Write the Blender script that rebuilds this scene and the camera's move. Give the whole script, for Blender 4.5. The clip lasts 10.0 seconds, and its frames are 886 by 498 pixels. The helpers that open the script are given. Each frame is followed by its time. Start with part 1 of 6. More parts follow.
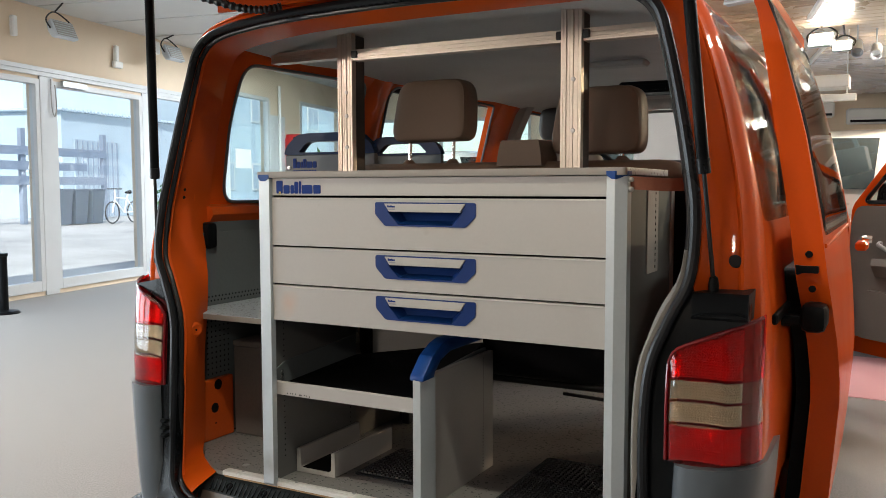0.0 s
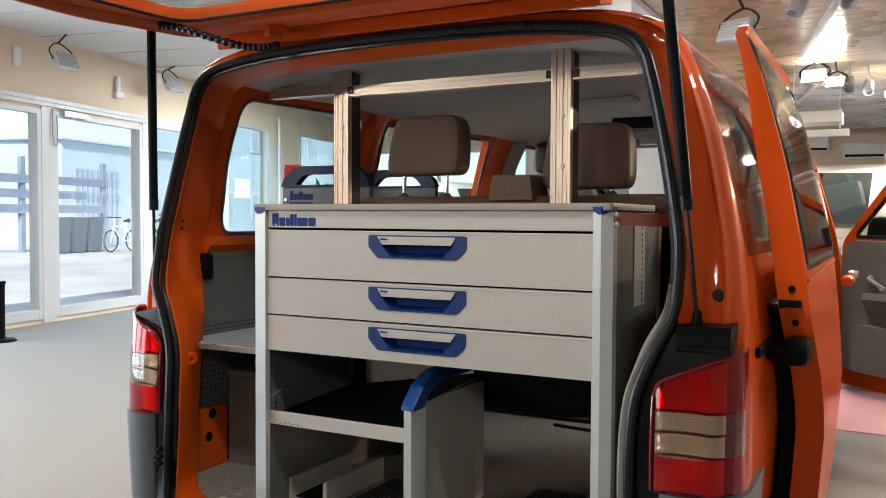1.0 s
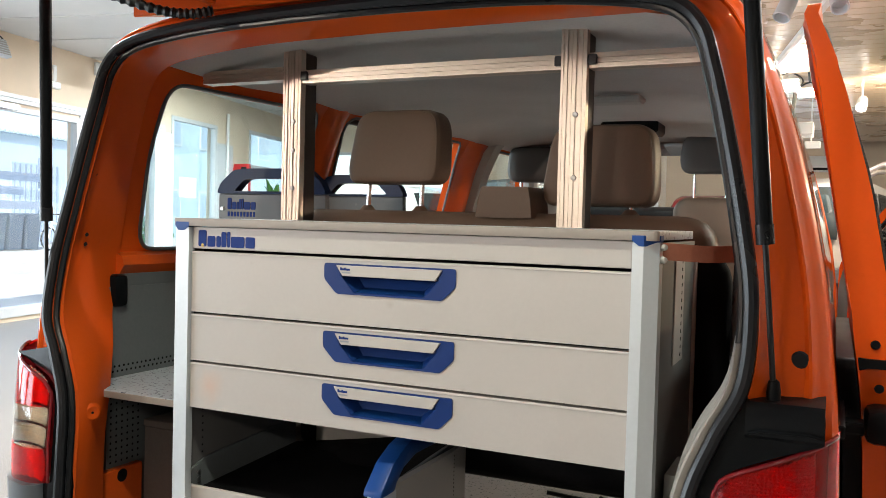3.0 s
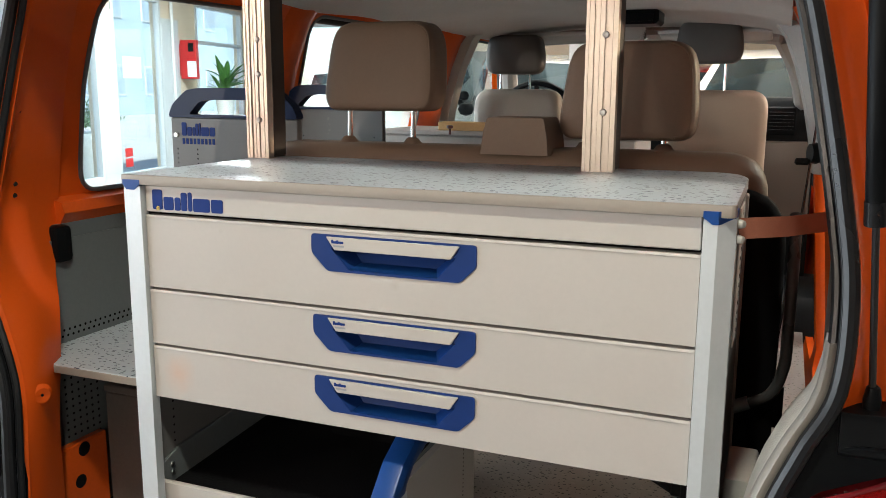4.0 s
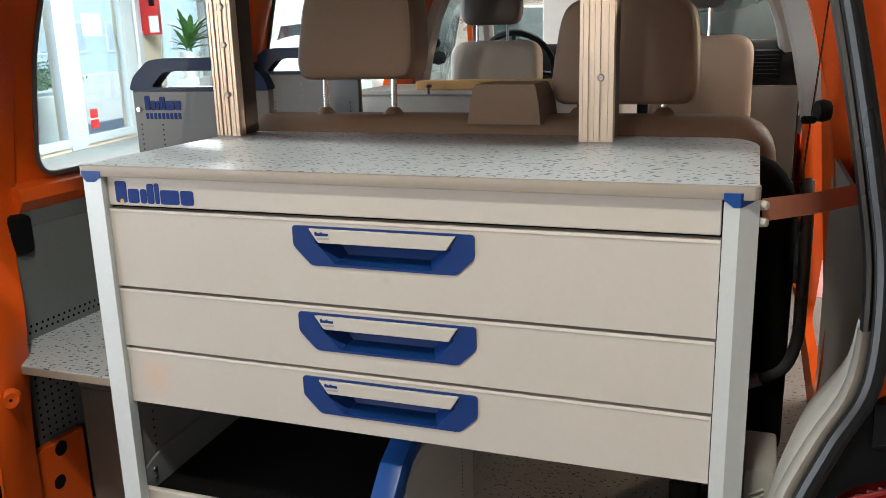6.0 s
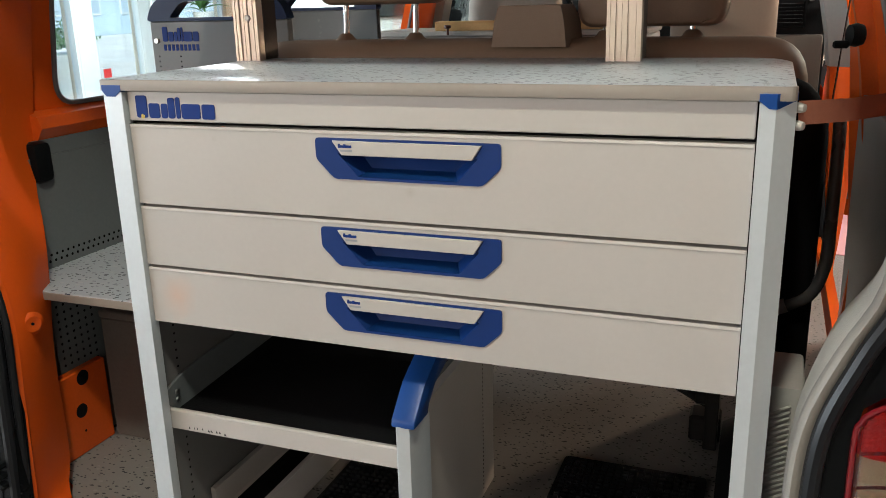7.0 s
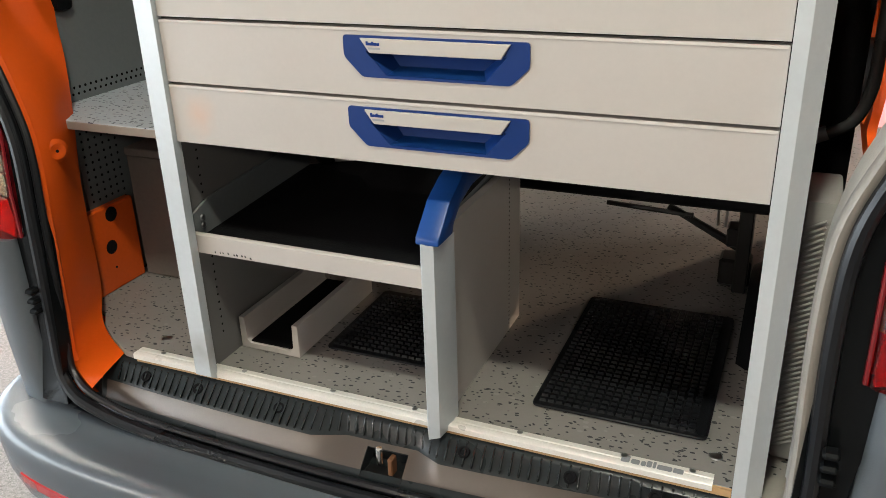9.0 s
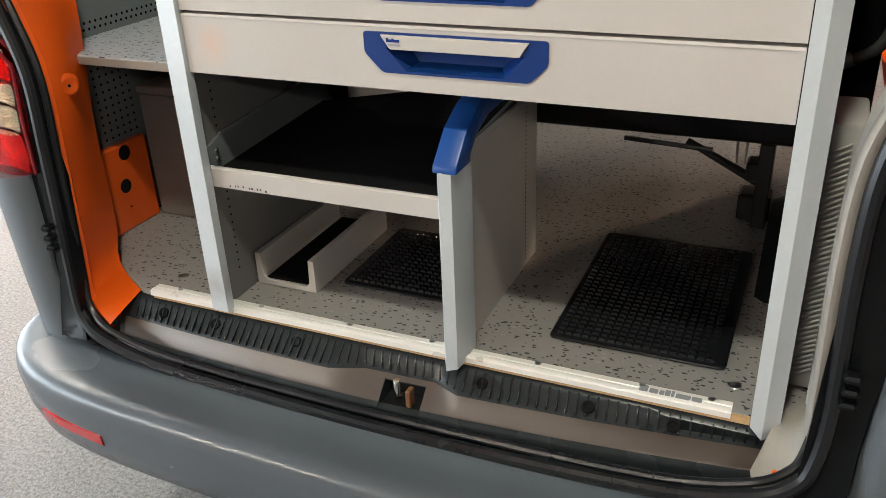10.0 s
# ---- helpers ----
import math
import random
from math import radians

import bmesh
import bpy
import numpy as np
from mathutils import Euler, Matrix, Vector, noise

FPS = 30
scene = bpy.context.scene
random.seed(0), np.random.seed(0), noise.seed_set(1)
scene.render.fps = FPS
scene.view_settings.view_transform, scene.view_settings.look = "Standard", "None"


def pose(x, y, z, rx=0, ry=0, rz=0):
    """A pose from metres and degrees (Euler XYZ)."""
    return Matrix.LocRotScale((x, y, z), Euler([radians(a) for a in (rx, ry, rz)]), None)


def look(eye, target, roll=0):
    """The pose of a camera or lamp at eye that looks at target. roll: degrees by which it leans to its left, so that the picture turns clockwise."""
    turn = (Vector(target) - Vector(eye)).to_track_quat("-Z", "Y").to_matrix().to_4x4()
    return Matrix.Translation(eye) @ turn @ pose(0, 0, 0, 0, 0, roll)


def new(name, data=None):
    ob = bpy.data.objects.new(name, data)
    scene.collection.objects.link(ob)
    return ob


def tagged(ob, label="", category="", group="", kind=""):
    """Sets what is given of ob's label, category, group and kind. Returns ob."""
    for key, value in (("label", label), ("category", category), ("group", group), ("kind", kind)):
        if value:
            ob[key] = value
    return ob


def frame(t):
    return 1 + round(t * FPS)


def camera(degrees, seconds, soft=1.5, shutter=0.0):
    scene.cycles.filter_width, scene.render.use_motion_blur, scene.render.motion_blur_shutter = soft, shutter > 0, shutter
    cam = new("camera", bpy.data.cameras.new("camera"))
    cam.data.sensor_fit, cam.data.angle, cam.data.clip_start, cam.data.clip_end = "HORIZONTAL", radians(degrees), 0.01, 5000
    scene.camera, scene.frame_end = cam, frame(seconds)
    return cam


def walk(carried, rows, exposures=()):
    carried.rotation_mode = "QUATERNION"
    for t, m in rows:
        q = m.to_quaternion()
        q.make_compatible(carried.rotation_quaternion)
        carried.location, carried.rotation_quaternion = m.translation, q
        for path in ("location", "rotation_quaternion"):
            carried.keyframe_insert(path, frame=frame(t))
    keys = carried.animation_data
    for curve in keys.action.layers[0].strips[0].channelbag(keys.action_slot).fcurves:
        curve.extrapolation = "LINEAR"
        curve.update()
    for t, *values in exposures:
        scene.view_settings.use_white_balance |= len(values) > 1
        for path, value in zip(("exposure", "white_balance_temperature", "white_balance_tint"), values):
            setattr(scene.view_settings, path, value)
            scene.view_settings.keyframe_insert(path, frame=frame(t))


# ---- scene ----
cam = camera(55.2, 10.0, soft=0.6)
PATH = [
    (0, (1.555, -1.879, 1.45), (0.611, -0.121, 1.305), -0.1),
    (0.5, (1.593, -1.923, 1.447), (0.651, -0.162, 1.344), 0.1),
    (1, (1.593, -1.913, 1.458), (0.651, -0.15, 1.385), 0.3),
    (1.5, (1.568, -1.901, 1.452), (0.636, -0.133, 1.39), 0.7),
    (2, (1.508, -1.8, 1.454), (0.588, -0.025, 1.41), 1.1),
    (2.2, (1.479, -1.728, 1.466), (0.554, 0.044, 1.42), 1.3),
    (3.3, (1.203, -1.385, 1.528), (0.406, 0.447, 1.438), 1.5),
    (3.5, (1.15, -1.334, 1.558), (0.374, 0.5, 1.375), 1.1),
    (4, (1.07, -1.216, 1.647), (0.338, 0.608, 1.279), 0.3),
    (4.5, (1.037, -1.131, 1.719), (0.338, 0.704, 1.341), -0.8),
    (5, (1.025, -1.112, 1.739), (0.346, 0.726, 1.338), -1.4),
    (6.5, (0.992, -1.119, 1.645), (0.316, 0.687, 1.115), -1.6),
    (7, (0.985, -1.125, 1.606), (0.29, 0.663, 1.042), -1.5),
    (7.5, (0.982, -1.125, 1.566), (0.274, 0.639, 0.945), -1.2),
    (8, (0.99, -1.124, 1.532), (0.269, 0.61, 0.844), -1.1),
    (8.5, (0.995, -1.127, 1.508), (0.257, 0.574, 0.759), -1.5),
    (9, (0.994, -1.13, 1.486), (0.258, 0.546, 0.68), -1.8),
    (9.5, (0.991, -1.138, 1.458), (0.25, 0.511, 0.601), -2.2),
    (10, (0.986, -1.14, 1.445), (0.241, 0.482, 0.543), -2.5),
]
EXPOSURE = [(0, .66), (1, .77), (2, .90), (3.5, 1.27), (4.5, 1.27), (5.2, 1.21), (6.5, 1.20), (7, 1.10), (7.5, 1.04), (8, 1.30), (8.5, 1.36), (9, 1.42), (10, 1.46)]
walk(cam, [(t, look(eye, target, roll)) for t, eye, target, roll in PATH], EXPOSURE)

# ---- light ----
world = bpy.data.worlds.new("sky")
scene.world = world
world.use_nodes = True
sky = world.node_tree.nodes.new("ShaderNodeTexSky")
sky.sky_type, sky.sun_disc = "NISHITA", False
sky.sun_elevation, sky.sun_rotation = radians(41), radians(138)
world.node_tree.links.new(sky.outputs[0], world.node_tree.nodes["Background"].inputs[0])
world.node_tree.nodes["Background"].inputs[1].default_value = 0.15


def lamp(name, kind, m, watts, colour, **more):
    data = bpy.data.lights.new(name, kind)
    data.energy, data.color = watts, colour
    if kind == "SUN":
        data.angle = radians(0.6)
    if kind == "AREA":
        data.shape, data.size, data.size_y = "RECTANGLE", more["size"], more["size_y"]
    if kind == "SPOT":
        data.spot_size, data.spot_blend, data.shadow_soft_size = radians(more["cone"]), 0.6, more["soft"]
    ob = new(name, data)
    ob.matrix_world = m
    return ob


lamp("sun", "SUN", look((10, -14, 26), (-10, 8, 0)), 4.5, (1.0, 0.95, 0.88))

# ---- helpers of this scene ----
VC = 0.36          # the van's middle line
FLOOR = 0.598      # top of the van's load floor


def world_of(ob):
    m = ob.matrix_basis.copy()
    return world_of(ob.parent) @ ob.matrix_parent_inverse @ m if ob.parent else m


def thing(name, at, label, category, group="", kind=""):
    ob = new(name)
    ob.empty_display_size = 0.1
    ob.matrix_basis = Matrix.Translation(at)
    return tagged(ob, label, category, group, kind)


def finish(me, mat, angle=35):
    me.materials.append(mat)
    me.polygons.foreach_set("use_smooth", [True] * len(me.polygons))
    me.set_sharp_from_angle(angle=radians(angle))
    me.update()


def part(name, bm, mat, parent=None, label="", angle=35):
    me = bpy.data.meshes.new(name)
    bmesh.ops.recalc_face_normals(bm, faces=bm.faces)
    bm.to_mesh(me)
    bm.free()
    finish(me, mat, angle)
    ob = new(name, me)
    if parent is not None:
        ob.parent = parent
        ob.matrix_parent_inverse = world_of(parent).inverted()
    return tagged(ob, label)


def solid(name, bm, mat, label, category, kind="", group="", angle=35):
    """A thing of one mesh."""
    return tagged(part(name, bm, mat, None, "", angle), label, category, group, kind)


def B():
    return bmesh.new()


def box(bm, x0, x1, y0, y1, z0, z1, bev=0.002, m=None, seg=1):
    vs = bmesh.ops.create_cube(bm, size=1.0)["verts"]
    t = Matrix.LocRotScale(((x0 + x1) / 2, (y0 + y1) / 2, (z0 + z1) / 2), None, (abs(x1 - x0), abs(y1 - y0), abs(z1 - z0)))
    bmesh.ops.transform(bm, matrix=t, verts=vs)
    if bev > 0:
        es = list({e for v in vs for e in v.link_edges})
        out = bmesh.ops.bevel(bm, geom=es, offset=bev, segments=seg, affect="EDGES", profile=0.5, clamp_overlap=True)
        vs = list({v for f in out["faces"] for v in f.verts} | {v for v in vs if v.is_valid})
    if m is not None:
        bmesh.ops.transform(bm, matrix=m, verts=vs)
    return bm


def prism(bm, pts, axis, a0, a1, bev=0.0, m=None, seg=1):
    """A polygon in the plane across axis, drawn out along it."""
    def at(p, a):
        return {"x": (a, p[0], p[1]), "y": (p[0], a, p[1]), "z": (p[0], p[1], a)}[axis]
    lo = [bm.verts.new(at(p, a0)) for p in pts]
    hi = [bm.verts.new(at(p, a1)) for p in pts]
    n = len(pts)
    fs = [bm.faces.new(lo), bm.faces.new(hi[::-1])] + [bm.faces.new((lo[i], hi[i], hi[(i + 1) % n], lo[(i + 1) % n])) for i in range(n)]
    vs = lo + hi
    bmesh.ops.recalc_face_normals(bm, faces=fs)
    if bev > 0:
        es = list({e for f in fs for e in f.edges})
        out = bmesh.ops.bevel(bm, geom=es, offset=bev, segments=seg, affect="EDGES", profile=0.5, clamp_overlap=True)
        vs = list({v for f in out["faces"] for v in f.verts} | {v for v in vs if v.is_valid})
    if m is not None:
        bmesh.ops.transform(bm, matrix=m, verts=vs)
    return bm


def loft(bm, rings, closed=True, caps=True, loop=False):
    """Skin over rings of points; closed: each ring is closed; loop: the last ring meets the first."""
    rows = [[bm.verts.new(p) for p in r] for r in rings]
    n = len(rings[0])
    pairs = list(zip(rows, rows[1:] + rows[:1])) if loop else list(zip(rows, rows[1:]))
    for a, b in pairs:
        for i in range(n if closed else n - 1):
            j = (i + 1) % n
            bm.faces.new((a[i], a[j], b[j], b[i]))
    if closed and caps and not loop:
        bm.faces.new(rows[0]), bm.faces.new(rows[-1][::-1])
    return bm


def smooth_path(pts, per=6, closed=False):
    """Catmull-Rom through the points."""
    P = [Vector(p) for p in pts]
    n = len(P)
    out = []
    for i in range(n if closed else n - 1):
        p0, p1, p2, p3 = (P[(i + k) % n] if closed else P[min(max(i + k, 0), n - 1)] for k in (-1, 0, 1, 2))
        for k in range(per):
            t = k / per
            out.append(0.5 * ((2 * p1) + (p2 - p0) * t + (2 * p0 - 5 * p1 + 4 * p2 - p3) * t * t + (3 * p1 - p0 - 3 * p2 + p3) * t ** 3))
    if not closed:
        out.append(P[-1])
    return out


def tube(bm, path, r, n=10, closed=False, flat=1.0):
    """A round rod along a path; r may be a list, one for each point."""
    P = [Vector(p) for p in path]
    k = len(P)
    rings = []
    up = None
    for i, p in enumerate(P):
        d = ((P[(i + 1) % k] - P[i - 1]) if closed else (P[min(i + 1, k - 1)] - P[max(i - 1, 0)])).normalized()
        if up is None:
            up = d.orthogonal().normalized()
        up = (up - d * up.dot(d)).normalized()
        side = d.cross(up)
        rr = r[i] if isinstance(r, (list, tuple)) else r
        rings.append([p + rr * (math.cos(2 * math.pi * j / n) * up + flat * math.sin(2 * math.pi * j / n) * side) for j in range(n)])
    return loft(bm, rings, True, True, closed)


def lathe(bm, profile, n=20, m=None):
    """A turned shape round z from pairs of radius and height."""
    rings = [[Vector((r * math.cos(2 * math.pi * i / n), r * math.sin(2 * math.pi * i / n), z)) for i in range(n)] for r, z in profile]
    if m is not None:
        rings = [[m @ p for p in r] for r in rings]
    return loft(bm, rings, True, True)


def inside(p, poly):
    x, y, c = p[0], p[1], False
    for i in range(len(poly)):
        (x1, y1), (x2, y2) = poly[i - 1], poly[i]
        if (y1 > y) != (y2 > y) and x < (x2 - x1) * (y - y1) / (y2 - y1) + x1:
            c = not c
    return c


def rounded(pts, r, n=5):
    """A polygon with its corners rounded by r (one number or one for each corner)."""
    out = []
    for i, p in enumerate(pts):
        p, a, b = Vector(p), Vector(pts[i - 1]), Vector(pts[(i + 1) % len(pts)])
        rr = r[i] if isinstance(r, (list, tuple)) else r
        if rr <= 0:
            out.append(tuple(p))
            continue
        da, db = (a - p), (b - p)
        la, lb = min(rr, da.length * 0.48), min(rr, db.length * 0.48)
        s, e = p + da.normalized() * la, p + db.normalized() * lb
        for k in range(n + 1):
            t = k / n
            out.append(tuple((1 - t) ** 2 * s + 2 * t * (1 - t) * p + t * t * e))
    return out


def sheet(bm, outer, holes, f, thick, step=0.0):
    """A sheet with an outline and holes in (u, v), laid in space by f(u, v, depth), of some thickness."""
    from mathutils.geometry import delaunay_2d_cdt
    pts, edges = [], []
    for loop in [outer] + holes:
        k = len(pts)
        pts += [Vector(p) for p in loop]
        edges += [(k + i, k + (i + 1) % len(loop)) for i in range(len(loop))]
    if step > 0:
        us, vs = [p[0] for p in outer], [p[1] for p in outer]
        u = min(us) + step * 0.61
        while u < max(us):
            v = min(vs) + step * 0.53
            while v < max(vs):
                if inside((u, v), outer) and not any(inside((u, v), h) for h in holes):
                    pts.append(Vector((u, v)))
                v += step
            u += step
    vs2, _, faces, *_ = delaunay_2d_cdt(pts, edges, [], 0, 1e-5)
    keep = []
    for fc in faces:
        c = sum((vs2[i] for i in fc), Vector((0, 0))) / len(fc)
        if inside(c, outer) and not any(inside(c, h) for h in holes):
            keep.append(fc)
    a = [bm.verts.new(f(p[0], p[1], 0)) for p in vs2]
    b = [bm.verts.new(f(p[0], p[1], thick)) for p in vs2] if thick else None
    count = {}
    for fc in keep:
        bm.faces.new([a[i] for i in fc])
        if thick:
            bm.faces.new([b[i] for i in reversed(fc)])
        for i, j in zip(fc, fc[1:] + fc[:1]):
            count[frozenset((i, j))] = count.get(frozenset((i, j)), 0) + 1
    if thick:
        for e, n in count.items():
            if n == 1:
                i, j = e
                bm.faces.new((a[i], a[j], b[j], b[i]))
    bmesh.ops.delete(bm, geom=[v for v in bm.verts if not v.link_faces], context="VERTS")
    return bm


def lerp(xs, ys, x):
    return float(np.interp(x, xs, ys))


# ---- materials ----
def mat(name, colour, rough=0.5, metal=0.0, vary=0.12, scale=3.0, fine=120.0, bump=0.0, bump_scale=200.0, coat=0.0, spec=0.5, wear=None):
    """A painted, plastic or metal surface: large stains, fine grain, uneven gloss, small relief."""
    ma = bpy.data.materials.new(name)
    ma.use_nodes = True
    nt = ma.node_tree
    N, L = nt.nodes, nt.links
    p = N["Principled BSDF"]
    co = N.new("ShaderNodeTexCoord").outputs["Object"]

    def tex(s, detail=4.0):
        t = N.new("ShaderNodeTexNoise")
        t.inputs["Scale"].default_value, t.inputs["Detail"].default_value = s, detail
        L.new(co, t.inputs["Vector"])
        return t.outputs[0]
    big, small = tex(scale), tex(fine, 3.0)
    add = N.new("ShaderNodeMath")
    add.operation = "ADD"
    half = N.new("ShaderNodeMath")
    half.operation = "MULTIPLY"
    half.inputs[1].default_value = 0.5
    L.new(big, add.inputs[0]), L.new(small, half.inputs[0]), L.new(half.outputs[0], add.inputs[1])
    ramp = N.new("ShaderNodeMapRange")
    ramp.inputs[1].default_value, ramp.inputs[2].default_value = 0.45, 1.05
    ramp.inputs[3].default_value, ramp.inputs[4].default_value = 1 - vary, 1 + vary
    L.new(add.outputs[0], ramp.inputs[0])
    mul = N.new("ShaderNodeVectorMath")
    mul.operation = "SCALE"
    mul.inputs[0].default_value = colour
    L.new(ramp.outputs[0], mul.inputs["Scale"])
    out = mul.outputs[0]
    if wear:
        wc, amount, ws = wear
        wt = tex(ws, 8.0)
        wr = N.new("ShaderNodeMapRange")
        wr.inputs[1].default_value, wr.inputs[2].default_value = 1 - amount, 1 - amount + 0.06
        L.new(wt, wr.inputs[0])
        mx = N.new("ShaderNodeMix")
        mx.data_type = "RGBA"
        L.new(wr.outputs[0], mx.inputs[0]), L.new(out, mx.inputs[6])
        mx.inputs[7].default_value = (*wc, 1)
        out = mx.outputs[2]
    L.new(out, p.inputs["Base Color"])
    rr = N.new("ShaderNodeMapRange")
    rr.inputs[1].default_value, rr.inputs[2].default_value = 0.3, 0.7
    rr.inputs[3].default_value, rr.inputs[4].default_value = rough * 0.85, min(1, rough * 1.18)
    L.new(big, rr.inputs[0]), L.new(rr.outputs[0], p.inputs["Roughness"])
    p.inputs["Metallic"].default_value = metal
    p.inputs["Specular IOR Level"].default_value = spec
    p.inputs["Coat Weight"].default_value = coat
    p.inputs["Coat Roughness"].default_value = 0.03
    if bump > 0:
        bt = tex(bump_scale, 2.0)
        bp = N.new("ShaderNodeBump")
        bp.inputs["Strength"].default_value, bp.inputs["Distance"].default_value = bump, 0.002
        L.new(bt, bp.inputs["Height"]), L.new(bp.outputs[0], p.inputs["Normal"])
    return ma


def emit(name, colour, strength):
    ma = bpy.data.materials.new(name)
    ma.use_nodes = True
    p = ma.node_tree.nodes["Principled BSDF"]
    p.inputs["Base Color"].default_value = (*colour, 1)
    p.inputs["Emission Color"].default_value = (*colour, 1)
    p.inputs["Emission Strength"].default_value = strength
    return ma


def glass(name, colour, rough=0.0, ior=1.45, clear=0.85):
    """A thin pane: mostly clear, with a true mirror share by angle."""
    ma = bpy.data.materials.new(name)
    ma.use_nodes = True
    N, L = ma.node_tree.nodes, ma.node_tree.links
    N.remove(N["Principled BSDF"])
    tr, gl, mx, lw, pw, ad = (N.new("ShaderNode" + k) for k in ("BsdfTransparent", "BsdfGlossy", "MixShader", "LayerWeight", "Math", "Math"))
    tr.inputs[0].default_value = (*[c * clear for c in colour], 1)
    gl.inputs["Roughness"].default_value = 0.02
    lw.inputs[0].default_value = 0.5
    pw.operation, ad.operation = "POWER", "MULTIPLY_ADD"
    pw.inputs[1].default_value, ad.inputs[1].default_value, ad.inputs[2].default_value = 4.0, 0.7, 0.05
    L.new(lw.outputs["Facing"], pw.inputs[0]), L.new(pw.outputs[0], ad.inputs[0]), L.new(ad.outputs[0], mx.inputs[0]), L.new(tr.outputs[0], mx.inputs[1]), L.new(gl.outputs[0], mx.inputs[2])
    L.new(mx.outputs[0], N["Material Output"].inputs[0])
    return ma


def flecked(name, base, fleck, light, rough=0.35, size=70.0, sparse=0.1):
    """Speckled laminate: long dark and pale flecks, turned every way, on a mottled ground."""
    ma = mat(name, base, rough, vary=0.06, bump=0.04)
    N, L = ma.node_tree.nodes, ma.node_tree.links
    p = N["Principled BSDF"]
    link = p.inputs["Base Color"].links[0]
    out = link.from_socket
    co = N.new("ShaderNodeTexCoord").outputs["Object"]
    for k, (turn, squeeze, share, colour) in enumerate(((20, 2.1, 0.62, fleck), (100, 2.2, 0.66, fleck), (60, 1.5, 0.7, light), (150, 1.2, 0.6, fleck))):
        mp = N.new("ShaderNodeMapping")
        s = size * (1.0, 1.15, 0.9, 1.9)[k]
        mp.inputs["Rotation"].default_value = (0, 0, radians(turn))
        mp.inputs["Scale"].default_value = (s, s * squeeze, s)
        mp.inputs["Location"].default_value = (k * 3.7, k * 1.9, 0)
        vo = N.new("ShaderNodeTexVoronoi")
        vo.inputs["Scale"].default_value = 1.0
        L.new(co, mp.inputs[0]), L.new(mp.outputs[0], vo.inputs["Vector"])
        sep = N.new("ShaderNodeSeparateColor")
        L.new(vo.outputs["Color"], sep.inputs[0])
        a, b, c = (N.new("ShaderNodeMath") for _ in range(3))
        a.operation, b.operation, c.operation = "GREATER_THAN", "LESS_THAN", "MULTIPLY"
        L.new(sep.outputs[0], a.inputs[0])
        a.inputs[1].default_value = min(0.95, share + sparse)
        L.new(vo.outputs["Distance"], b.inputs[0])
        b.inputs[1].default_value = 0.31
        L.new(a.outputs[0], c.inputs[0]), L.new(b.outputs[0], c.inputs[1])
        mx = N.new("ShaderNodeMix")
        mx.data_type = "RGBA"
        L.new(c.outputs[0], mx.inputs[0]), L.new(out, mx.inputs[6])
        mx.inputs[7].default_value = (*colour, 1)
        out = mx.outputs[2]
    L.new(out, p.inputs["Base Color"])
    return ma


def carpet(name, base):
    ma = mat(name, base, 0.62, vary=0.62, scale=95.0, fine=300.0, bump=1.0, bump_scale=200.0, spec=0.4, wear=((base[0] * 1.5, base[1] * 1.5, base[2] * 1.5), 0.44, 170.0))
    return ma


def stain(ma, at, radius, colour, amount):
    """A faded smear of its own on a painted surface."""
    N, L = ma.node_tree.nodes, ma.node_tree.links
    p = N["Principled BSDF"]
    src = p.inputs["Base Color"].links[0].from_socket
    co = N.new("ShaderNodeTexCoord").outputs["Object"]
    no = N.new("ShaderNodeTexNoise")
    no.inputs["Scale"].default_value = 22
    L.new(co, no.inputs["Vector"])
    sub_, ln, ad, mr, mx = N.new("ShaderNodeVectorMath"), N.new("ShaderNodeVectorMath"), N.new("ShaderNodeMath"), N.new("ShaderNodeMapRange"), N.new("ShaderNodeMix")
    sub_.operation, ln.operation, ad.operation, mx.data_type = "SUBTRACT", "LENGTH", "MULTIPLY_ADD", "RGBA"
    sub_.inputs[1].default_value = at
    L.new(co, sub_.inputs[0]), L.new(sub_.outputs[0], ln.inputs[0]), L.new(no.outputs[0], ad.inputs[0])
    ad.inputs[1].default_value = radius * 1.2
    L.new(ln.outputs["Value"], ad.inputs[2])
    mr.inputs[1].default_value, mr.inputs[2].default_value, mr.inputs[3].default_value, mr.inputs[4].default_value = radius * .5, radius * 1.5, amount, 0.0
    L.new(ad.outputs[0], mr.inputs[0]), L.new(mr.outputs[0], mx.inputs[0]), L.new(src, mx.inputs[6])
    mx.inputs[7].default_value = (*colour, 1)
    L.new(mx.outputs[2], p.inputs["Base Color"])


ORANGE = mat("orange_paint", (0.60, 0.081, 0.007), 0.42, vary=0.05, coat=0.42, scale=2.0, spec=0.04)
GLOSSBLACK = mat("gloss_black_plastic", (0.005, 0.006, 0.007), 0.2, vary=0.2, spec=0.14)
ORANGE_IN = mat("orange_paint_inside", (0.57, 0.080, 0.009), 0.42, vary=0.1, coat=0.7, spec=0.12, wear=((0.30, 0.16, 0.08), 0.25, 6.0))
RUBBER = mat("black_rubber", (0.009, 0.010, 0.012), 0.30, vary=0.25, bump=0.05, spec=0.3)
PLASTIC = mat("black_plastic", (0.006, 0.007, 0.008), 0.38, vary=0.2, bump=0.08, bump_scale=500, spec=0.07)
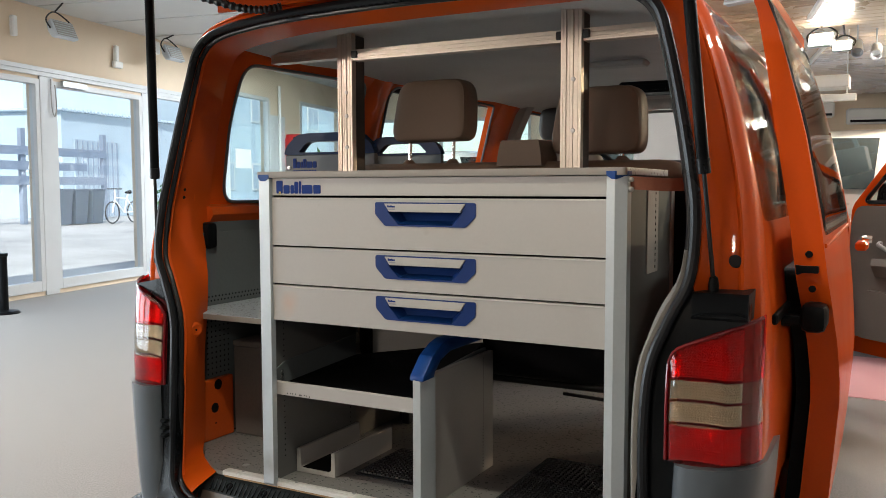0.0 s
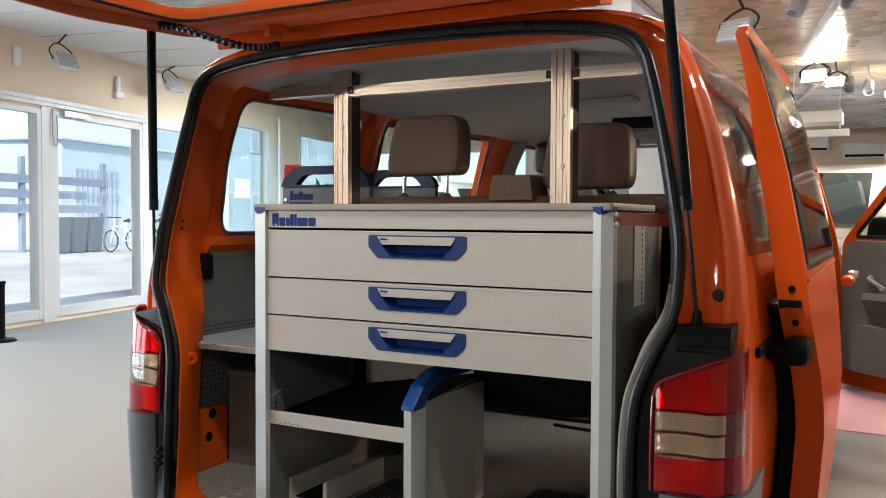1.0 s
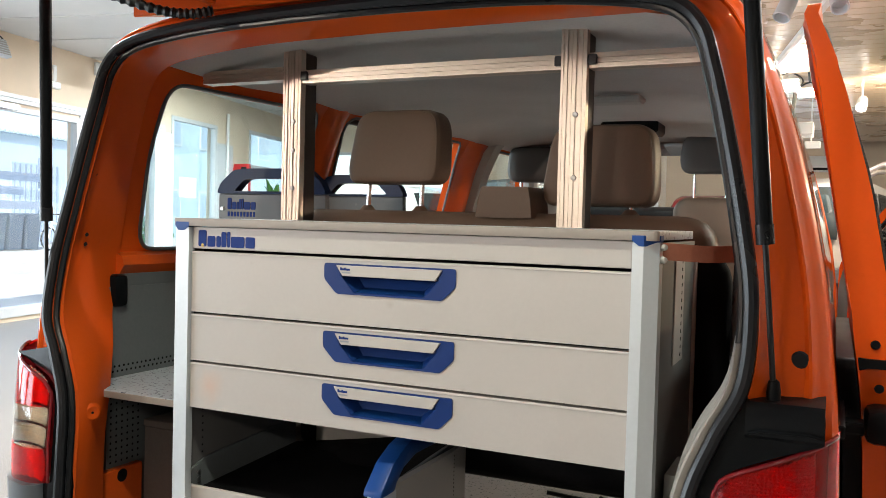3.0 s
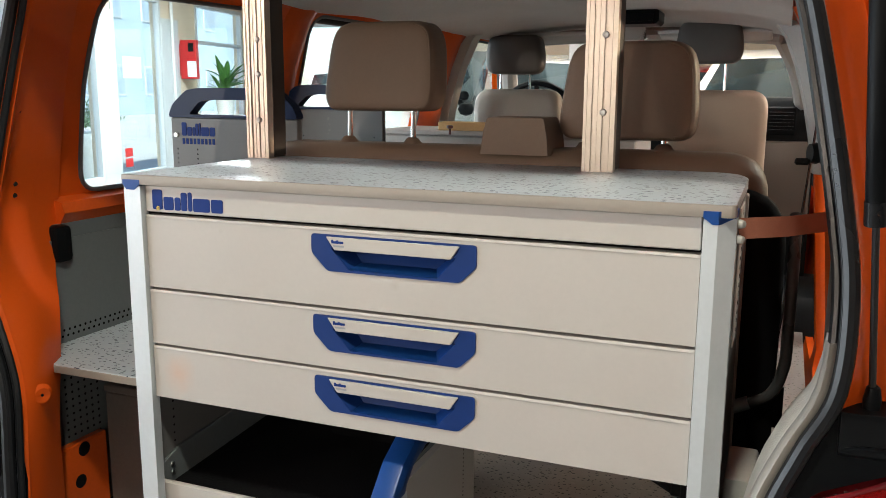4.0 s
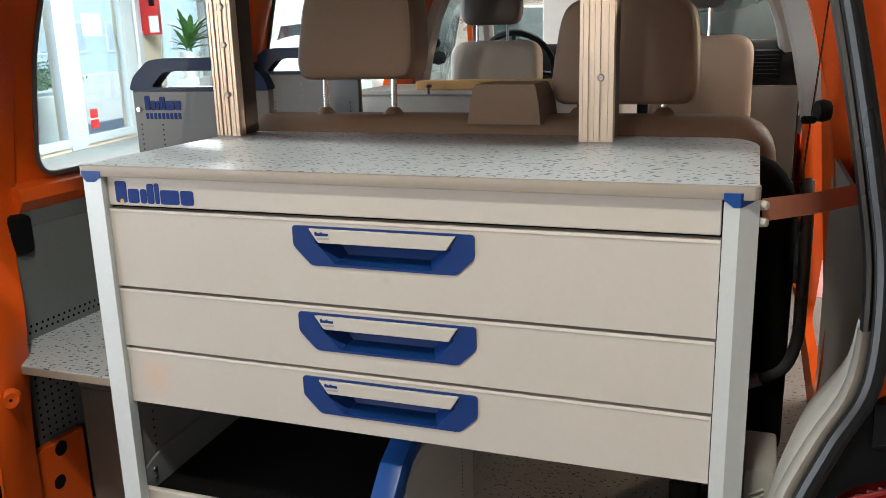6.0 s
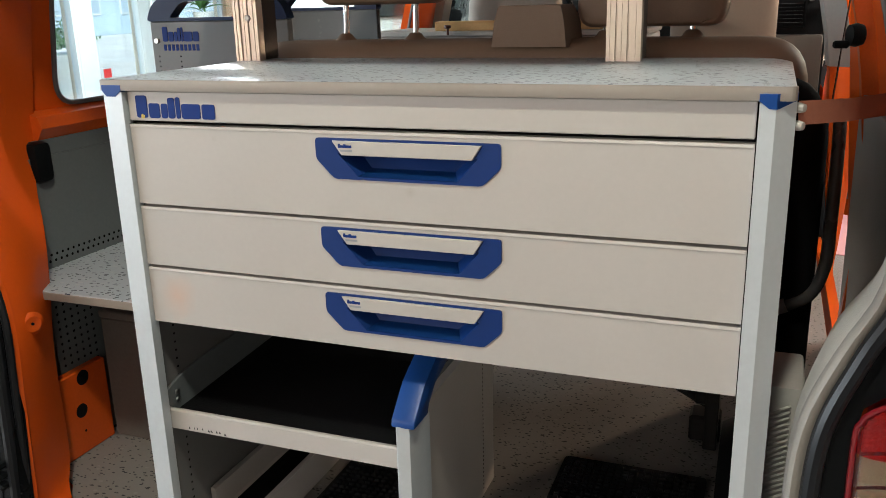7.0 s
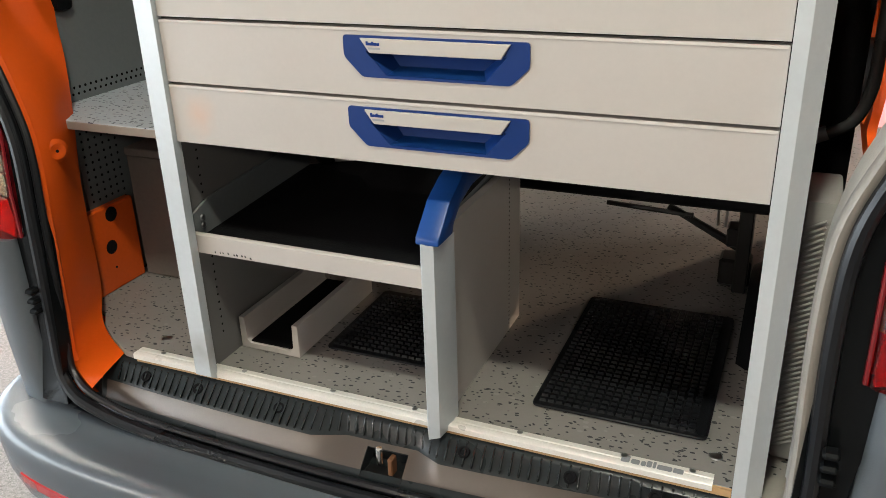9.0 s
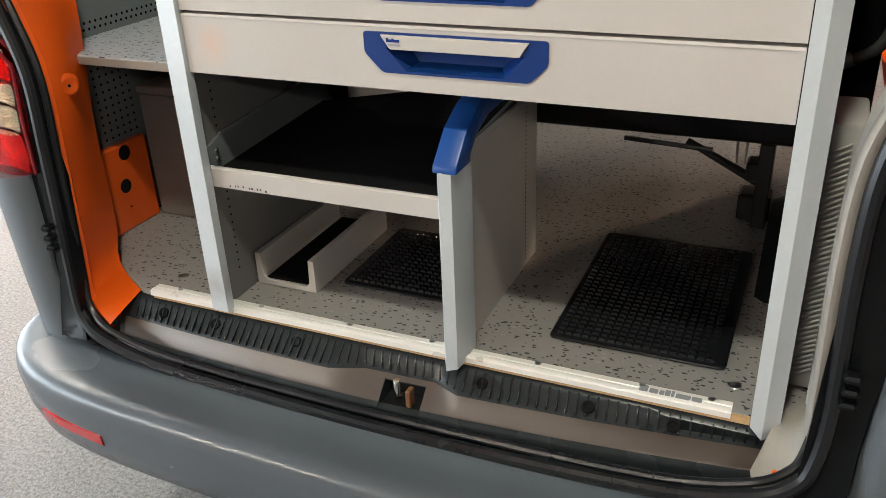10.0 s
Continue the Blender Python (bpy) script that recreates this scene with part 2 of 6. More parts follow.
BUMPER = mat("grey_bumper_plastic", (0.085, 0.101, 0.116), 0.25, vary=0.03, scale=2.5, fine=500.0, bump=0.12, bump_scale=900, spec=0.5, wear=((0.15, 0.165, 0.175), 0.27, 26.0))
BUMPER_CORNER = mat("dark_bumper_plastic", (0.085, 0.10, 0.115), 0.35, vary=0.03, bump=0.1, bump_scale=700)
TRIM = mat("light_grey_trim", (0.36, 0.36, 0.34), 0.6, vary=0.08, bump=0.15, bump_scale=600)
LINING = mat("grey_roof_lining", (0.48, 0.48, 0.465), 0.95, vary=0.1, bump=0.4, bump_scale=700, spec=0.1)
PANEL = mat("grey_sheet_metal", (0.12, 0.135, 0.14), 0.5, vary=0.12, wear=((0.2, 0.2, 0.2), 0.25, 14.0))
SIDEBOARD = mat("grey_brown_side_panel", (0.20, 0.185, 0.17), 0.7, vary=0.1, bump=0.2)
CREAM = mat("greige_enamel", (0.405, 0.382, 0.360), 0.42, vary=0.035, bump=0.03, bump_scale=400, wear=((0.35, 0.32, 0.285), 0.245, 9.0))
stain(CREAM, (.055, -.003, 1.125), .05, (.52, .30, .18), .5)
stain(CREAM, (.50, -.003, 1.335), .012, (.32, .29, .25), .5)
# The same greige enamel, darkened to hold the shade inside unit and rack.
CREAM_SHADED = mat("greige_enamel_shaded", (0.125, 0.125, 0.122), 0.45, vary=0.05, wear=((0.22, 0.21, 0.20), 0.27, 12.0))
ALU = mat("brushed_aluminium", (0.86, 0.84, 0.81), 0.34, metal=0.8, vary=0.1, fine=300)
STRIPALU = mat("pale_anodised_aluminium", (0.80, 0.78, 0.74), 0.30, metal=0.25, vary=0.12, fine=300, wear=((0.45, 0.42, 0.38), 0.3, 16.0))
ALU_PAINT = mat("silver_profile", (0.53, 0.575, 0.61), 0.36, metal=0.3, vary=0.06, wear=((0.3, 0.3, 0.3), 0.25, 11.0))
stain(ALU_PAINT, (-.02, -.005, .66), .055, (.24, .22, .19), .6)
STEEL = mat("steel_screw", (0.45, 0.45, 0.45), 0.3, metal=1.0)
CHROME = mat("chrome", (0.8, 0.8, 0.8), 0.08, metal=1.0, vary=0.02)
BLUE = mat("blue_plastic", (0.008, 0.050, 0.215), 0.36, vary=0.07, bump=0.05, spec=0.3)
DARKBLUE = mat("dark_blue_plastic", (0.006, 0.028, 0.135), 0.36, vary=0.08, bump=0.05, spec=0.25)
RACKBLUE = mat("navy_plastic", (0.006, 0.018, 0.062), 0.4, vary=0.08, bump=0.05, spec=0.2)
LOGOBLUE = mat("logo_blue", (0.006, 0.028, 0.16), 0.5, vary=0.05, spec=0.12)
LOGOGREY = mat("logo_grey", (0.25, 0.26, 0.28), 0.4, vary=0.05)
WHITE = mat("white_paint", (0.75, 0.75, 0.73), 0.5, vary=0.05)
LAMINATE = flecked("speckled_grey_laminate", (0.40, 0.445, 0.49), (0.030, 0.042, 0.075), (0.46, 0.49, 0.52), 0.36, 60.0, 0.15)
FLOORLAM = flecked("speckled_floor_board", (0.235, 0.222, 0.212), (0.014, 0.016, 0.020), (0.275, 0.262, 0.25), 0.45, 62.0, 0.21)
EDGE = mat("taupe_edge_band", (0.25, 0.22, 0.195), 0.45, vary=0.06)
PLY = mat("plywood_edge", (0.40, 0.25, 0.12), 0.7, vary=0.3, fine=90)
WOOD = mat("beech_board", (0.55, 0.33, 0.13), 0.5, vary=0.15)
BROWNPLY = mat("grey_brown_ply", (0.17, 0.15, 0.135), 0.65, vary=0.15, scale=6)
LEATHER = mat("taupe_leatherette", (0.145, 0.097, 0.069), 0.5, vary=0.06, bump=0.22, bump_scale=520, spec=0.22)
SEATGREY = mat("grey_leatherette", (0.30, 0.285, 0.26), 0.5, vary=0.05, bump=0.2, bump_scale=520)
BLACK = mat("black_felt", (0.006, 0.006, 0.007), 0.9, vary=0.2, bump=0.3, spec=0.1)
BLACKSTEEL = mat("black_steel", (0.02, 0.02, 0.021), 0.35, metal=0.4, vary=0.2)
GLASS = glass("window_glass", (0.92, 0.98, 0.975), clear=0.99)
GLASS_CLEAR = glass("clear_glass", (0.96, 0.99, 1.0), clear=0.99)
REDLENS = mat("red_lens", (0.42, 0.006, 0.010), 0.12, vary=0.05, coat=0.6)
CLEARLENS = mat("clear_lens", (0.46, 0.40, 0.36), 0.15, metal=0.6, vary=0.2, coat=0.8)
DARKLENS = mat("dark_red_lens", (0.16, 0.008, 0.012), 0.12, vary=0.05, coat=0.6)
STRAP = mat("faded_orange_webbing", (0.30, 0.105, 0.062), 0.8, vary=0.15, bump=0.6, bump_scale=900)
CARPET = carpet("grey_carpet", (0.232, 0.224, 0.214))

# ---- the van ----
van = thing("van", (VC, 2.0, 0.0), "orange delivery van with its tailgate and side doors open", "van")

# Half widths and heights of the rear opening: seal, inner edge of the jamb, outer body corner.
SEAL = [(.642, .528), (.685, .55), (.705, .585), (.716, .68), (.712, .9), (.721, 1.05), (.760, 1.16), (.80, 1.25), (.806, 1.38), (.789, 1.5), (.759, 1.65), (.728, 1.78), (.700, 1.86), (.64, 1.907), (.50, 1.932), (.30, 1.946), (0, 1.952)]
JAMB = [(.605, .590), (.665, .597), (.73, .612), (.762, .68), (.764, .9), (.772, 1.05), (.79, 1.16), (.84, 1.25), (.87, 1.38), (.85, 1.5), (.82, 1.65), (.785, 1.78), (.75, 1.85), (.67, 1.888), (.50, 1.905), (.30, 1.915), (0, 1.92)]
JAMB_Y = [.014, .045, .09, .135, .140, .165, .19, .235, .285, .285, .285, .285, .28, .25, .22, .205, .205]
OUTER = [(.92, .528), (.93, .55), (.93, .585), (.94, .68), (.95, .9), (.95, 1.05), (.945, 1.16), (.935, 1.25), (.92, 1.38), (.90, 1.5), (.865, 1.65), (.825, 1.78), (.79, 1.86), (.735, 1.93), (.58, 1.975), (.32, 1.99), (0, 1.995)]
SIDE_Z = [.25, .45, .6, .9, 1.05, 1.16, 1.25, 1.38, 1.5, 1.65, 1.78, 1.86, 1.93]
SIDE_H = [.87, .91, .93, .95, .95, .945, .935, .92, .90, .865, .825, .79, .735]


def seal_y(z):
    return lerp([.5, .528, .56, .68, .9, 1.15, 1.25, 1.38, 1.5, 1.65, 1.8, 1.95], [-.09, -.078, -.06, -.042, -.035, -.014, -.002, .022, .040, .058, .074, .080], z)


def half(z):
    return lerp(SIDE_Z, SIDE_H, z)


def dense(pts, per=4):
    return [(p.x, p.y) for p in smooth_path([(a, b, 0) for a, b in pts], per)]


SEAL_D, JAMB_D, OUTER_D = dense(SEAL), dense(JAMB), dense(OUTER)
JAMB_YD = [p[1] for p in dense(list(enumerate(JAMB_Y)))]


def half_rows(swell):
    """Cross-sections of one half of the rear frame, from the foot up to the header; swell: how far the jamb bulges inwards."""
    rows = []
    for (s, j, o, jy) in zip(SEAL_D, JAMB_D, OUTER_D, JAMB_YD):
        j = j if swell else Vector((max(j[0], .667), j[1]))
        ys = seal_y(s[1])
        top = min(1.0, max(0.0, (s[1] - 1.86) / 0.06))
        bulge = swell * (1 - top) * lerp([.6, .75, 1.02, 1.2, 1.4], [.006, .024, .040, .026, .008], s[1])
        w = lambda k, dy: (s[0] + (o[0] - s[0]) * k, ys + dy, s[1] + (o[1] - s[1]) * k)
        flat = min(1 - .55 * top, (.185 - ys) / .125)
        rows.append([(o[0], .19, o[1]), w(1.0, .125 * flat), w(.985, .112 * flat), w(.95, .098 * flat), w(.86, .084 * flat), w(.82, .078 * flat), w(.76, .060 * flat), w(.72, .058 * flat), w(.67, .064 * flat), w(.42, .056 * flat), w(.34, .050 * flat), w(.24, .036 * flat),
                     w(.10, .008), (s[0], ys + .012, s[1]), (s[0] - .012 * (1 - top), ys + .03, s[1] - .01 * top),
                     ((s[0] * 2 + j[0]) / 3 - bulge * .8, (ys * 2 + jy) / 3 - .02, (s[1] * 2 + j[1]) / 3), ((s[0] + j[0]) / 2 - bulge, (ys + jy) / 2 - .026, (s[1] + j[1]) / 2), ((s[0] + j[0] * 3) / 4 - bulge * .7, (ys + jy * 3) / 4 - .02, (s[1] + j[1] * 3) / 4), (j[0], jy, j[1]), (j[0] + .035 * (1 - top), jy + .02, j[1] + .03 * top)])
    return rows


left = [[(VC - p[0], p[1], p[2]) for p in r] for r in half_rows(1.0)]
right = [[(VC + p[0], p[1], p[2]) for p in r] for r in half_rows(0.0)[::-1]][1:]
bm = loft(B(), left + right, closed=False)
part("rear_frame", bm, ORANGE, van, "orange painted body frame round the open tailgate", 24)

# Pressed dimple, jamb bolts and small holes on the left pillar.
turn = Vector((.95, -.30, 0)).to_track_quat("Z", "Y")
m = Matrix.Translation((VC - .7005, .042, 1.013)) @ turn.to_matrix().to_4x4()
part("pressed_dimple", lathe(B(), [(.003, -.0005), (.007, .0002), (.012, .0022), (.016, .0026), (.024, -.004)], 22, m), ORANGE, van)
part("dimple_hole", lathe(B(), [(.0005, .0012), (.003, .0012), (.0035, -.002)], 10, m), PLASTIC, van)
for z, dy in ((1.42, .05), (1.445, .05), (1.60, .06), (1.72, .07)):
    h = lerp([p[1] for p in SEAL], [p[0] for p in SEAL], z) * .5 + lerp([p[1] for p in JAMB], [p[0] for p in JAMB], z) * .5
    part("jamb_hole", lathe(B(), [(.001, .001), (.005, .001), (.005, -.006)], 10, Matrix.LocRotScale((VC - h + .009, .125, z), Euler((0, radians(70), radians(-20))), None)), PLASTIC, van)

# Rubber seal round the opening: main bulb and inner lip.
loop = [(s[0], seal_y(s[1]), s[1]) for s in SEAL]
bottom = [(.56, -.078, .502), (.45, -.078, .488), (.25, -.082, .482), (0, -.085, .480)]
halfloop = bottom[::-1] + loop
full = [(VC - x, y, z) for x, y, z in halfloop] + [(VC + x, y, z) for x, y, z in halfloop[::-1]][1:-1]
full = smooth_path(full, 6, True)
mid = sum(full, Vector()) / len(full)
bm = tube(B(), [p + Vector((0, -.008, 0)) for p in full], .0125, 10, True)
inner = [p + (mid - p).normalized() * .0165 + Vector((0, .006, 0)) for p in full]
tube(bm, inner, .0075, 8, True)
tube(bm, [p + (mid - p).normalized() * .008 + Vector((0, -.012, 0)) for p in full], .0035, 6, True)
part("door_seal", bm, RUBBER, van, "black rubber seal round the rear opening")

# Lower trim of the right jamb: a pale moulded strip on a darker lining.
PILLARTRIM = mat("light_grey_pillar_trim", (0.30, 0.295, 0.28), 0.5, vary=0.08, bump=0.2, bump_scale=600)
JAMBTRIM = mat("beige_grey_trim", (0.235, 0.22, 0.20), 0.45, vary=0.08, bump=0.15, bump_scale=600)
strip, lining, foot = [], [], []
for s, j, jy in zip(SEAL_D, JAMB_D, JAMB_YD):
    if s[1] > 1.335:
        break
    ys = seal_y(s[1])
    k = max(0.0, min(1.0, (1.335 - s[1]) / .2))
    low = max(0.0, min(1.0, (s[1] - .54) / .12))
    a = Vector((s[0] - .012, ys + .022, s[1]))
    b = Vector((max(j[0] - .012, .655), jy - .004, j[1] + .004))
    put_v = lambda *qs: [tuple(Vector((VC, 0, 0)) + q) for q in qs]
    w = .002 + .007 * k
    e = .03 * (1 - low)
    if s[1] > .53:
        strip.append(put_v(Vector((s[0] - .004 + e, ys + .006, s[1])), Vector((s[0] - .018 + e, ys - .006, s[1])), Vector((s[0] - .020 - w * .4 + e, ys - .0075, s[1])), Vector((s[0] - .020 - w + e, ys - .002, s[1])), Vector((s[0] - .022 - w + e, ys + .012, s[1])), Vector((s[0] - .012 - w * .5 + e, ys + .03, s[1]))))
    wide = .25 + .75 * k
    row = put_v(a + Vector((.012, -.020, 0)), a + Vector((.0, -.018, .002)), a.lerp(b, .3 * wide) + Vector((-.016 - .018 * k * low, -.030, .010)), a.lerp(b, .7 * wide) + Vector((-.016 - .018 * k * low, -.036, .010)), a.lerp(b, wide) + Vector((-.012, -.008, .006)), a.lerp(b, wide) + Vector((.04, .03, 0)))
    if s[1] > .64:
        lining.append(row)
    if s[1] < .68:
        foot.append([(x + .002, y, z - .002) for x, y, z in row])
part("jamb_trim", loft(B(), strip, closed=False), JAMBTRIM, van, "beige-grey moulded strip on the jamb", 60)
part("jamb_foot", loft(B(), foot, closed=False), JAMBTRIM, van, "beige-grey plastic foot of the jamb", 60)
part("jamb_lining", loft(B(), lining, closed=False), PILLARTRIM, van, "light grey plastic lining of the jamb", 60)
# Ribbed kick panel beside the right post of the drawer unit.
bm = box(B(), 1.018, 1.066, .105, .245, .605, 1.05, .006, None, 2)
kick_panel = part("kick_panel", bm, PILLARTRIM, van, "light grey ribbed kick panel")
for k in range(42):
    part("panel_rib", tube(B(), [(1.021, .1045, .628 + k * .0092), (1.048, .1045, .644 + k * .0092)], .0026, 6), PILLARTRIM, kick_panel)

# ---- body sides with their windows ----
WIN_REAR = [(.365, 1.40), (1.07, 1.40), (1.08, 1.5), (1.09, 1.875), (.35, 1.865), (.345, 1.67)]
WIN_MID = [(1.30, 1.40), (2.36, 1.40), (2.33, 1.885), (1.27, 1.885)]
WIN_FRONT = [(2.76, 1.32), (3.60, 1.28), (3.66, 1.36), (3.28, 1.82), (3.16, 1.885), (2.74, 1.885)]


def side_map(sign):
    return lambda y, z, d: Vector((VC + sign * (half(z) - d), y, z))


arch = [(.62 + .36 * math.cos(a), .32 + .36 * math.sin(a)) for a in np.linspace(math.pi, 0, 12)]
outline = [*[(p[0], max(.3, p[1])) for p in arch], (3.3, .3), (4.35, .35), (4.35, 1.12), (3.72, 1.30), (3.25, 1.86), (3.18, 1.93), (.19, 1.93), (.19, 1.78), (.19, .9), (.19, .36)]
for sign, name in ((-1, "left_side"), (1, "right_side")):
    holes = [rounded(WIN_REAR, .06)]
    if sign < 0:
        holes += [rounded(WIN_MID, .06), rounded(WIN_FRONT, .05)]
    else:
        holes += [rounded([(1.50, .50), (2.56, .50), (2.56, 1.86), (1.50, 1.86)], .08), rounded([(2.70, .48), (3.6, .42), (3.72, .9), (3.68, 1.27), (3.22, 1.86), (2.74, 1.86)], .08)]
    bm = sheet(B(), outline, holes, side_map(sign), .035, .09)
    part(name, bm, ORANGE, van, "orange painted side panel with windows", 40)
    for w in (WIN_REAR, WIN_MID, WIN_FRONT)[: 3 if sign < 0 else 1]:
        part("window_rubber", tube(B(), [side_map(sign)(y, z, .036) for y, z in rounded(w, .06)], .006, 8, True), PANEL, van)
    for w in (WIN_REAR, WIN_MID, WIN_FRONT)[: 3 if sign < 0 else 1]:
        lap = [(y + (-.03 if y > 1.2 else -.19) * (y < .6 or 1.2 < y < 1.4) + .03 * (.6 < y < 1.2), z + (-.03 if z < 1.45 else .012 if z > 1.8 else 0)) for y, z in w]
        bm = sheet(B(), rounded(lap, .05), [], lambda y, z, d: side_map(sign)(y, z, d - .007), .004, .12)
        pane = part("side_window", bm, GLASS, van, "flush side window glass")
        pane.visible_shadow = False

# Sheet-metal ribs: the window belt and pillars inside on the left.
bm = B()
rings = []
for y in np.linspace(.27, 2.5, 20):
    rings.append([(VC - half(1.37) + .035, y, 1.395), (VC - half(1.37) + .075, y, 1.385), (VC - half(1.37) + .085, y, 1.36), (VC - half(1.3) + .06, y, 1.31), (VC - half(1.3) + .03, y, 1.30)])
loft(bm, rings, True, True)
part("window_belt", bm, ORANGE_IN, van, "orange inner rail under the windows")
for y0, y1, name in ((1.11, 1.25, "c_pillar"), (2.39, 2.60, "b_pillar")):
    for sign in (-1, 1):
        if sign > 0 and name == "c_pillar":
            continue
        rings = []
        for z in (1.33, 1.45, 1.6, 1.75, 1.86, 1.92):
            x = VC + sign * half(z)
            deep = .075 if sign < 0 else .115
            rings.append([(x - sign * .03, y0 - .01, z), (x - sign * (deep - .01), y0 + .03, z), (x - sign * deep, (y0 + y1) / 2, z), (x - sign * (deep - .01), y1 - .03, z), (x - sign * .03, y1 + .01, z)])
        part(name, loft(B(), rings, True, True), ORANGE_IN if sign < 0 else TRIM, van)

bm = loft(B(), [[(VC - half(z) + .03, 2.575, z), (VC - half(z) + .095, 2.60, z), (VC - half(z) + .10, 2.68, z), (VC - half(z) + .03, 2.735, z)] for z in (1.0, 1.33, 1.45, 1.6, 1.75, 1.88, 1.93)])
part("pillar_trim", bm, TRIM, van, "light grey pillar trim")
for sign in (-1, 1):
    for y in (.62, 3.62):
        rings = [[(VC + sign * x, y + r * math.cos(a), .32 + r * math.sin(a)) for a in np.linspace(-.1, math.pi + .1, 16)] for x, r in ((.925, .368), (.60, .372), (.58, .36), (.575, .01))]
        part("arch_liner", loft(B(), rings, closed=False), PLASTIC, van, "black plastic wheel arch liner", 40)
# Roof skin and lining.
ROOF = [(.738, 1.925), (.62, 1.968), (.45, 1.985), (.25, 1.995), (0, 2.0)]
cross = [(VC - h, z) for h, z in ROOF] + [(VC + h, z) for h, z in ROOF[::-1]][1:]
rings = []
for y in (.16, 1.0, 2.0, 3.0, 3.25):
    drop = .02 if y > 3.1 else 0
    rings.append([(x, y, z - drop) for x, z in cross] + [(x, y, z - .02 - drop) for x, z in cross[::-1]])
part("roof", loft(B(), rings), ORANGE, van, "orange roof skin")
part("roof_lip", prism(B(), [(.052, 1.965), (.052, 2.006), (.075, 2.012), (.16, 2.004), (.16, 1.99)], "x", VC - .60, VC + .60, .004), ORANGE, van, "orange roof lip at the tailgate hinge")
rings = []
for y in np.linspace(.235, 3.12, 24):
    rib = .006 * math.sin(y * 9) if y < 2.6 else 0
    rings.append([(VC + h, y, 1.955 - .035 * abs(h / .58) ** 3 + rib) for h in np.linspace(-.70, .70, 25)])
bm = loft(B(), rings, closed=False)
part("roof_lining", bm, LINING, van, "grey felt roof lining")
bm = box(B(), VC + .05, VC + .33, 1.35, 1.43, 1.915, 1.94, .008)
part("interior_light", bm, TRIM, van)
bm = box(B(), .33, .58, 2.22, 2.40, 1.905, 1.965, .012)
box(bm, .35, .56, 2.212, 2.222, 1.915, 1.945, .004)
part("overhead_console", bm, PLASTIC, van)

part("blind_roller", tube(B(), [(-.425, 1.30, 1.885), (-.425, 1.31, 1.885), (-.425, 2.33, 1.90), (-.425, 2.34, 1.90)], [.012, .02, .02, .012], 12), PLASTIC, van, "black roller blind over the side window")
for x0, x1 in ((VC - .60, VC - .10), (VC + .13, VC + .62)):
    part("sun_visor", box(B(), x0, x1, 2.86, 3.04, 1.905, 1.925, .009, Matrix.Translation((0, 2.86, 1.92)) @ Euler((radians(-9), 0, 0)).to_matrix().to_4x4() @ Matrix.Translation((0, -2.86, -1.92)), 2), LINING, van)
# Windscreen frame, dashboard and front.
rings = []
for sign in (-1, 1):
    bm = tube(B(), smooth_path([(VC + sign * .66, 3.12, 1.90), (VC + sign * .76, 3.45, 1.68), (VC + sign * .83, 3.95, 1.22)], 5), .045, 10)
    part("a_pillar", bm, TRIM, van)
bm = tube(B(), smooth_path([(VC - .66, 3.10, 1.90), (VC - .3, 3.2, 1.925), (VC + .3, 3.2, 1.925), (VC + .66, 3.10, 1.90)], 5), .04, 10)
part("windscreen_header", bm, TRIM, van)
bm = loft(B(), [[(VC - .66, 3.16, 1.92), (VC, 3.24, 1.94), (VC + .66, 3.16, 1.92)], [(VC - .84, 4.02, 1.2), (VC, 4.12, 1.2), (VC + .84, 4.02, 1.2)]], closed=False)
ob = part("windscreen", bm, GLASS_CLEAR, van)
ob.visible_shadow = False
prof = [(3.58, .65), (3.52, 1.15), (3.50, 1.40), (3.53, 1.585), (3.60, 1.625), (3.84, 1.60), (4.1, 1.2), (4.3, 1.1), (4.3, .65)]
part("dashboard", prism(B(), prof, "x", VC - .85, VC + .85, .02), PLASTIC, van, "black dashboard")
part("glove_box", box(B(), VC + .22, VC + .84, 3.488, 3.53, .92, 1.40, .015, None, 2), mat("taupe_dash_trim", (0.085, 0.07, 0.058), 0.5, vary=0.06, bump=0.2), van, "taupe glove box")
bm = B()
for k in range(6):
    box(bm, VC + .62, VC + .74, 3.485, 3.495, 1.45 + k * .018, 1.458 + k * .018, .002)
box(bm, VC + .605, VC + .755, 3.493, 3.51, 1.43, 1.575, .01)
part("air_vent", bm, PLASTIC, van)
bm = B()
m = Matrix.LocRotScale((VC - .55, 3.34, 1.52), Euler((radians(-62), 0, 0)), None)
tube(bm, [m @ Vector((.19 * math.cos(a), .19 * math.sin(a), 0)) for a in np.linspace(0, 2 * math.pi, 28, endpoint=False)], .016, 8, True)
for a in (.3, math.pi - .3, -math.pi / 2):
    tube(bm, [m @ Vector((.05 * math.cos(a), .05 * math.sin(a), -.03)), m @ Vector((.185 * math.cos(a), .185 * math.sin(a), 0))], .014, 6)
lathe(bm, [(.02, -.06), (.07, -.04), (.06, 0), (.01, .005)], 16, m)
part("steering_wheel", bm, PLASTIC, van)
bm = prism(B(), rounded([(-.09, -.03), (.09, -.03), (.085, .03), (-.085, .03)], .015), "y", -.015, .015, 0, Matrix.Translation((.335, 2.95, 1.915)))
tube(bm, [(.335, 2.96, 1.935), (.335, 3.05, 1.95)], .01, 6)
part("rear_view_mirror", bm, CHROME, van)
bonnet = [(4.02, 1.16), (4.35, 1.08), (4.6, .92), (4.68, .7), (4.68, .35), (4.3, .3), (4.3, .9)]
part("bonnet", prism(B(), bonnet, "x", VC - .9, VC + .9, .05), ORANGE, van)

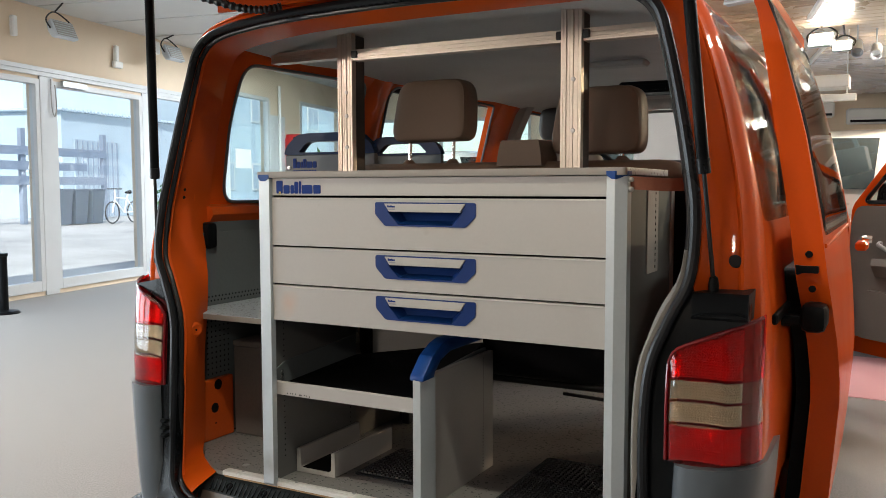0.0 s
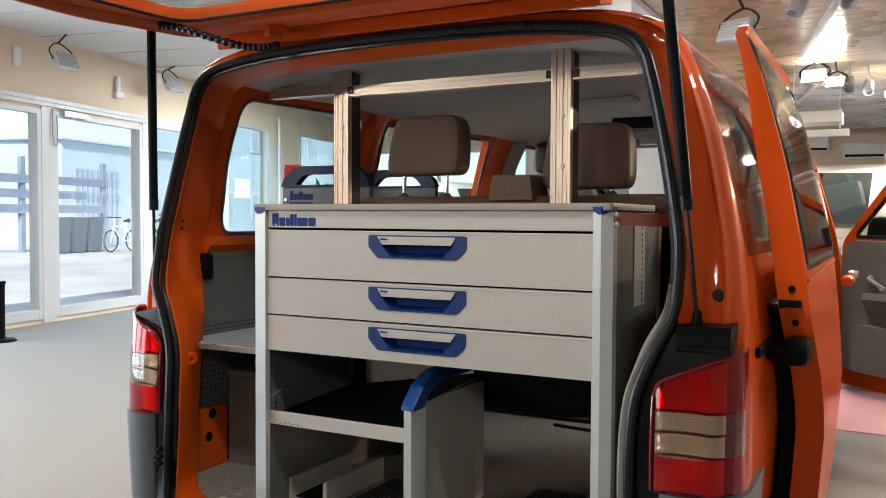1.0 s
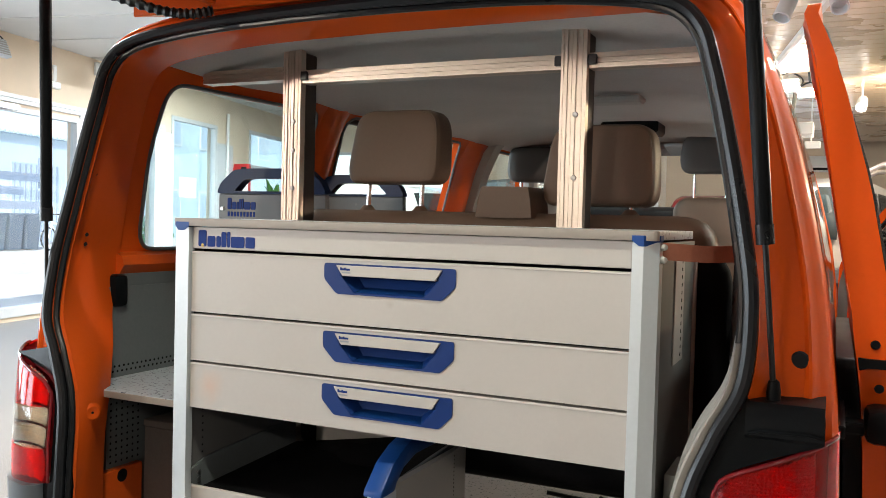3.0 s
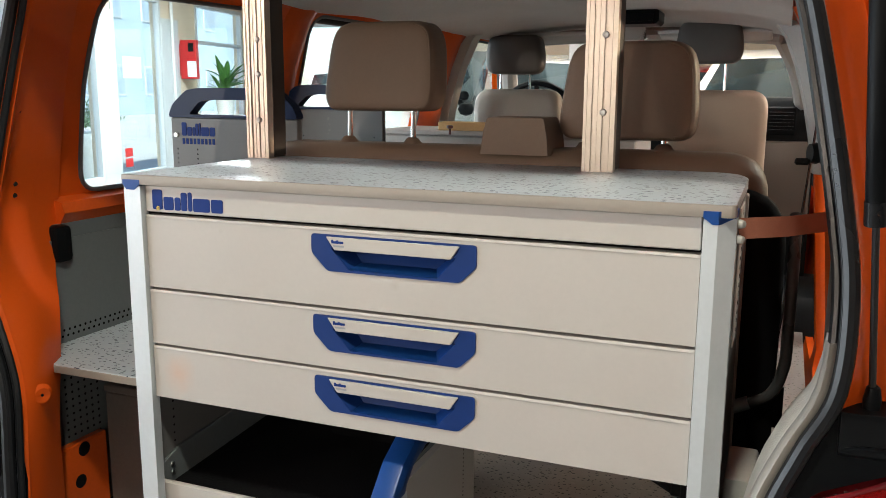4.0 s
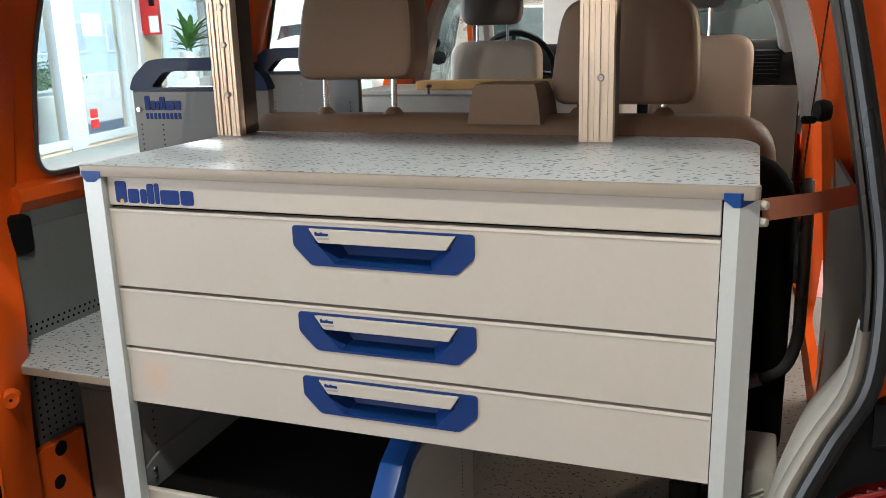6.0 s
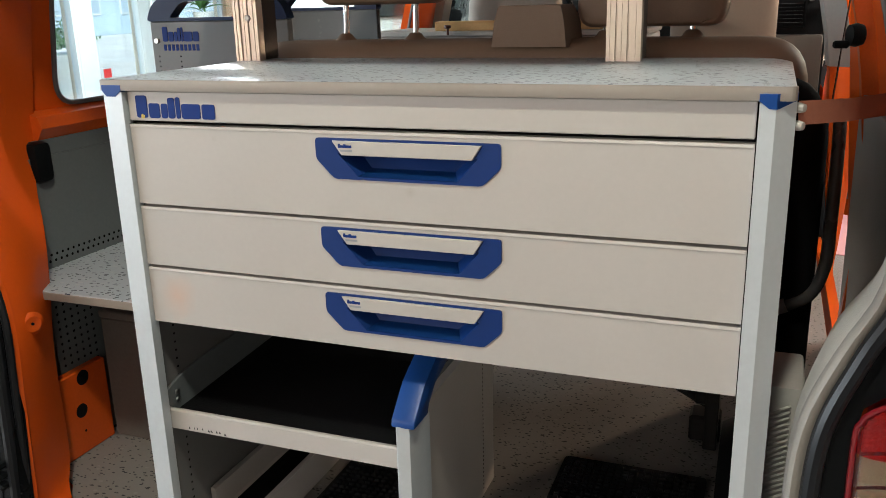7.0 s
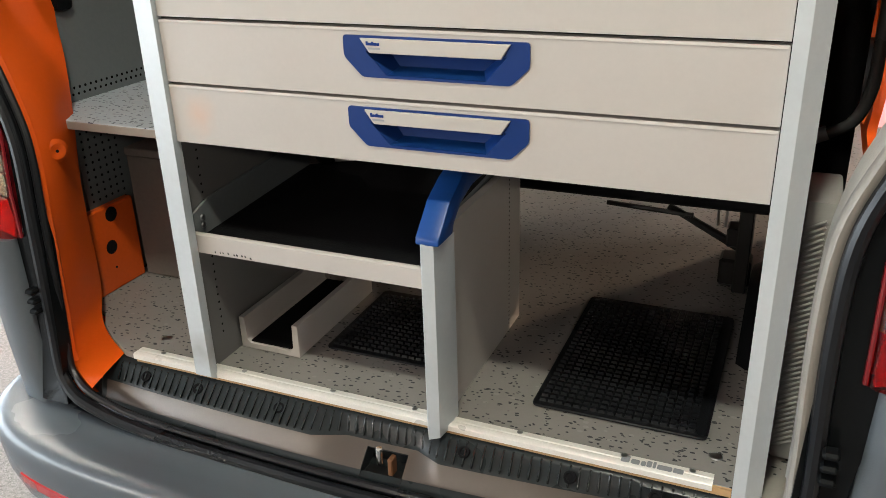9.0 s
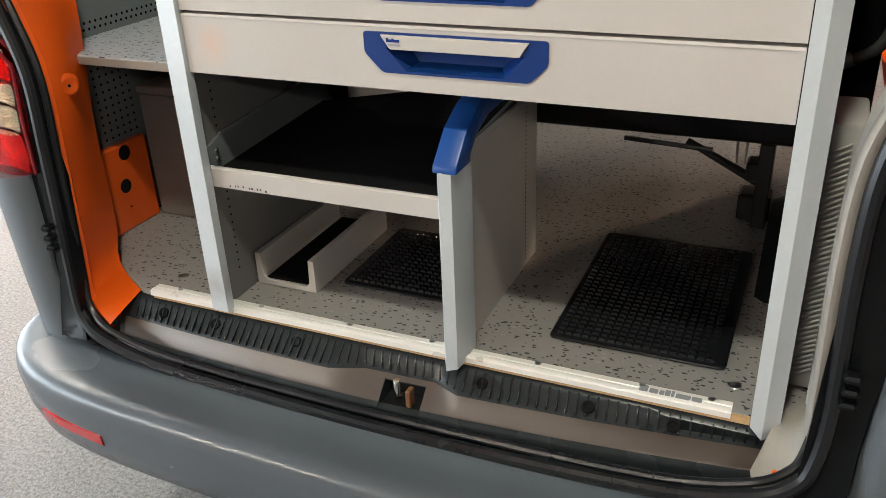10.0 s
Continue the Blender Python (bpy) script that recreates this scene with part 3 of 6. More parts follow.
# Inside walls: grey sheet metal below the belt on the left, boards on the right.
bm = sheet(B(), [(.20, .60), (2.6, .60), (2.6, 1.335), (.255, 1.335)], [], lambda y, z, d: Vector((VC - half(z) + .075 - d, y, z)), .01, .2)
part("side_lining", bm, PANEL, van, "dark grey inner wall lining")
bm = sheet(B(), [(.20, .60), (1.46, .60), (1.46, 1.335), (.20, 1.335)], [], lambda y, z, d: Vector((VC + half(z) - .07 + d, y, z)), .01, .2)
part("side_lining", bm, SIDEBOARD, van, "grey-brown inner wall lining")
bm = loft(B(), [[(VC + half(z) - .035, 1.38, z), (VC + half(z) - .075, 1.40, z), (VC + half(z) - .075, 1.47, z), (VC + half(z) - .035, 1.5, z)] for z in (.62, 1.0, 1.2, 1.38, 1.5, 1.65, 1.78, 1.88)])
part("c_pillar", bm, ORANGE_IN, van, "orange pillar behind the side door opening")
# Seat belt with its retractor on the right.
bm = B()
loft(bm, [[(1.165 - .1 * k, 1.05 + .25 * abs(k - .5), 1.90 - 1.2 * k), (1.17 - .1 * k, 1.095 + .25 * abs(k - .5), 1.90 - 1.2 * k), (1.168 - .1 * k, 1.095 + .25 * abs(k - .5), 1.90 - 1.2 * k), (1.163 - .1 * k, 1.05 + .25 * abs(k - .5), 1.90 - 1.2 * k)] for k in np.linspace(0, 1, 9)])
part("seat_belt", bm, PLASTIC, van, "black seat belt")
bm = lathe(B(), [(.008, -.012), (.02, -.012), (.023, 0), (.02, .012), (.008, .012)], 18, Matrix.LocRotScale((1.13, .75, 1.52), Euler((0, radians(90), radians(20))), None))
box(bm, 1.09, 1.12, .738, .75, 1.495, 1.51, .004)
part("belt_retractor", bm, PLASTIC, van)
bm = prism(B(), rounded([(0, 0), (.05, 0), (.04, .1), (.015, .11)], .01), "x", -.012, .012, 0, Matrix.Translation((1.10, 1.0, .80)))
part("belt_buckle", bm, PLASTIC, van)
bm = box(B(), VC - half(1.3) + .055, VC - half(1.3) + .10, .235, .285, 1.245, 1.335, .014, None, 2)
part("window_catch", bm, PLASTIC, van, "black rounded plastic catch")
# Load floor with alloy edge strip, ribbed sill cover.
bm = prism(B(), [(-.225, .012), (.97, .012), (1.03, .05), (1.10, .12), (1.20, .24), (1.20, 2.75), (-.49, 2.75), (-.49, .16), (-.405, .133), (-.362, .086), (-.298, .042), (-.24, .014)], "z", FLOOR - .014, FLOOR, .001)
part("load_floor", bm, FLOORLAM, van, "speckled grey laminated load floor")
bm = box(B(), -.205, .972, .006, .012, FLOOR - .014, FLOOR - .001, 0)
part("floor_edge", bm, PLY, van, "bare plywood edge")
bm = prism(B(), [(.004, FLOOR - .008), (.004, FLOOR + .002), (.008, FLOOR + .0045), (.017, FLOOR + .0045), (.0185, FLOOR + .0025), (.0205, FLOOR + .0025), (.022, FLOOR + .004), (.033, FLOOR + .004), (.036, FLOOR + .001), (.036, FLOOR + .0005), (.008, FLOOR + .0005), (.007, FLOOR - .008)], "x", -.21, .943)
part("edge_strip", bm, STRIPALU, van, "aluminium edge strip")
for x in (-.15, .05, .25, .42, .62, .80, .91):
    part("strip_screw", lathe(B(), [(.001, .0), (.0045, .0), (.0055, .002)], 12, Matrix.Translation((x, .0275, FLOOR + .0035))), STEEL, van)
part("floor_anchor", lathe(B(), [(.001, .001), (.004, .001), (.005, .0015), (.0095, .0015), (.0115, 0)], 18, Matrix.Translation((.94, .085, FLOOR))), STEEL, van)
part("floor_anchor", lathe(B(), [(.001, .001), (.004, .001), (.005, .0015), (.0095, .0015), (.0115, 0)], 18, Matrix.Translation((-.19, .085, FLOOR))), STEEL, van)


def rib_end(x):
    """The ribbed sill cover bows out to the rear in its middle and steps back over the latch."""
    return -.036 + .076 * (x - .22) ** 2 + lerp([.235, .30, .44, .49], [0, .024, .024, 0], x)


def face_end(x):
    return -.053 + .085 * (x - .22) ** 2


rings = []
for x in sorted(list(np.linspace(VC - .645, VC + .665, 60)) + [.235, .30, .3440, .3446, .4254, .4260, .44, .49]):
    re, be = rib_end(x), face_end(x)
    if .3443 < x < .4257:
        rings.append([(x, .03, .582), (x, .008, .581), (x, -.002, .573), (x, re + .006, .550), (x, re, .544), (x, re - .010, .533), (x, re + .006, .528), (x, re + .008, .499), (x, be + .008, .495), (x, be + .002, .502), (x, be - .010, .497), (x, be - .02, .46)])
        continue
    rings.append([(x, .03, .582), (x, .008, .581), (x, -.002, .573), (x, re + .006, .550), (x, re, .544), (x, re + (be - re) * .28, .533), (x, re + (be - re) * .5, .525), (x, re + (be - re) * .7, .517), (x, be + .004, .510), (x, be, .505), (x, be - .010, .497), (x, be - .02, .46)])
SILLBLACK = mat("black_sill_plastic", (0.016, 0.020, 0.022), 0.30, vary=0.2, bump=0.06, bump_scale=500, spec=0.26)
RIBBLACK = mat("gloss_black_rib", (0.010, 0.013, 0.015), 0.14, vary=0.2, spec=0.6)
bm = loft(B(), rings, closed=False)
part("sill_cover", bm, SILLBLACK, van, "black ribbed plastic sill cover", 50)
RIBS = {}
for k in range(74):
    x = VC - .60 + k * .0168
    y1 = round(rib_end(x) + (.006 if .22 < x < .31 or .43 < x < .50 else .002), 3)
    if y1 not in RIBS:
        rib = prism(B(), [(y1, .5445), (y1 - .0028, .5475), (y1 - .001, .5525), (-.001, .5765), (.004, .5785), (.006, .570)], "x", -.0016, .0016, .0006)
        RIBS[y1] = part("sill_rib", rib, RIBBLACK, van)
        RIBS[y1].matrix_basis = Matrix.Translation((x, 0, 0))
    else:
        ob = new("sill_rib", RIBS[y1].data)
        ob.parent, ob.matrix_parent_inverse = van, world_of(van).inverted()
        ob.matrix_basis = Matrix.Translation((x, 0, 0))
bm = B()
loft(bm, [[(x, rib_end(x) - .0022, .5425), (x, rib_end(x) - .0095, .5345)] for x in (.344, .36, .385, .41, .426)], closed=False)
for x0, x1 in ((VC - .63, .344), (.426, VC + .64)):
    loft(bm, [[(x, rib_end(x) - .0022, .5425), (x, face_end(x) + .001, .5095), (x, face_end(x) - .0025, .5062)] for x in np.linspace(x0, x1, 90)], closed=False)
# Black grained plastic; its brown holds the warm light it reflects.
GRAIN = mat("warm_sheen_grained_plastic", (0.062, 0.046, 0.036), 0.32, vary=0.3, fine=900, bump=.16, bump_scale=1100, spec=0.7)
part("grained_strip", bm, GRAIN, van, "grained black sill face with warm reflected light in its colour")
part("latch_plate", box(B(), .347, .423, -.055, -.024, .493, .499, .001), BLACKSTEEL, van)
part("striker", box(B(), .395, .405, -.045, -.025, .499, .535, .002), mat("rusty_striker", (.16, .07, .03), .6, vary=.3), van)
bm = lathe(B(), [(.001, .552), (.006, .552), (.0065, .549), (.0065, .52)], 14, Matrix.Translation((.378, -.040, .0)))
part("latch_pin", bm, CHROME, van)
for x in (-.17, -.04, .15, .53, .72, .86):
    part("sill_plug", lathe(B(), [(.001, -.003), (.006, -.003), (.007, .001), (.0105, .0014), (.0115, -.002)], 16, Matrix.LocRotScale((x, -.012, .5655), Euler((radians(40), 0, 0)), None)), BLACK, van)

# ---- rear bumper ----
PLAN = [(-.60, .32), (-.60, .10), (-.575, -.03), (-.52, -.105), (-.42, -.165), (-.25, -.198), (0, -.212), (VC, -.22)]
plan = [Vector((x, y, 0)) for x, y in PLAN]
plan = smooth_path(plan, 5)
plan = plan + [Vector((2 * VC - p.x, p.y, 0)) for p in plan[::-1]][1:]
rings = []
for i, p in enumerate(plan):
    d = (plan[min(i + 1, len(plan) - 1)] - plan[max(i - 1, 0)]).normalized()
    out = Vector((d.y, -d.x, 0))
    c = 1 - min(1, abs(p.x - VC) / .98)
    q = lambda o, z: p + out * o + Vector((0, 0, z))
    wide = abs(p.x - VC) < .66
    rings.append([q(-.13, .474), q(-.115, .478), q(-.105, .474), q(-.065, .4725), q(-.030, .4705), q(-.012, .468), q(-.002, .4615), q(.004, .451), q(.008, .43), q(.002, .36), q(-.014, .30), q(-.05, .26), q(-.09, .26)])
bm = loft(B(), rings, closed=False)
bumper = part("rear_bumper", bm, BUMPER, van, "dark grey plastic rear bumper, scuffed", 60)
for sign in (-1, 1):
    sel = [(i, p) for i, p in enumerate(plan) if .56 < (VC - p.x if sign < 0 else p.x - VC) < .765]
    rr = []
    for i, p in sel:
        d = (plan[min(i + 1, len(plan) - 1)] - plan[max(i - 1, 0)]).normalized()
        out = Vector((d.y, -d.x, 0))
        rr.append([p + out * .003 + Vector((0, 0, .384)), p + out * .0065 + Vector((0, 0, .381)), p + out * .005 + Vector((0, 0, .359)), p + out * .001 + Vector((0, 0, .356))])
    part("reflector", loft(B(), rr), REDLENS, bumper, "red strip reflector")
# Bumper ends that rise under the lamps.
for sign in (-1, 1):
    rings = []
    for z, o in ((.44, .0), (.50, .0), (.58, .004), (.70, .004), (.80, .0), (.838, -.004), (.846, -.012)):
        h = lerp(SIDE_Z, SIDE_H, z) + .012
        pts = [(.955, .30), (.955, .075), (.942, .02 + .01 * o), (.915, -.022), (.87, -.052), (.81, -.064), (.782, -.05), (.775, -.03), (.78, .05)]
        rings.append([(VC + sign * (x * h / .955), y, z) for x, y in pts])
    part("bumper_corner", loft(B(), rings), BUMPER_CORNER, bumper, "dark grey bumper corner under the lamp", 45)
    for k in range(3):
        part("corner_clip", box(B(), VC + sign * .722, VC + sign * .745, -.075, -.05, .70 + k * .022, .712 + k * .022, .004), PLASTIC, bumper)

# ---- rear lamps ----
LAMP_U = [.762, .772, .785, .805, .83, .86, .885, .905, .922, .935, .943, .947, .948]
LAMP_Y = [-.040, -.050, -.054, -.056, -.055, -.048, -.036, -.021, -.003, .016, .034, .050, .065]
LAMP_TOP = [1.052, 1.083, 1.098, 1.108, 1.118, 1.131, 1.141, 1.149, 1.155, 1.160, 1.163, 1.166, 1.170]
REDCOVER = glass("red_lamp_cover", (1.0, 0.055, 0.065), clear=1.0)
CLEARCOVER = glass("clear_lamp_cover", (0.95, 0.93, 0.90), clear=0.95)
REFLECTOR = mat("silver_reflector", (0.80, 0.71, 0.60), 0.07, metal=0.85, vary=0.1)


def lamp_y(u, z):
    return lerp(LAMP_U, LAMP_Y, u) + .09 * max(0, z - .95)


def lens_band(z0, z1, cut_top):
    """Rows of a lens band from inner edge round the corner; the top band follows the sloping top edge."""
    rings = []
    us = LAMP_U
    for u, top in zip(us, LAMP_TOP):
        hi = top if cut_top else z1
        front = [(u, lamp_y(u, z0 + (hi - z0) * k), z0 + (hi - z0) * k) for k in np.linspace(0, 1, 5)]
        back = [(u + (.0 if u < .93 else -.004), lamp_y(u, q[2]) + (.004 if u < .93 else 0), q[2]) for q in front[::-1]]
        rings.append(front + back)
    return rings


for sign in (-1, 1):
    X = lambda h: VC + sign * h
    put = lambda rings: [[(X(p[0]), p[1], p[2]) for p in r] for r in rings]
    # black surround between the seal and the lamp, with a pocket above the lamp
    poly = [(.685, .505), (.755, .505), (.762, .62), (.772, .72), (.795, .80), (.795, .846), (.757, .852), (.757, 1.04), (.768, 1.088), (.79, 1.106), (.86, 1.138), *([(.925, 1.162), (.925, 1.20), (.812, 1.205), (.806, 1.232), (.79, 1.205)] if sign > 0 else [(.90, 1.152), (.86, 1.160), (.80, 1.172)]), (.762, 1.16), (.718, 1.06), (.708, .95)]
    bm = sheet(B(), poly, [], lambda u, v, d: Vector((X(u), seal_y(v) + .004 + d, v)), .03, .05)
    part("lamp_surround", bm, GLOSSBLACK, van, "glossy black surround of the rear lamp")
    if sign > 0:
        bm = B()
        loft(bm, put([[(u, .065, 1.163), (u, -.016, 1.164), (u, -.022, 1.170), (u, -.014, 1.213), (u, -.006, 1.222), (u, .085, 1.226)] for u in (.806, .812, .86, .905, .92, .924)]), True, True)
        part("surround_pocket", bm, PLASTIC, van, "black cover block above the lamp")
        part("pocket_lip", tube(B(), [(X(.81), -.018, 1.172), (X(.83), -.026, 1.180), (X(.90), -.026, 1.182), (X(.922), -.018, 1.176)], .004, 6), PLASTIC, van)
    rear_lamp = new("rear_lamp")
    rear_lamp.parent = van
    rear_lamp.matrix_parent_inverse = world_of(van).inverted()
    tagged(rear_lamp, "red and clear rear lamp cluster")
    # housing behind the lens
    bm = loft(B(), put([[(u, lamp_y(u, .86) + .05 * (u < .93) + .004, .853), (u, lamp_y(u, 1.0) + .05 * (u < .93) + .004, 1.0), (u, lamp_y(u, t) + .045 * (u < .93) + .004, t - .002)] for u, t in zip([v - .004 for v in LAMP_U], LAMP_TOP)]), False)
    part("housing", bm, DARKLENS, rear_lamp)
    for z0, z1, cut, cover, name, label in ((1.034, 1.16, True, REDCOVER, "brake_lens", "red brake lens"), (.987, 1.031, False, CLEARCOVER, "indicator_lens", "clear indicator lens"), (.937, .984, False, CLEARCOVER, "reversing_lens", "clear reversing lens"), (.852, .934, False, REDCOVER, "tail_lens", "red tail lens")):
        ob = part(name, loft(B(), put(lens_band(z0, z1, cut))), cover, rear_lamp, label, 40)
        ob.visible_shadow = False
        # faceted reflector bowl behind this lens
        u0, u1 = .768, .914
        ztop = LAMP_TOP[8] if cut else z1
        nu, nz = 23, max(6, round((ztop - z0) / .0062))
        pu, pz = (u1 - u0) / nu, (ztop - z0 - .002) / nz
        verts, faces = [], []
        zc, hz = (z0 + min(z1, 1.10)) / 2, (min(z1, 1.12) - z0) / 2

        def bowl(u, z):
            k = max(0, 1 - ((u - .842) / .085) ** 2 * .9 - ((z - zc) / (hz + .02)) ** 2 * .5)
            return max(lamp_y(u, z) + .006, lamp_y(.85, z) + .006 + .024 * k)
        for i in range(nu):
            for j in range(nz):
                u, z = u0 + (i + .5) * pu, z0 + .001 + (j + .5) * pz
                if z > lerp(LAMP_U, LAMP_TOP, u) - .004:
                    continue
                k, ru, rz = len(verts), pu * .5, pz * .5
                y = bowl(u, z)
                verts += [(X(u + a * ru), bowl(u + a * ru, z + b * rz), z + b * rz) for a, b in ((-1, -1), (1, -1), (1, 1), (-1, 1))] + [(X(u), y - .0068, z)]
                faces += [(k, k + 1, k + 4), (k + 1, k + 2, k + 4), (k + 2, k + 3, k + 4), (k + 3, k, k + 4)]
        me = bpy.data.meshes.new("reflector")
        me.from_pydata(verts, [], faces)
        finish(me, REFLECTOR, 5)
        ob = new("reflector", me)
        ob.parent, ob.matrix_parent_inverse = rear_lamp, world_of(rear_lamp).inverted()
        tagged(ob, "faceted silver reflector", kind="stuff")
    # dark red inner wall where the lens wraps round the corner
    bm = loft(B(), put([[(u - .004, lamp_y(u, z) + .0045, z) for z in (.855, .94, 1.03, t - .004)] for u, t in zip(LAMP_U[7:], LAMP_TOP[7:])]), False)
    part("inner_wall", bm, DARKLENS, rear_lamp)
    # dark rim round the lens
    rim = [(.760, .852), (.760, 1.04), (.766, 1.075), (.776, 1.093), (.80, 1.108), (.86, 1.133), (.922, 1.157), (.944, 1.166)]
    part("lens_rim", tube(B(), [(X(u), lamp_y(u, z) + .004, z) for u, z in [(p.x, p.y) for p in smooth_path([(a, b, 0) for a, b in rim], 4)]], .0042, 8), DARKLENS, rear_lamp)

# Struts of the tailgate.
for sign in (-1, 1):
    a, b = (Vector((-.478, .022, 1.235)), Vector((-.383, -.072, 2.035))) if sign < 0 else (Vector((1.205, .022, 1.235)), Vector((1.142, -.072, 2.035)))
    d = b - a
    strut = new("gas_strut")
    strut.parent, strut.matrix_parent_inverse = van, world_of(van).inverted()
    tagged(strut, "black gas strut of the tailgate")
    part("tube", tube(B(), [a + d * .31, a + d * .312, a + d * .985, a + d * .99], [.012, .0135, .0135, .011], 14), PLASTIC, strut)
    part("rod", tube(B(), [a, a + d * .32], .0048, 10), BLACKSTEEL, strut)
    part("collar", tube(B(), [a + d * .305, a + d * .345], .0148, 14), RUBBER, strut)
    part("ball_joint", lathe(B(), [(.004, -.02), (.011, -.018), (.012, 0), (.009, .018), (.004, .022)], 12, Matrix.Translation(a)), PLASTIC, strut)
bm = lathe(B(), [(.001, .004), (.012, .004), (.015, .001)], 18, Matrix.LocRotScale((VC + .882, .066, 1.286), Euler((radians(90), 0, 0)), None))
part("blanking_plug", bm, RUBBER, van)
bm = lathe(B(), [(.001, .004), (.012, .004), (.015, .001)], 18, Matrix.LocRotScale((VC - .882, .066, 1.286), Euler((radians(90), 0, 0)), None))
part("blanking_plug", bm, RUBBER, van)

# ---- tailgate, swung up ----
tailgate = new("tailgate")
tailgate.parent, tailgate.matrix_parent_inverse = van, world_of(van).inverted()
tagged(tailgate, "orange tailgate swung up overhead")
TILT_G = radians(2.0)


def gate(u, v, d):
    """u across from the middle, v from the hinge out, d up through the gate."""
    w = d + .02 * (abs(u) / .7) ** 3 * 0
    return Vector((VC + u, .03 - v * math.cos(TILT_G) + 0, 2.015 + v * math.sin(TILT_G) + w - .03 * max(0, (v - .65)) ))


gate_out = rounded([(-.70, .0), (-.60, -.06), (.60, -.06), (.70, .0), (.80, .35), (.83, .72), (.80, 1.28), (-.80, 1.28), (-.83, .72), (-.80, .35)], .05)
gate_hole = rounded([(-.60, .12), (.60, .12), (.70, .74), (-.70, .74)], .08)
part("gate_shell", sheet(B(), gate_out, [gate_hole], gate, .035, .1), ORANGE_IN, tailgate, "orange inner skin of the tailgate")
bm = B()
tube(bm, [gate(u, v, -.001) for u, v in gate_hole], .005, 8, True)
part("glass_rubber", bm, RUBBER, tailgate)
part("gate_glass", sheet(B(), rounded([(-.62, .10), (.62, .10), (.72, .76), (-.72, .76)], .08), [], lambda u, v, d: gate(u, v, .02 + d), .004), GLASS, tailgate, "tailgate window")
# raised inner stiffeners
bm = tube(B(), [gate(u, v, -.006) for u, v in rounded([(-.64, .04), (.64, .04), (.75, .36), (.77, .72), (.74, 1.2), (-.74, 1.2), (-.77, .72), (-.75, .36)], .06)], .022, 10, True, .5)
part("gate_stiffener", bm, ORANGE_IN, tailgate)
for x in (-.325, .56):
    bm = box(B(), VC + x - .022, VC + x + .022, -.03, .08, 1.985, 1.998, .004)
    box(bm, VC + x - .012, VC + x + .012, -.045, .01, 1.962, 1.99, .004)
    part("hinge", bm, ORANGE, tailgate, "orange tailgate hinge")
bm = B()
path = smooth_path([(VC - .66, -.12, 2.01), (VC - .60, -.10, 2.002), (VC - .52, -.07, 1.975), (VC - .44, -.03, 1.950), (VC - .38, .0, 1.944), (VC - .34, .03, 1.955)], 9)
tube(bm, path, [.0125 if i % 2 else .0085 for i in range(len(path))], 10)
part("cable_sleeve", bm, RUBBER, tailgate, "black ribbed cable sleeve")

# ---- sliding door, pushed back along the right side ----
sliding_door = new("sliding_door")
sliding_door.parent, sliding_door.matrix_parent_inverse = van, world_of(van).inverted()
tagged(sliding_door, "orange sliding side door pushed open to the rear")


def sd(y, z, d):
    return Vector((VC + half(z) + lerp([.4, .9, 1.1, 1.3, 1.66, 1.82, 1.96], [.12, .125, .115, .11, .107, .115, .15], z) - d * lerp([1.3, 1.6, 1.95], [1.0, .92, .35], z), y, z))


sd_out = rounded([(.405, 1.965), (.38, 1.82), (.375, 1.60), (.37, 1.32), (.375, 1.22), (.41, 1.15), (.50, 1.06), (.56, .96), (.60, .85), (.62, .60), (.62, .36), (1.46, .34), (1.47, 1.3), (1.44, 1.93), (1.38, 1.965)], .025)
sd_win = rounded([(.43, 1.93), (.415, 1.60), (.42, 1.345), (1.38, 1.345), (1.37, 1.93)], .03)
part("door_skin", sheet(B(), sd_out, [sd_win], sd, .072, .09), ORANGE, sliding_door, "orange outer skin of the sliding door")
part("door_glass", sheet(B(), rounded([(.415, 1.94), (.40, 1.60), (.405, 1.33), (1.40, 1.33), (1.39, 1.94)], .03), [], lambda y, z, d: sd(y, z, d - .006), .004, .1), GLASS, sliding_door)
part("glass_rubber", tube(B(), [sd(y, z, .004) for y, z in sd_win], .010, 8, True), RUBBER, sliding_door)
part("door_lining", sheet(B(), rounded([(.47, 1.12), (.56, 1.02), (.62, .86), (.635, .60), (.635, .40), (1.44, .40), (1.44, 1.24), (.47, 1.24)], .03), [], lambda y, z, d: sd(y, z, .074 + d), .036, .12), PLASTIC, sliding_door, "black inner lining of the sliding door")
part("shoulder_crease", tube(B(), [sd(.39, 1.305, -.001), sd(.9, 1.31, -.002), sd(1.44, 1.315, -.001)], .006, 8), ORANGE, sliding_door)
bm = box(B(), VC + half(1.25) + .135, VC + half(1.25) + .175, 1.28, 1.42, 1.235, 1.265, .008)
part("door_handle", bm, ORANGE, sliding_door)
bm = lathe(B(), [(.002, .02), (.012, .018), (.014, 0), (.01, -.015)], 14, Matrix.LocRotScale((VC + half(1.25) + .165, 1.46, 1.265), Euler((0, radians(90), 0)), None))
part("door_lock", bm, CHROME, sliding_door)
bm = box(B(), VC + half(1.12) + .045, VC + half(1.12) + .105, .33, .43, 1.095, 1.165, .018, None, 2)
box(bm, VC + half(1.12) - .005, VC + half(1.12) + .05, .36, .42, 1.105, 1.13, .006)
part("roller_arm", bm, PLASTIC, sliding_door, "black roller arm")
for z in (1.285, 1.20):
    part("edge_bolt", lathe(B(), [(.001, .003), (.007, .003), (.009, 0)], 12, Matrix.LocRotScale((VC + half(z) + .075, .368, z), Euler((radians(90), 0, 0)), None)), PLASTIC, sliding_door)
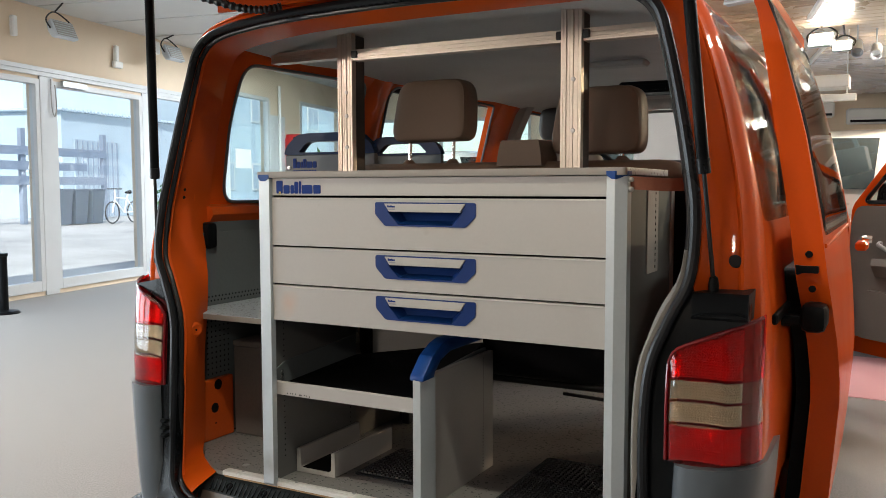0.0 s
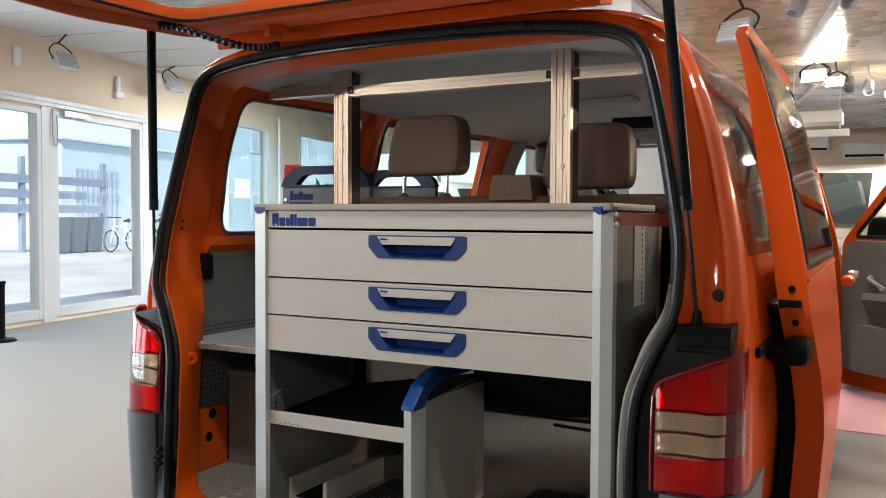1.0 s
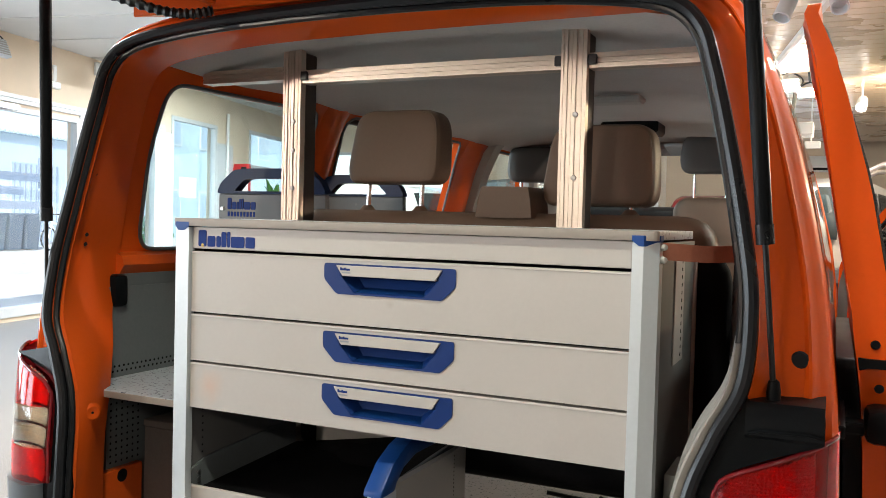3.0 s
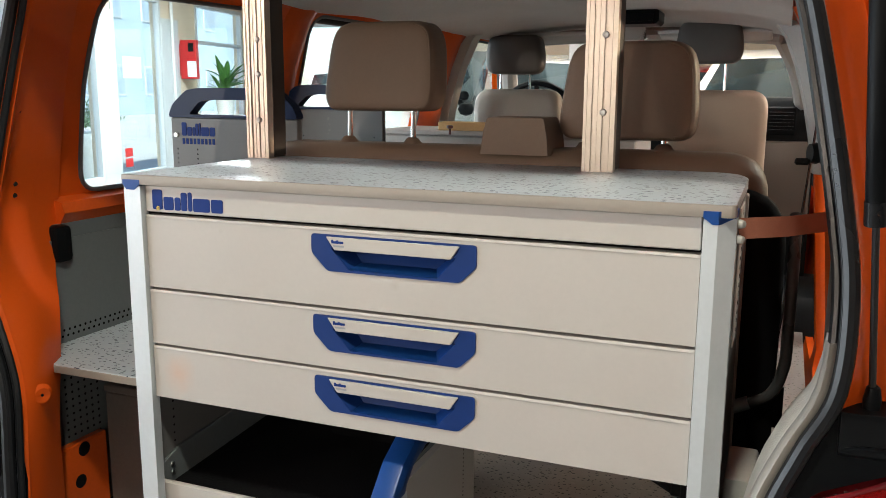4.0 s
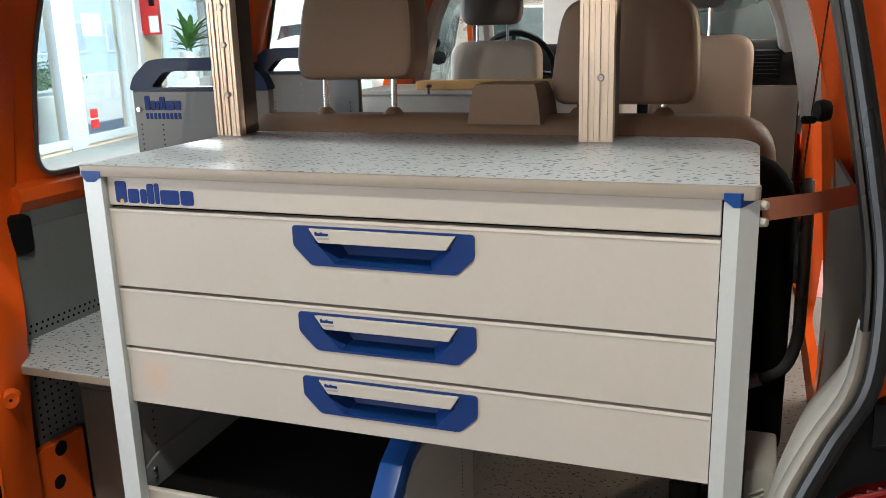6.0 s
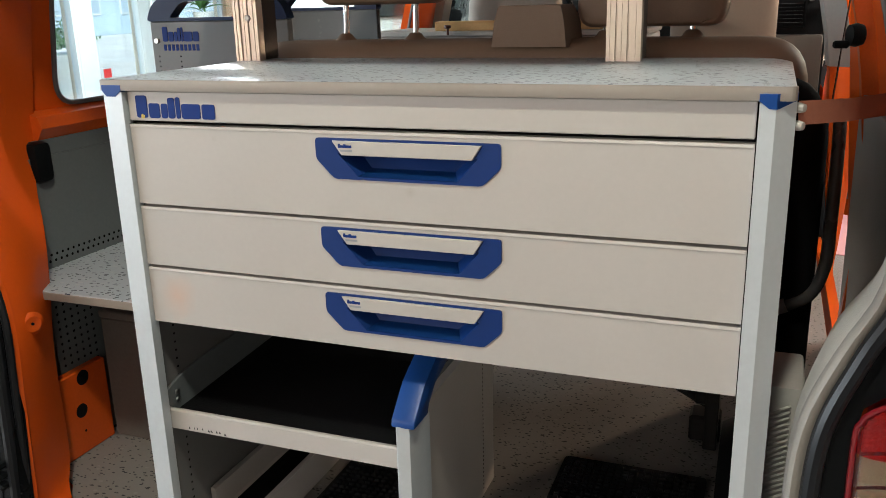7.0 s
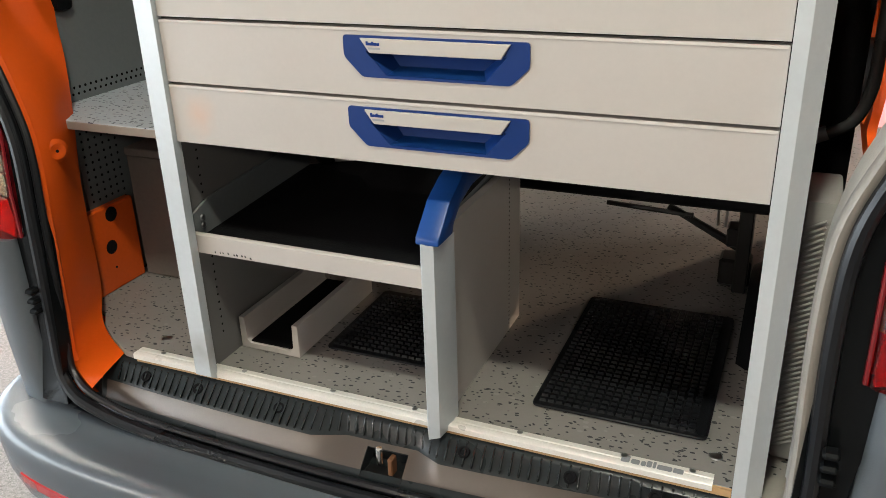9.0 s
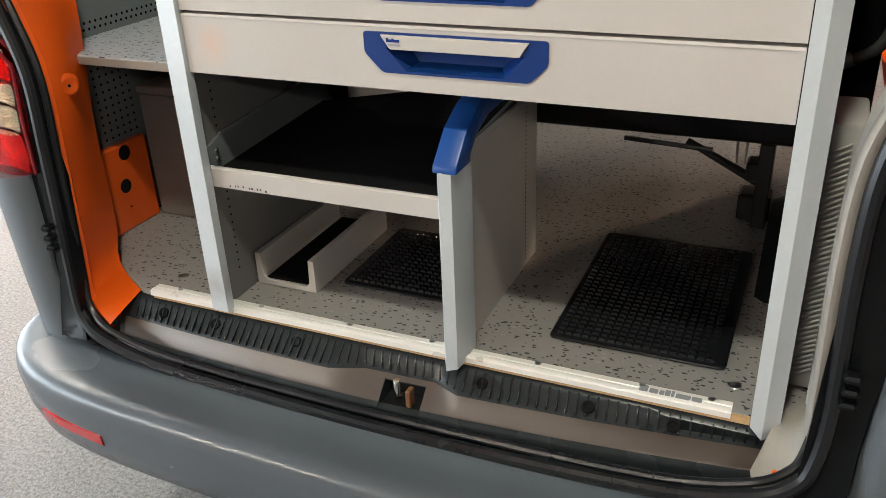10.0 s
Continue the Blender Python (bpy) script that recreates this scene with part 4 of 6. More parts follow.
bm = prism(B(), rounded([(-.028, .014), (-.024, -.012), (-.01, -.006), (.026, -.006), (.026, .012), (-.015, .012)], .004), "y", .360, .370, 0, Matrix.Translation((VC + half(1.245) + .068, 0, 1.245)))
part("door_catch", bm, PLASTIC, sliding_door)
# rail in the side for the sliding door
bm = box(B(), VC + .945, VC + .957, .20, 1.48, 1.13, 1.155, .003)
part("slide_rail", bm, PLASTIC, van)

# ---- front passenger door, swung open ----
front_door = new("front_door")
front_door.parent, front_door.matrix_parent_inverse = van, world_of(van).inverted()
tagged(front_door, "open front door with grey inner trim")
HINGE, SW = Vector((VC + .94, 3.72, 0)), radians(62)


def fd(u, z, d):
    """u from the hinge out to the rear edge, d through the door."""
    n = Vector((math.cos(SW), math.sin(SW), 0))
    a = Vector((math.sin(SW), -math.cos(SW), 0))
    lean = half(min(z, 1.93)) - .95
    return HINGE + a * u + n * (d + lean * .6) + Vector((0, 0, z))


fd_out = rounded([(0.0, .48), (.95, .42), (.98, 1.3), (.94, 1.90), (.62, 1.93), (.45, 1.84), (.02, 1.33)], .05)
fd_win = rounded([(.10, 1.36), (.90, 1.36), (.87, 1.84), (.60, 1.85), (.47, 1.78)], .04)
part("door_skin", sheet(B(), fd_out, [fd_win], fd, .035, .15), ORANGE, front_door, "orange door shell")
part("door_glass", sheet(B(), fd_win, [], lambda u, z, d: fd(u, z, d + .015), .004), GLASS, front_door)
part("window_rubber", tube(B(), [fd(u, z, 0) for u, z in fd_win], .012, 8, True), RUBBER, front_door)
DOORTRIM = mat("grey_brown_door_trim", (0.16, 0.145, 0.13), 0.6, vary=0.08, bump=0.2)
part("door_trim", sheet(B(), rounded([(.05, .58), (.90, .52), (.92, 1.33), (.08, 1.34), (.04, 1.2)], .05), [], lambda u, z, d: fd(u, z, -.05 + d), .05, .15), DOORTRIM, front_door, "grey-brown door trim panel")
bm = B()
rings = []
for u in np.linspace(.2, .9, 10):
    rings.append([fd(u, 1.02, -.05), fd(u, 1.04, -.10), fd(u, 1.0, -.11), fd(u, .93, -.06)])
part("arm_rest", loft(bm, rings), DOORTRIM, front_door)
part("window_crank", tube(B(), [fd(.22, 1.12, -.05), fd(.22, 1.12, -.075), fd(.31, 1.07, -.08), fd(.31, 1.07, -.10)], [.02, .012, .011, .014], 10), TRIM, front_door, "grey window crank")
part("door_pocket", sheet(B(), rounded([(.12, .58), (.85, .54), (.85, .78), (.14, .86)], .05), [], lambda u, z, d: fd(u, z, -.10 + d), .05, .2), DOORTRIM, front_door)
bm = lathe(B(), [(.01, -.1), (.075, -.09), (.085, 0), (.07, .09), (.01, .1)], 16, Matrix.LocRotScale((VC + 1.16, 3.75, 1.36), Euler((0, 0, radians(20))), (1.0, .55, 1.2)))
part("wing_mirror", bm, PLASTIC, front_door, "black wing mirror")

# ---- wheels ----
for sx in (-1, 1):
    for y in (.62, 3.62):
        wheel = new("wheel")
        wheel.parent, wheel.matrix_parent_inverse = van, world_of(van).inverted()
        m = Matrix.LocRotScale((VC + sx * .80, y, .325), Euler((0, radians(90), 0)), None)
        part("tyre", lathe(B(), [(.20, -.10), (.29, -.105), (.322, -.085), (.325, 0), (.322, .085), (.29, .105), (.20, .10)], 36, m), RUBBER, wheel)
        part("rim", lathe(B(), [(.03, -.05), (.17, -.07), (.205, -.095), (.205, .095), (.17, .07), (.03, .05)], 28, m), ALU_PAINT, wheel)

# ---- the drawer unit ----
W = 0.972
drawer_unit = thing("drawer_unit", (W / 2, .2, FLOOR), "greige steel drawer unit with aluminium posts and blue handles", "cabinet")


def logo_bars(x, z, width, height, y, m, parent, name="logo"):
    """A word mark reduced to plain blocks of its size and colour."""
    bm = B()
    shape = [(.0, .145, 1.0), (.165, .14, .66), (.325, .08, .66), (.415, .085, .92), (.515, .055, .95), (.585, .235, .66), (.84, .16, .66)]
    for a, w, h in shape:
        prism(bm, rounded([(x + a * width, z), (x + (a + w) * width, z), (x + (a + w) * width, z + h * height), (x + a * width, z + h * height)], height * .12, 3), "y", y - .0012, y)
    return part(name, bm, m, parent, "plain blue word mark" if m == LOGOBLUE else "plain grey word mark")


# posts: chamfered hollow profile, pointed feet
def post(x0, x1, y0, depth, z0, z1, flip, m, parent, name="post"):
    w = x1 - x0
    c = w * .55
    pts = [(x0, y0 + .012), (x0 + c * .35, y0), (x1, y0), (x1, y0 + depth), (x0, y0 + depth)] if not flip else [(x0, y0), (x1 - c, y0), (x1, y0 + c * .8), (x1, y0 + depth), (x0, y0 + depth)]
    rings = []
    for z, cut in ((z0, 1), (z1, 0)):
        rings.append([(px, py, z + (cut * .022 * (1 - min(1, (py - y0) / .03)) * (0 if abs(px - (x0 + x1) / 2) < w * .2 else 1))) for px, py in pts])
    return part(name, loft(B(), rings), m, parent, "", 20)


post(-.046, -.001, -.012, .020, .578, 1.475, False, ALU_PAINT, drawer_unit)
post(W + .001, W + .044, -.014, .05, .575, 1.475, True, ALU_PAINT, drawer_unit)
for x0, x1, flip in ((-.047, -.0005, False), (W + .0005, W + .045, True)):
    c = (x1 - x0) * .55
    pts = [(x0, .0), (x0 + c * .35, -.014), (x1, -.014), (x1, .03), (x0, .03)] if not flip else [(x0, -.016), (x1 - c, -.016), (x1, .006), (x1, .036), (x0, .036)]
    mx = (x0 + x1) / 2
    bm = loft(B(), [[(mx + (px - mx) * .45, py + (.0008 if py < .01 else 0), 1.468) for px, py in pts], [(px, py, 1.4775) for px, py in pts], [(px, py, 1.4865) for px, py in pts]])
    part("corner_cap", bm, BLUE, drawer_unit, "blue plastic corner cap")

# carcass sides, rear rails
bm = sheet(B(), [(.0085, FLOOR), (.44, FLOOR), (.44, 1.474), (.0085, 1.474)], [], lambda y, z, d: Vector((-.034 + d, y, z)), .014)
part("side_panel", bm, CREAM_SHADED, drawer_unit)
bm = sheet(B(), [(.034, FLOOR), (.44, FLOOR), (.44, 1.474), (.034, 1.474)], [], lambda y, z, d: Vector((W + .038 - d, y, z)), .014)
part("side_panel", bm, CREAM_SHADED, drawer_unit)
bm = B()
for k in range(46):
    z = .66 + k * .0165
    for y in (.065, .405):
        lathe(bm, [(.0005, 0), (.0022, 0), (.0025, .0006)], 6, Matrix.LocRotScale((-.0195, y, z), Euler((0, radians(90), 0)), None))
tagged(part("perforation", bm, BLACK, drawer_unit), kind="stuff")
part("back_rail", box(B(), -.02, W + .02, .425, .44, 1.02, 1.46, .002), CREAM_SHADED, drawer_unit)
bm = box(B(), W + .0385, W + .0415, .195, .298, 1.235, 1.465, .001)
part("hole_strip", bm, CREAM, drawer_unit, "cream punched upright strip")
bm = B()
for k in range(14):
    box(bm, W + .0405, W + .0421, .266, .272, 1.245 + k * .0155, 1.252 + k * .0155, 0)
tagged(part("slot_strip", bm, BLACK, drawer_unit), kind="stuff")
part("back_post", box(B(), W + .0, W + .042, .44, .475, FLOOR, 1.46, .003), CREAM, drawer_unit)

# fascia under the worktop, with the word mark
part("fascia", box(B(), .0015, W - .0015, -.002, .016, 1.4285, 1.4765, .0015), CREAM, drawer_unit)
logo_bars(.018, 1.4335, .152, .036, -.002, LOGOBLUE, drawer_unit)
part("logo_dot", lathe(B(), [(.0004, 0), (.004, 0), (.004, .0008)], 12, Matrix.LocRotScale((.030, -.0024, 1.436), Euler((radians(90), 0, 0)), None)), mat("yellow_print", (.7, .5, .06), .4), drawer_unit)
# Black sheet added behind the drawer fronts puts shade into their gaps.
part("gap_shade_sheet", box(B(), .0, W, .037, .042, 1.07, 1.47, 0), BLACK, drawer_unit)

HAND = [(.347, 1.412), (.640, 1.412), (.640, 1.377), (.612, 1.350), (.377, 1.350), (.347, 1.380)]
RECESS = [(.384, 1.389), (.606, 1.389), (.5745, 1.354), (.417, 1.354)]


def drawer(z0, z1, dz):
    ob = new("drawer")
    ob.parent, ob.matrix_parent_inverse = drawer_unit, world_of(drawer_unit).inverted()
    shift = lambda poly: [(x, z + dz) for x, z in poly]
    hole = rounded(shift(HAND), .006, 3)
    bm = B()
    sheet(bm, [(.0012, z0), (W - .0006, z0), (W - .0006, z1), (.0012, z1)], [hole], lambda u, v, d: Vector((u, -.003 + d, v)), .02)
    # folded lip along the top edge
    prism(bm, [(-.0045, z1 - .004), (-.003, z1 - .0005), (.003, z1 - .0005), (.003, z1 - .004)], "x", .0025, W - .0025)
    front = part("drawer_front", bm, CREAM, ob, "", 30)
    handle = new("handle")
    handle.parent, handle.matrix_parent_inverse = ob, world_of(ob).inverted()
    tagged(handle, "dark blue recessed plastic handle")
    bm = sheet(B(), rounded(shift(HAND), .006, 3), [shift(RECESS)], lambda u, v, d: Vector((u, -.0055 + d, v)), .012)
    # sloping recess walls and scooped back
    r0 = [(x, -.0055, z + dz) for x, z in RECESS]
    r1 = [(.398, .034, 1.392 + dz), (.592, .034, 1.392 + dz), (.563, .020, 1.364 + dz), (.428, .020, 1.364 + dz)]
    va, vb = [bm.verts.new(p) for p in r0], [bm.verts.new(p) for p in r1]
    for i in range(4):
        bm.faces.new((va[i], va[(i + 1) % 4], vb[(i + 1) % 4], vb[i]))
    bm.faces.new(vb)
    me_ob = part("handle_shell", bm, DARKBLUE, ob, "", 25)
    me_ob.parent = handle
    me_ob.matrix_parent_inverse = world_of(handle).inverted()
    # Lighter blue on the recess's lower slope holds the light falling there.
    lip = [(.429, 1.3635), (.563, 1.3635), (.5745, 1.3545), (.417, 1.3545)]
    bm = B()
    vs = [bm.verts.new((x, (.019 if i < 2 else -.0045), z + dz + .0006)) for i, (x, z) in enumerate(lip)]
    bm.faces.new(vs)
    bmesh.ops.solidify(bm, geom=bm.faces[:], thickness=.001)
    bmesh.ops.delete(bm, geom=[], context="VERTS")
    s = part("lit_handle_lip", bm, BLUE, ob)
    s.parent, s.matrix_parent_inverse = handle, world_of(handle).inverted()
    strip = [(.377, 1.4085), (.6125, 1.4085), (.5985, 1.387), (.3925, 1.387)]
    s = part("label_strip", prism(B(), shift(strip), "y", -.0095, -.003, .0008), CREAM, ob, "pale label strip")
    s.parent, s.matrix_parent_inverse = handle, world_of(handle).inverted()
    s = logo_bars(.388, 1.3985 + dz, .022, .006, -.0095, LOGOBLUE, ob)
    s.parent, s.matrix_parent_inverse = handle, world_of(handle).inverted()
    bm = box(B(), .391, .411, -.0100, -.0094, 1.3925 + dz, 1.3955 + dz, 0)
    s = part("small_print", bm, LOGOGREY, ob)
    s.parent, s.matrix_parent_inverse = handle, world_of(handle).inverted()
    part("drawer_tray", box(B(), .02, W - .02, .032, .41, z0 + .008, z1 - .012, .003), PANEL, ob)
    return ob


drawer(1.2890, 1.4225, 0.0)
drawer(1.1815, 1.2840, -.1385)
drawer(1.0765, 1.1765, -.2465)
# faded orange smear on the lowest front
# open compartment: divider with blue cap, shelf, tray
divider = new("divider")
divider.parent, divider.matrix_parent_inverse = drawer_unit, world_of(drawer_unit).inverted()
tagged(divider, "greige divider panel with a blue cap")
bm = sheet(B(), [(.03, FLOOR), (.44, FLOOR), (.44, .955), (.03, .955)], [], lambda y, z, d: Vector((.466 + d, y, z)), .016)
part("divider_panel", bm, CREAM, divider)
rings = [[(.459, -.004, z + .0), (.469, -.022, z - (0 if z > .7 else .012)), (.489, -.018, z - (0 if z > .7 else .006)), (.4985, .016, z), (.4985, .045, z), (.459, .045, z)] for z in (.594, .955)]
part("divider_post", loft(B(), rings), ALU_PAINT, divider, "", 20)
cap = [(-.022, .953), (-.019, .966), (.030, 1.012), (.082, 1.036), (.12, 1.044), (.435, 1.044), (.438, 1.008), (.13, 1.008), (.075, .992), (.046, .968), (.038, .953)]
part("cap", prism(B(), cap, "x", .458, .4995, .004, None, 2), BLUE, divider, "blue arched plastic cap")
bm = B()
for k in range(36):
    lathe(bm, [(.0005, 0), (.0019, 0), (.002, .0006)], 6, Matrix.LocRotScale((.4822, .056, .615 + k * .0094), Euler((0, radians(90), 0)), None))
    lathe(bm, [(.0005, 0), (.0019, 0), (.002, .0006)], 6, Matrix.LocRotScale((.4822, .37, .615 + k * .0094), Euler((0, radians(90), 0)), None))
tagged(part("perforation", bm, BLACK, divider), kind="stuff")

shelf = new("shelf")
shelf.parent, shelf.matrix_parent_inverse = drawer_unit, world_of(drawer_unit).inverted()
tagged(shelf, "greige steel shelf tray lined with black felt")
bm = prism(B(), [(.012, .858), (.012, .893), (.015, .896), (.021, .896), (.021, .872), (.43, .872), (.43, .868), (.016, .868), (.016, .858)], "x", -.018, .462)
part("tray", bm, CREAM, shelf)
for x0, x1 in ((-.0185, -.012), (.455, .4645)):
    part("tray_side", prism(B(), [(.02, .868), (.02, .928), (.07, .945), (.40, .965), (.43, .965), (.43, .868)], "x", x0, x1, .001), PANEL, shelf, "grey galvanised tray side")
part("tray_back", box(B(), .05, .45, .433, .438, .872, 1.062, .002), CREAM, shelf, "pale rear panel behind the liner")
bm = sheet(B(), [(-.012, .022), (.455, .022), (.455, .43), (-.012, .43)], [], lambda u, v, d: Vector((u, v, .876 + d + (.10 * max(0, (v - .34) / .09) ** 2 if u > .15 else .02 * max(0, (v - .34) / .09)))), .003, .04)
part("felt_liner", bm, BLACK, shelf, "black felt liner curling up at the back")
for y in (.05, .055):
    part("shelf_screw", lathe(B(), [(.001, .003), (.005, .003), (.006, 0)], 12, Matrix.LocRotScale((-.0118, .045, .915 if y < .052 else .899), Euler((0, radians(90), 0)), None)), STEEL, shelf)

# chipped paint on the shelf's front edge
rnd = random.Random(3)
for k in range(9):
    x, z = .035 + k * .0095 + rnd.uniform(-.003, .003), .861 + rnd.uniform(0, .003)
    w = rnd.uniform(.0015, .005)
    part("paint_chip", prism(B(), [(x, z), (x + w, z - .001), (x + w * .8, z + .002), (x + w * .3, z + .0035)], "y", .0113, .0122), BLACKSTEEL, shelf)

# ---- worktop ----
worktop = thing("worktop", (W / 2, .2, 1.476), "speckled grey laminate worktop with a taupe edge", "worktop")
top = rounded([(-.046, -.005), (1.014, -.005), (1.014, .40), (.985, .49), (-.02, .49), (-.046, .46)], [.012, .012, .03, .06, .02, .02], 5)
part("board", prism(B(), top, "z", 1.4785, 1.495, .0035, None, 2), LAMINATE, worktop)
part("edge_band", prism(B(), rounded([(-.047, -.013), (1.016, -.013), (1.016, .012), (-.047, .012)], .012, 4), "z", 1.4775, 1.4947, .004, None, 2), EDGE, worktop, "taupe plastic edge band")
for x0, x1 in ((.47, .475), (.52, .60), (.63, .65), (.57, .575)):
    part("chip", box(B(), x0, x1, -.0125, -.009, 1.4915, 1.4935, .0005), WHITE, worktop)

# ---- aluminium frame on the worktop ----
frame_rack = thing("aluminium_frame", (.36, .42, 1.495), "slotted aluminium posts and crossbars above the worktop", "frame")


def profile(w, d):
    """Section of a slotted profile: grooves on the broad faces."""
    g = .0045
    xs, ys = [-w / 2], [0]
    for a, b, k in ((-.40, -.35, .4), (-.24, -.16, 1), (-.06, -.02, .3), (.10, .18, 1), (.34, .39, .4)):
        xs += [w * a, w * a, w * b, w * b]
        ys += [0, g * k, g * k, 0]
    xs, ys = xs + [w / 2], ys + [0]
    return list(zip(xs, ys)) + [(w / 2, d), (-w / 2, d)]


def slot_bar(a, b, w, d, name, up=False):
    sec = profile(w, d)
    if up:
        rings = [[(a[0] + x, a[1] + y, z) for x, y in sec] for z in (a[2], b[2])]
    else:
        rings = [[(x, a[1] + y, a[2] + s) for s, y in sec] for x in (a[0], b[0])]
    return part(name, loft(B(), rings), ALUWARM, frame_rack, "slotted aluminium profile", 20)


ALUWARM = mat("bare_aluminium_profile", (0.58, 0.515, 0.44), 0.36, metal=0.7, vary=0.04, fine=240)
POSTBACK = mat("dark_taupe_upright", (0.045, 0.036, 0.030), 0.6, vary=0.1, bump=0.1)
slot_bar((-.030, .405, 1.495), (-.030, .405, 1.945), .056, .022, "post", True)
slot_bar((.739, .395, 1.495), (.739, .395, 1.945), .060, .022, "post", True)
for x, w, y in ((-.030, .027, .428), (.739, .029, .418)):
    part("rear_upright", box(B(), x - w, x + w, y, y + .055, 1.496, 1.94, .004), POSTBACK, frame_rack, "dark taupe upright behind the profile")
slot_bar((0, .405, 1.872), (.707, .405, 1.872), .034, .04, "crossbar")
slot_bar((.771, .405, 1.872), (1.06, .405, 1.872), .034, .04, "crossbar")
slot_bar((-.33, .405, 1.884), (-.06, .405, 1.884), .034, .04, "crossbar")
for x, ks in ((-.030, (1.58, 1.68, 1.755)), (.739, (1.608, 1.750))):
    for z in ks:
        part("bolt", lathe(B(), [(.001, .004), (.005, .005), (.0065, .003), (.0065, 0)], 12, Matrix.LocRotScale((x + .008, .404 if x < 0 else .394, z), Euler((radians(90), 0, 0)), None)), STEEL, frame_rack)
for x in (.008, .70, .778):
    part("corner_bracket", box(B(), x - .008, x + .012, .397, .41, 1.862, 1.885, .002), BLACKSTEEL, frame_rack)

# ---- webbing strap from the unit to the pillar ----
bm = loft(B(), [[(x, y, z), (x + .001, y + .001, z - .030), (x + .003, y + .002, z - .030), (x + .002, y + .001, z)] for x, y, z in ((W + .046, .018, 1.475), (1.08, .10, 1.470), (1.165, .20, 1.472))])
solid("tie_strap", bm, STRAP, "faded orange webbing strap tied to the drawer unit", "strap")
for z in (1.467, 1.445):
    bm = lathe(B(), [(.001, .010), (.005, .009), (.0065, .003), (.0065, 0)], 14, Matrix.LocRotScale((W + .0455, .016, z), Euler((0, radians(90), radians(-30))), None))
    part("strap_bolt", bm, TRIM, drawer_unit)

# ---- U-shaped tray and rubber mats on the floor ----
bm = prism(B(), [(-.027, FLOOR + .002), (.113, FLOOR + .002), (.113, FLOOR + .074), (.100, FLOOR + .074), (.098, FLOOR + .022), (.09, FLOOR + .014), (-.004, FLOOR + .014), (-.012, FLOOR + .022), (-.014, FLOOR + .072), (-.027, FLOOR + .072)], "y", .112, .43, .0008, Matrix.Translation((.012, 0, 0)))
u_tray = solid("channel_tray", bm, CREAM, "greige U-shaped channel tray on the load floor", "tray")
bm = box(B(), .002, .108, .117, .43, FLOOR + .0145, FLOOR + .017, .001)
part("tray_liner", bm, BLACK, u_tray, "black liner")


def mat_rubber(x0, x1, y0, y1, turn=0.0):
    m = thing("rubber_mat", ((x0 + x1) / 2, (y0 + y1) / 2, FLOOR), "black waffle rubber mat on the load floor", "mat", "rubber mats")
    z = FLOOR + .002
    bm = prism(B(), rounded([(x0, y0), (x1, y0), (x1, y1), (x0, y1)], .012, 3), "z", z, z + .005, .001)
    part("mat_base", bm, RUBBER, m)
    # proud cross ribs
    verts, faces = [], []
    nx, ny = int((x1 - x0 - .02) / .0155), int((y1 - y0 - .02) / .0155)
    for i in range(nx):
        for j in range(ny):
            cx, cy = x0 + .0175 + i * .0155, y0 + .0175 + j * .0155
            k = len(verts)
            for dz, r in ((.005, .0064), (.0105, .0048)):
                verts += [(cx - r, cy - r * .7, z + dz), (cx + r, cy - r * .7, z + dz), (cx + r, cy + r * .7, z + dz), (cx - r, cy + r * .7, z + dz)]
            faces += [(k + 4, k + 5, k + 6, k + 7)] + [(k + a, k + (a + 1) % 4, k + 4 + (a + 1) % 4, k + 4 + a) for a in range(4)]
    me = bpy.data.meshes.new("mat_nubs")
    me.from_pydata(verts, [], faces)
    finish(me, RUBBER)
    ob = new("mat_nubs", me)
    ob.parent, ob.matrix_parent_inverse = m, world_of(m).inverted()
    tagged(ob, kind="stuff")
    ob.name = "nubbed_surface"
    return m


mat_rubber(.612, .921, .116, .572)
mat_rubber(.155, .46, .165, .44)

# grey word mark on the alloy strip, as plain blocks
bm = B()
for a, w, h in ((.0, .14, 1.0), (.165, .14, .7), (.325, .08, .7), (.415, .085, .9), (.515, .05, .95), (.585, .235, .7), (.84, .16, .7)):
    prism(bm, rounded([(.797 + a * .10, .012), (.797 + (a + w) * .10, .012), (.797 + (a + w) * .10, .012 + .018 * h), (.797 + a * .10, .012 + .018 * h)], .003, 3), "z", FLOOR + .0035, FLOOR + .0046)
tagged(part("strip_word_mark", bm, LOGOGREY, van, "plain grey word mark"), "plain grey word mark", kind="stuff")

# ---- shelving on the left side of the load bay ----
side_rack = thing("side_rack", (-.30, .9, FLOOR), "greige shelf rack with arched dark blue caps", "rack")


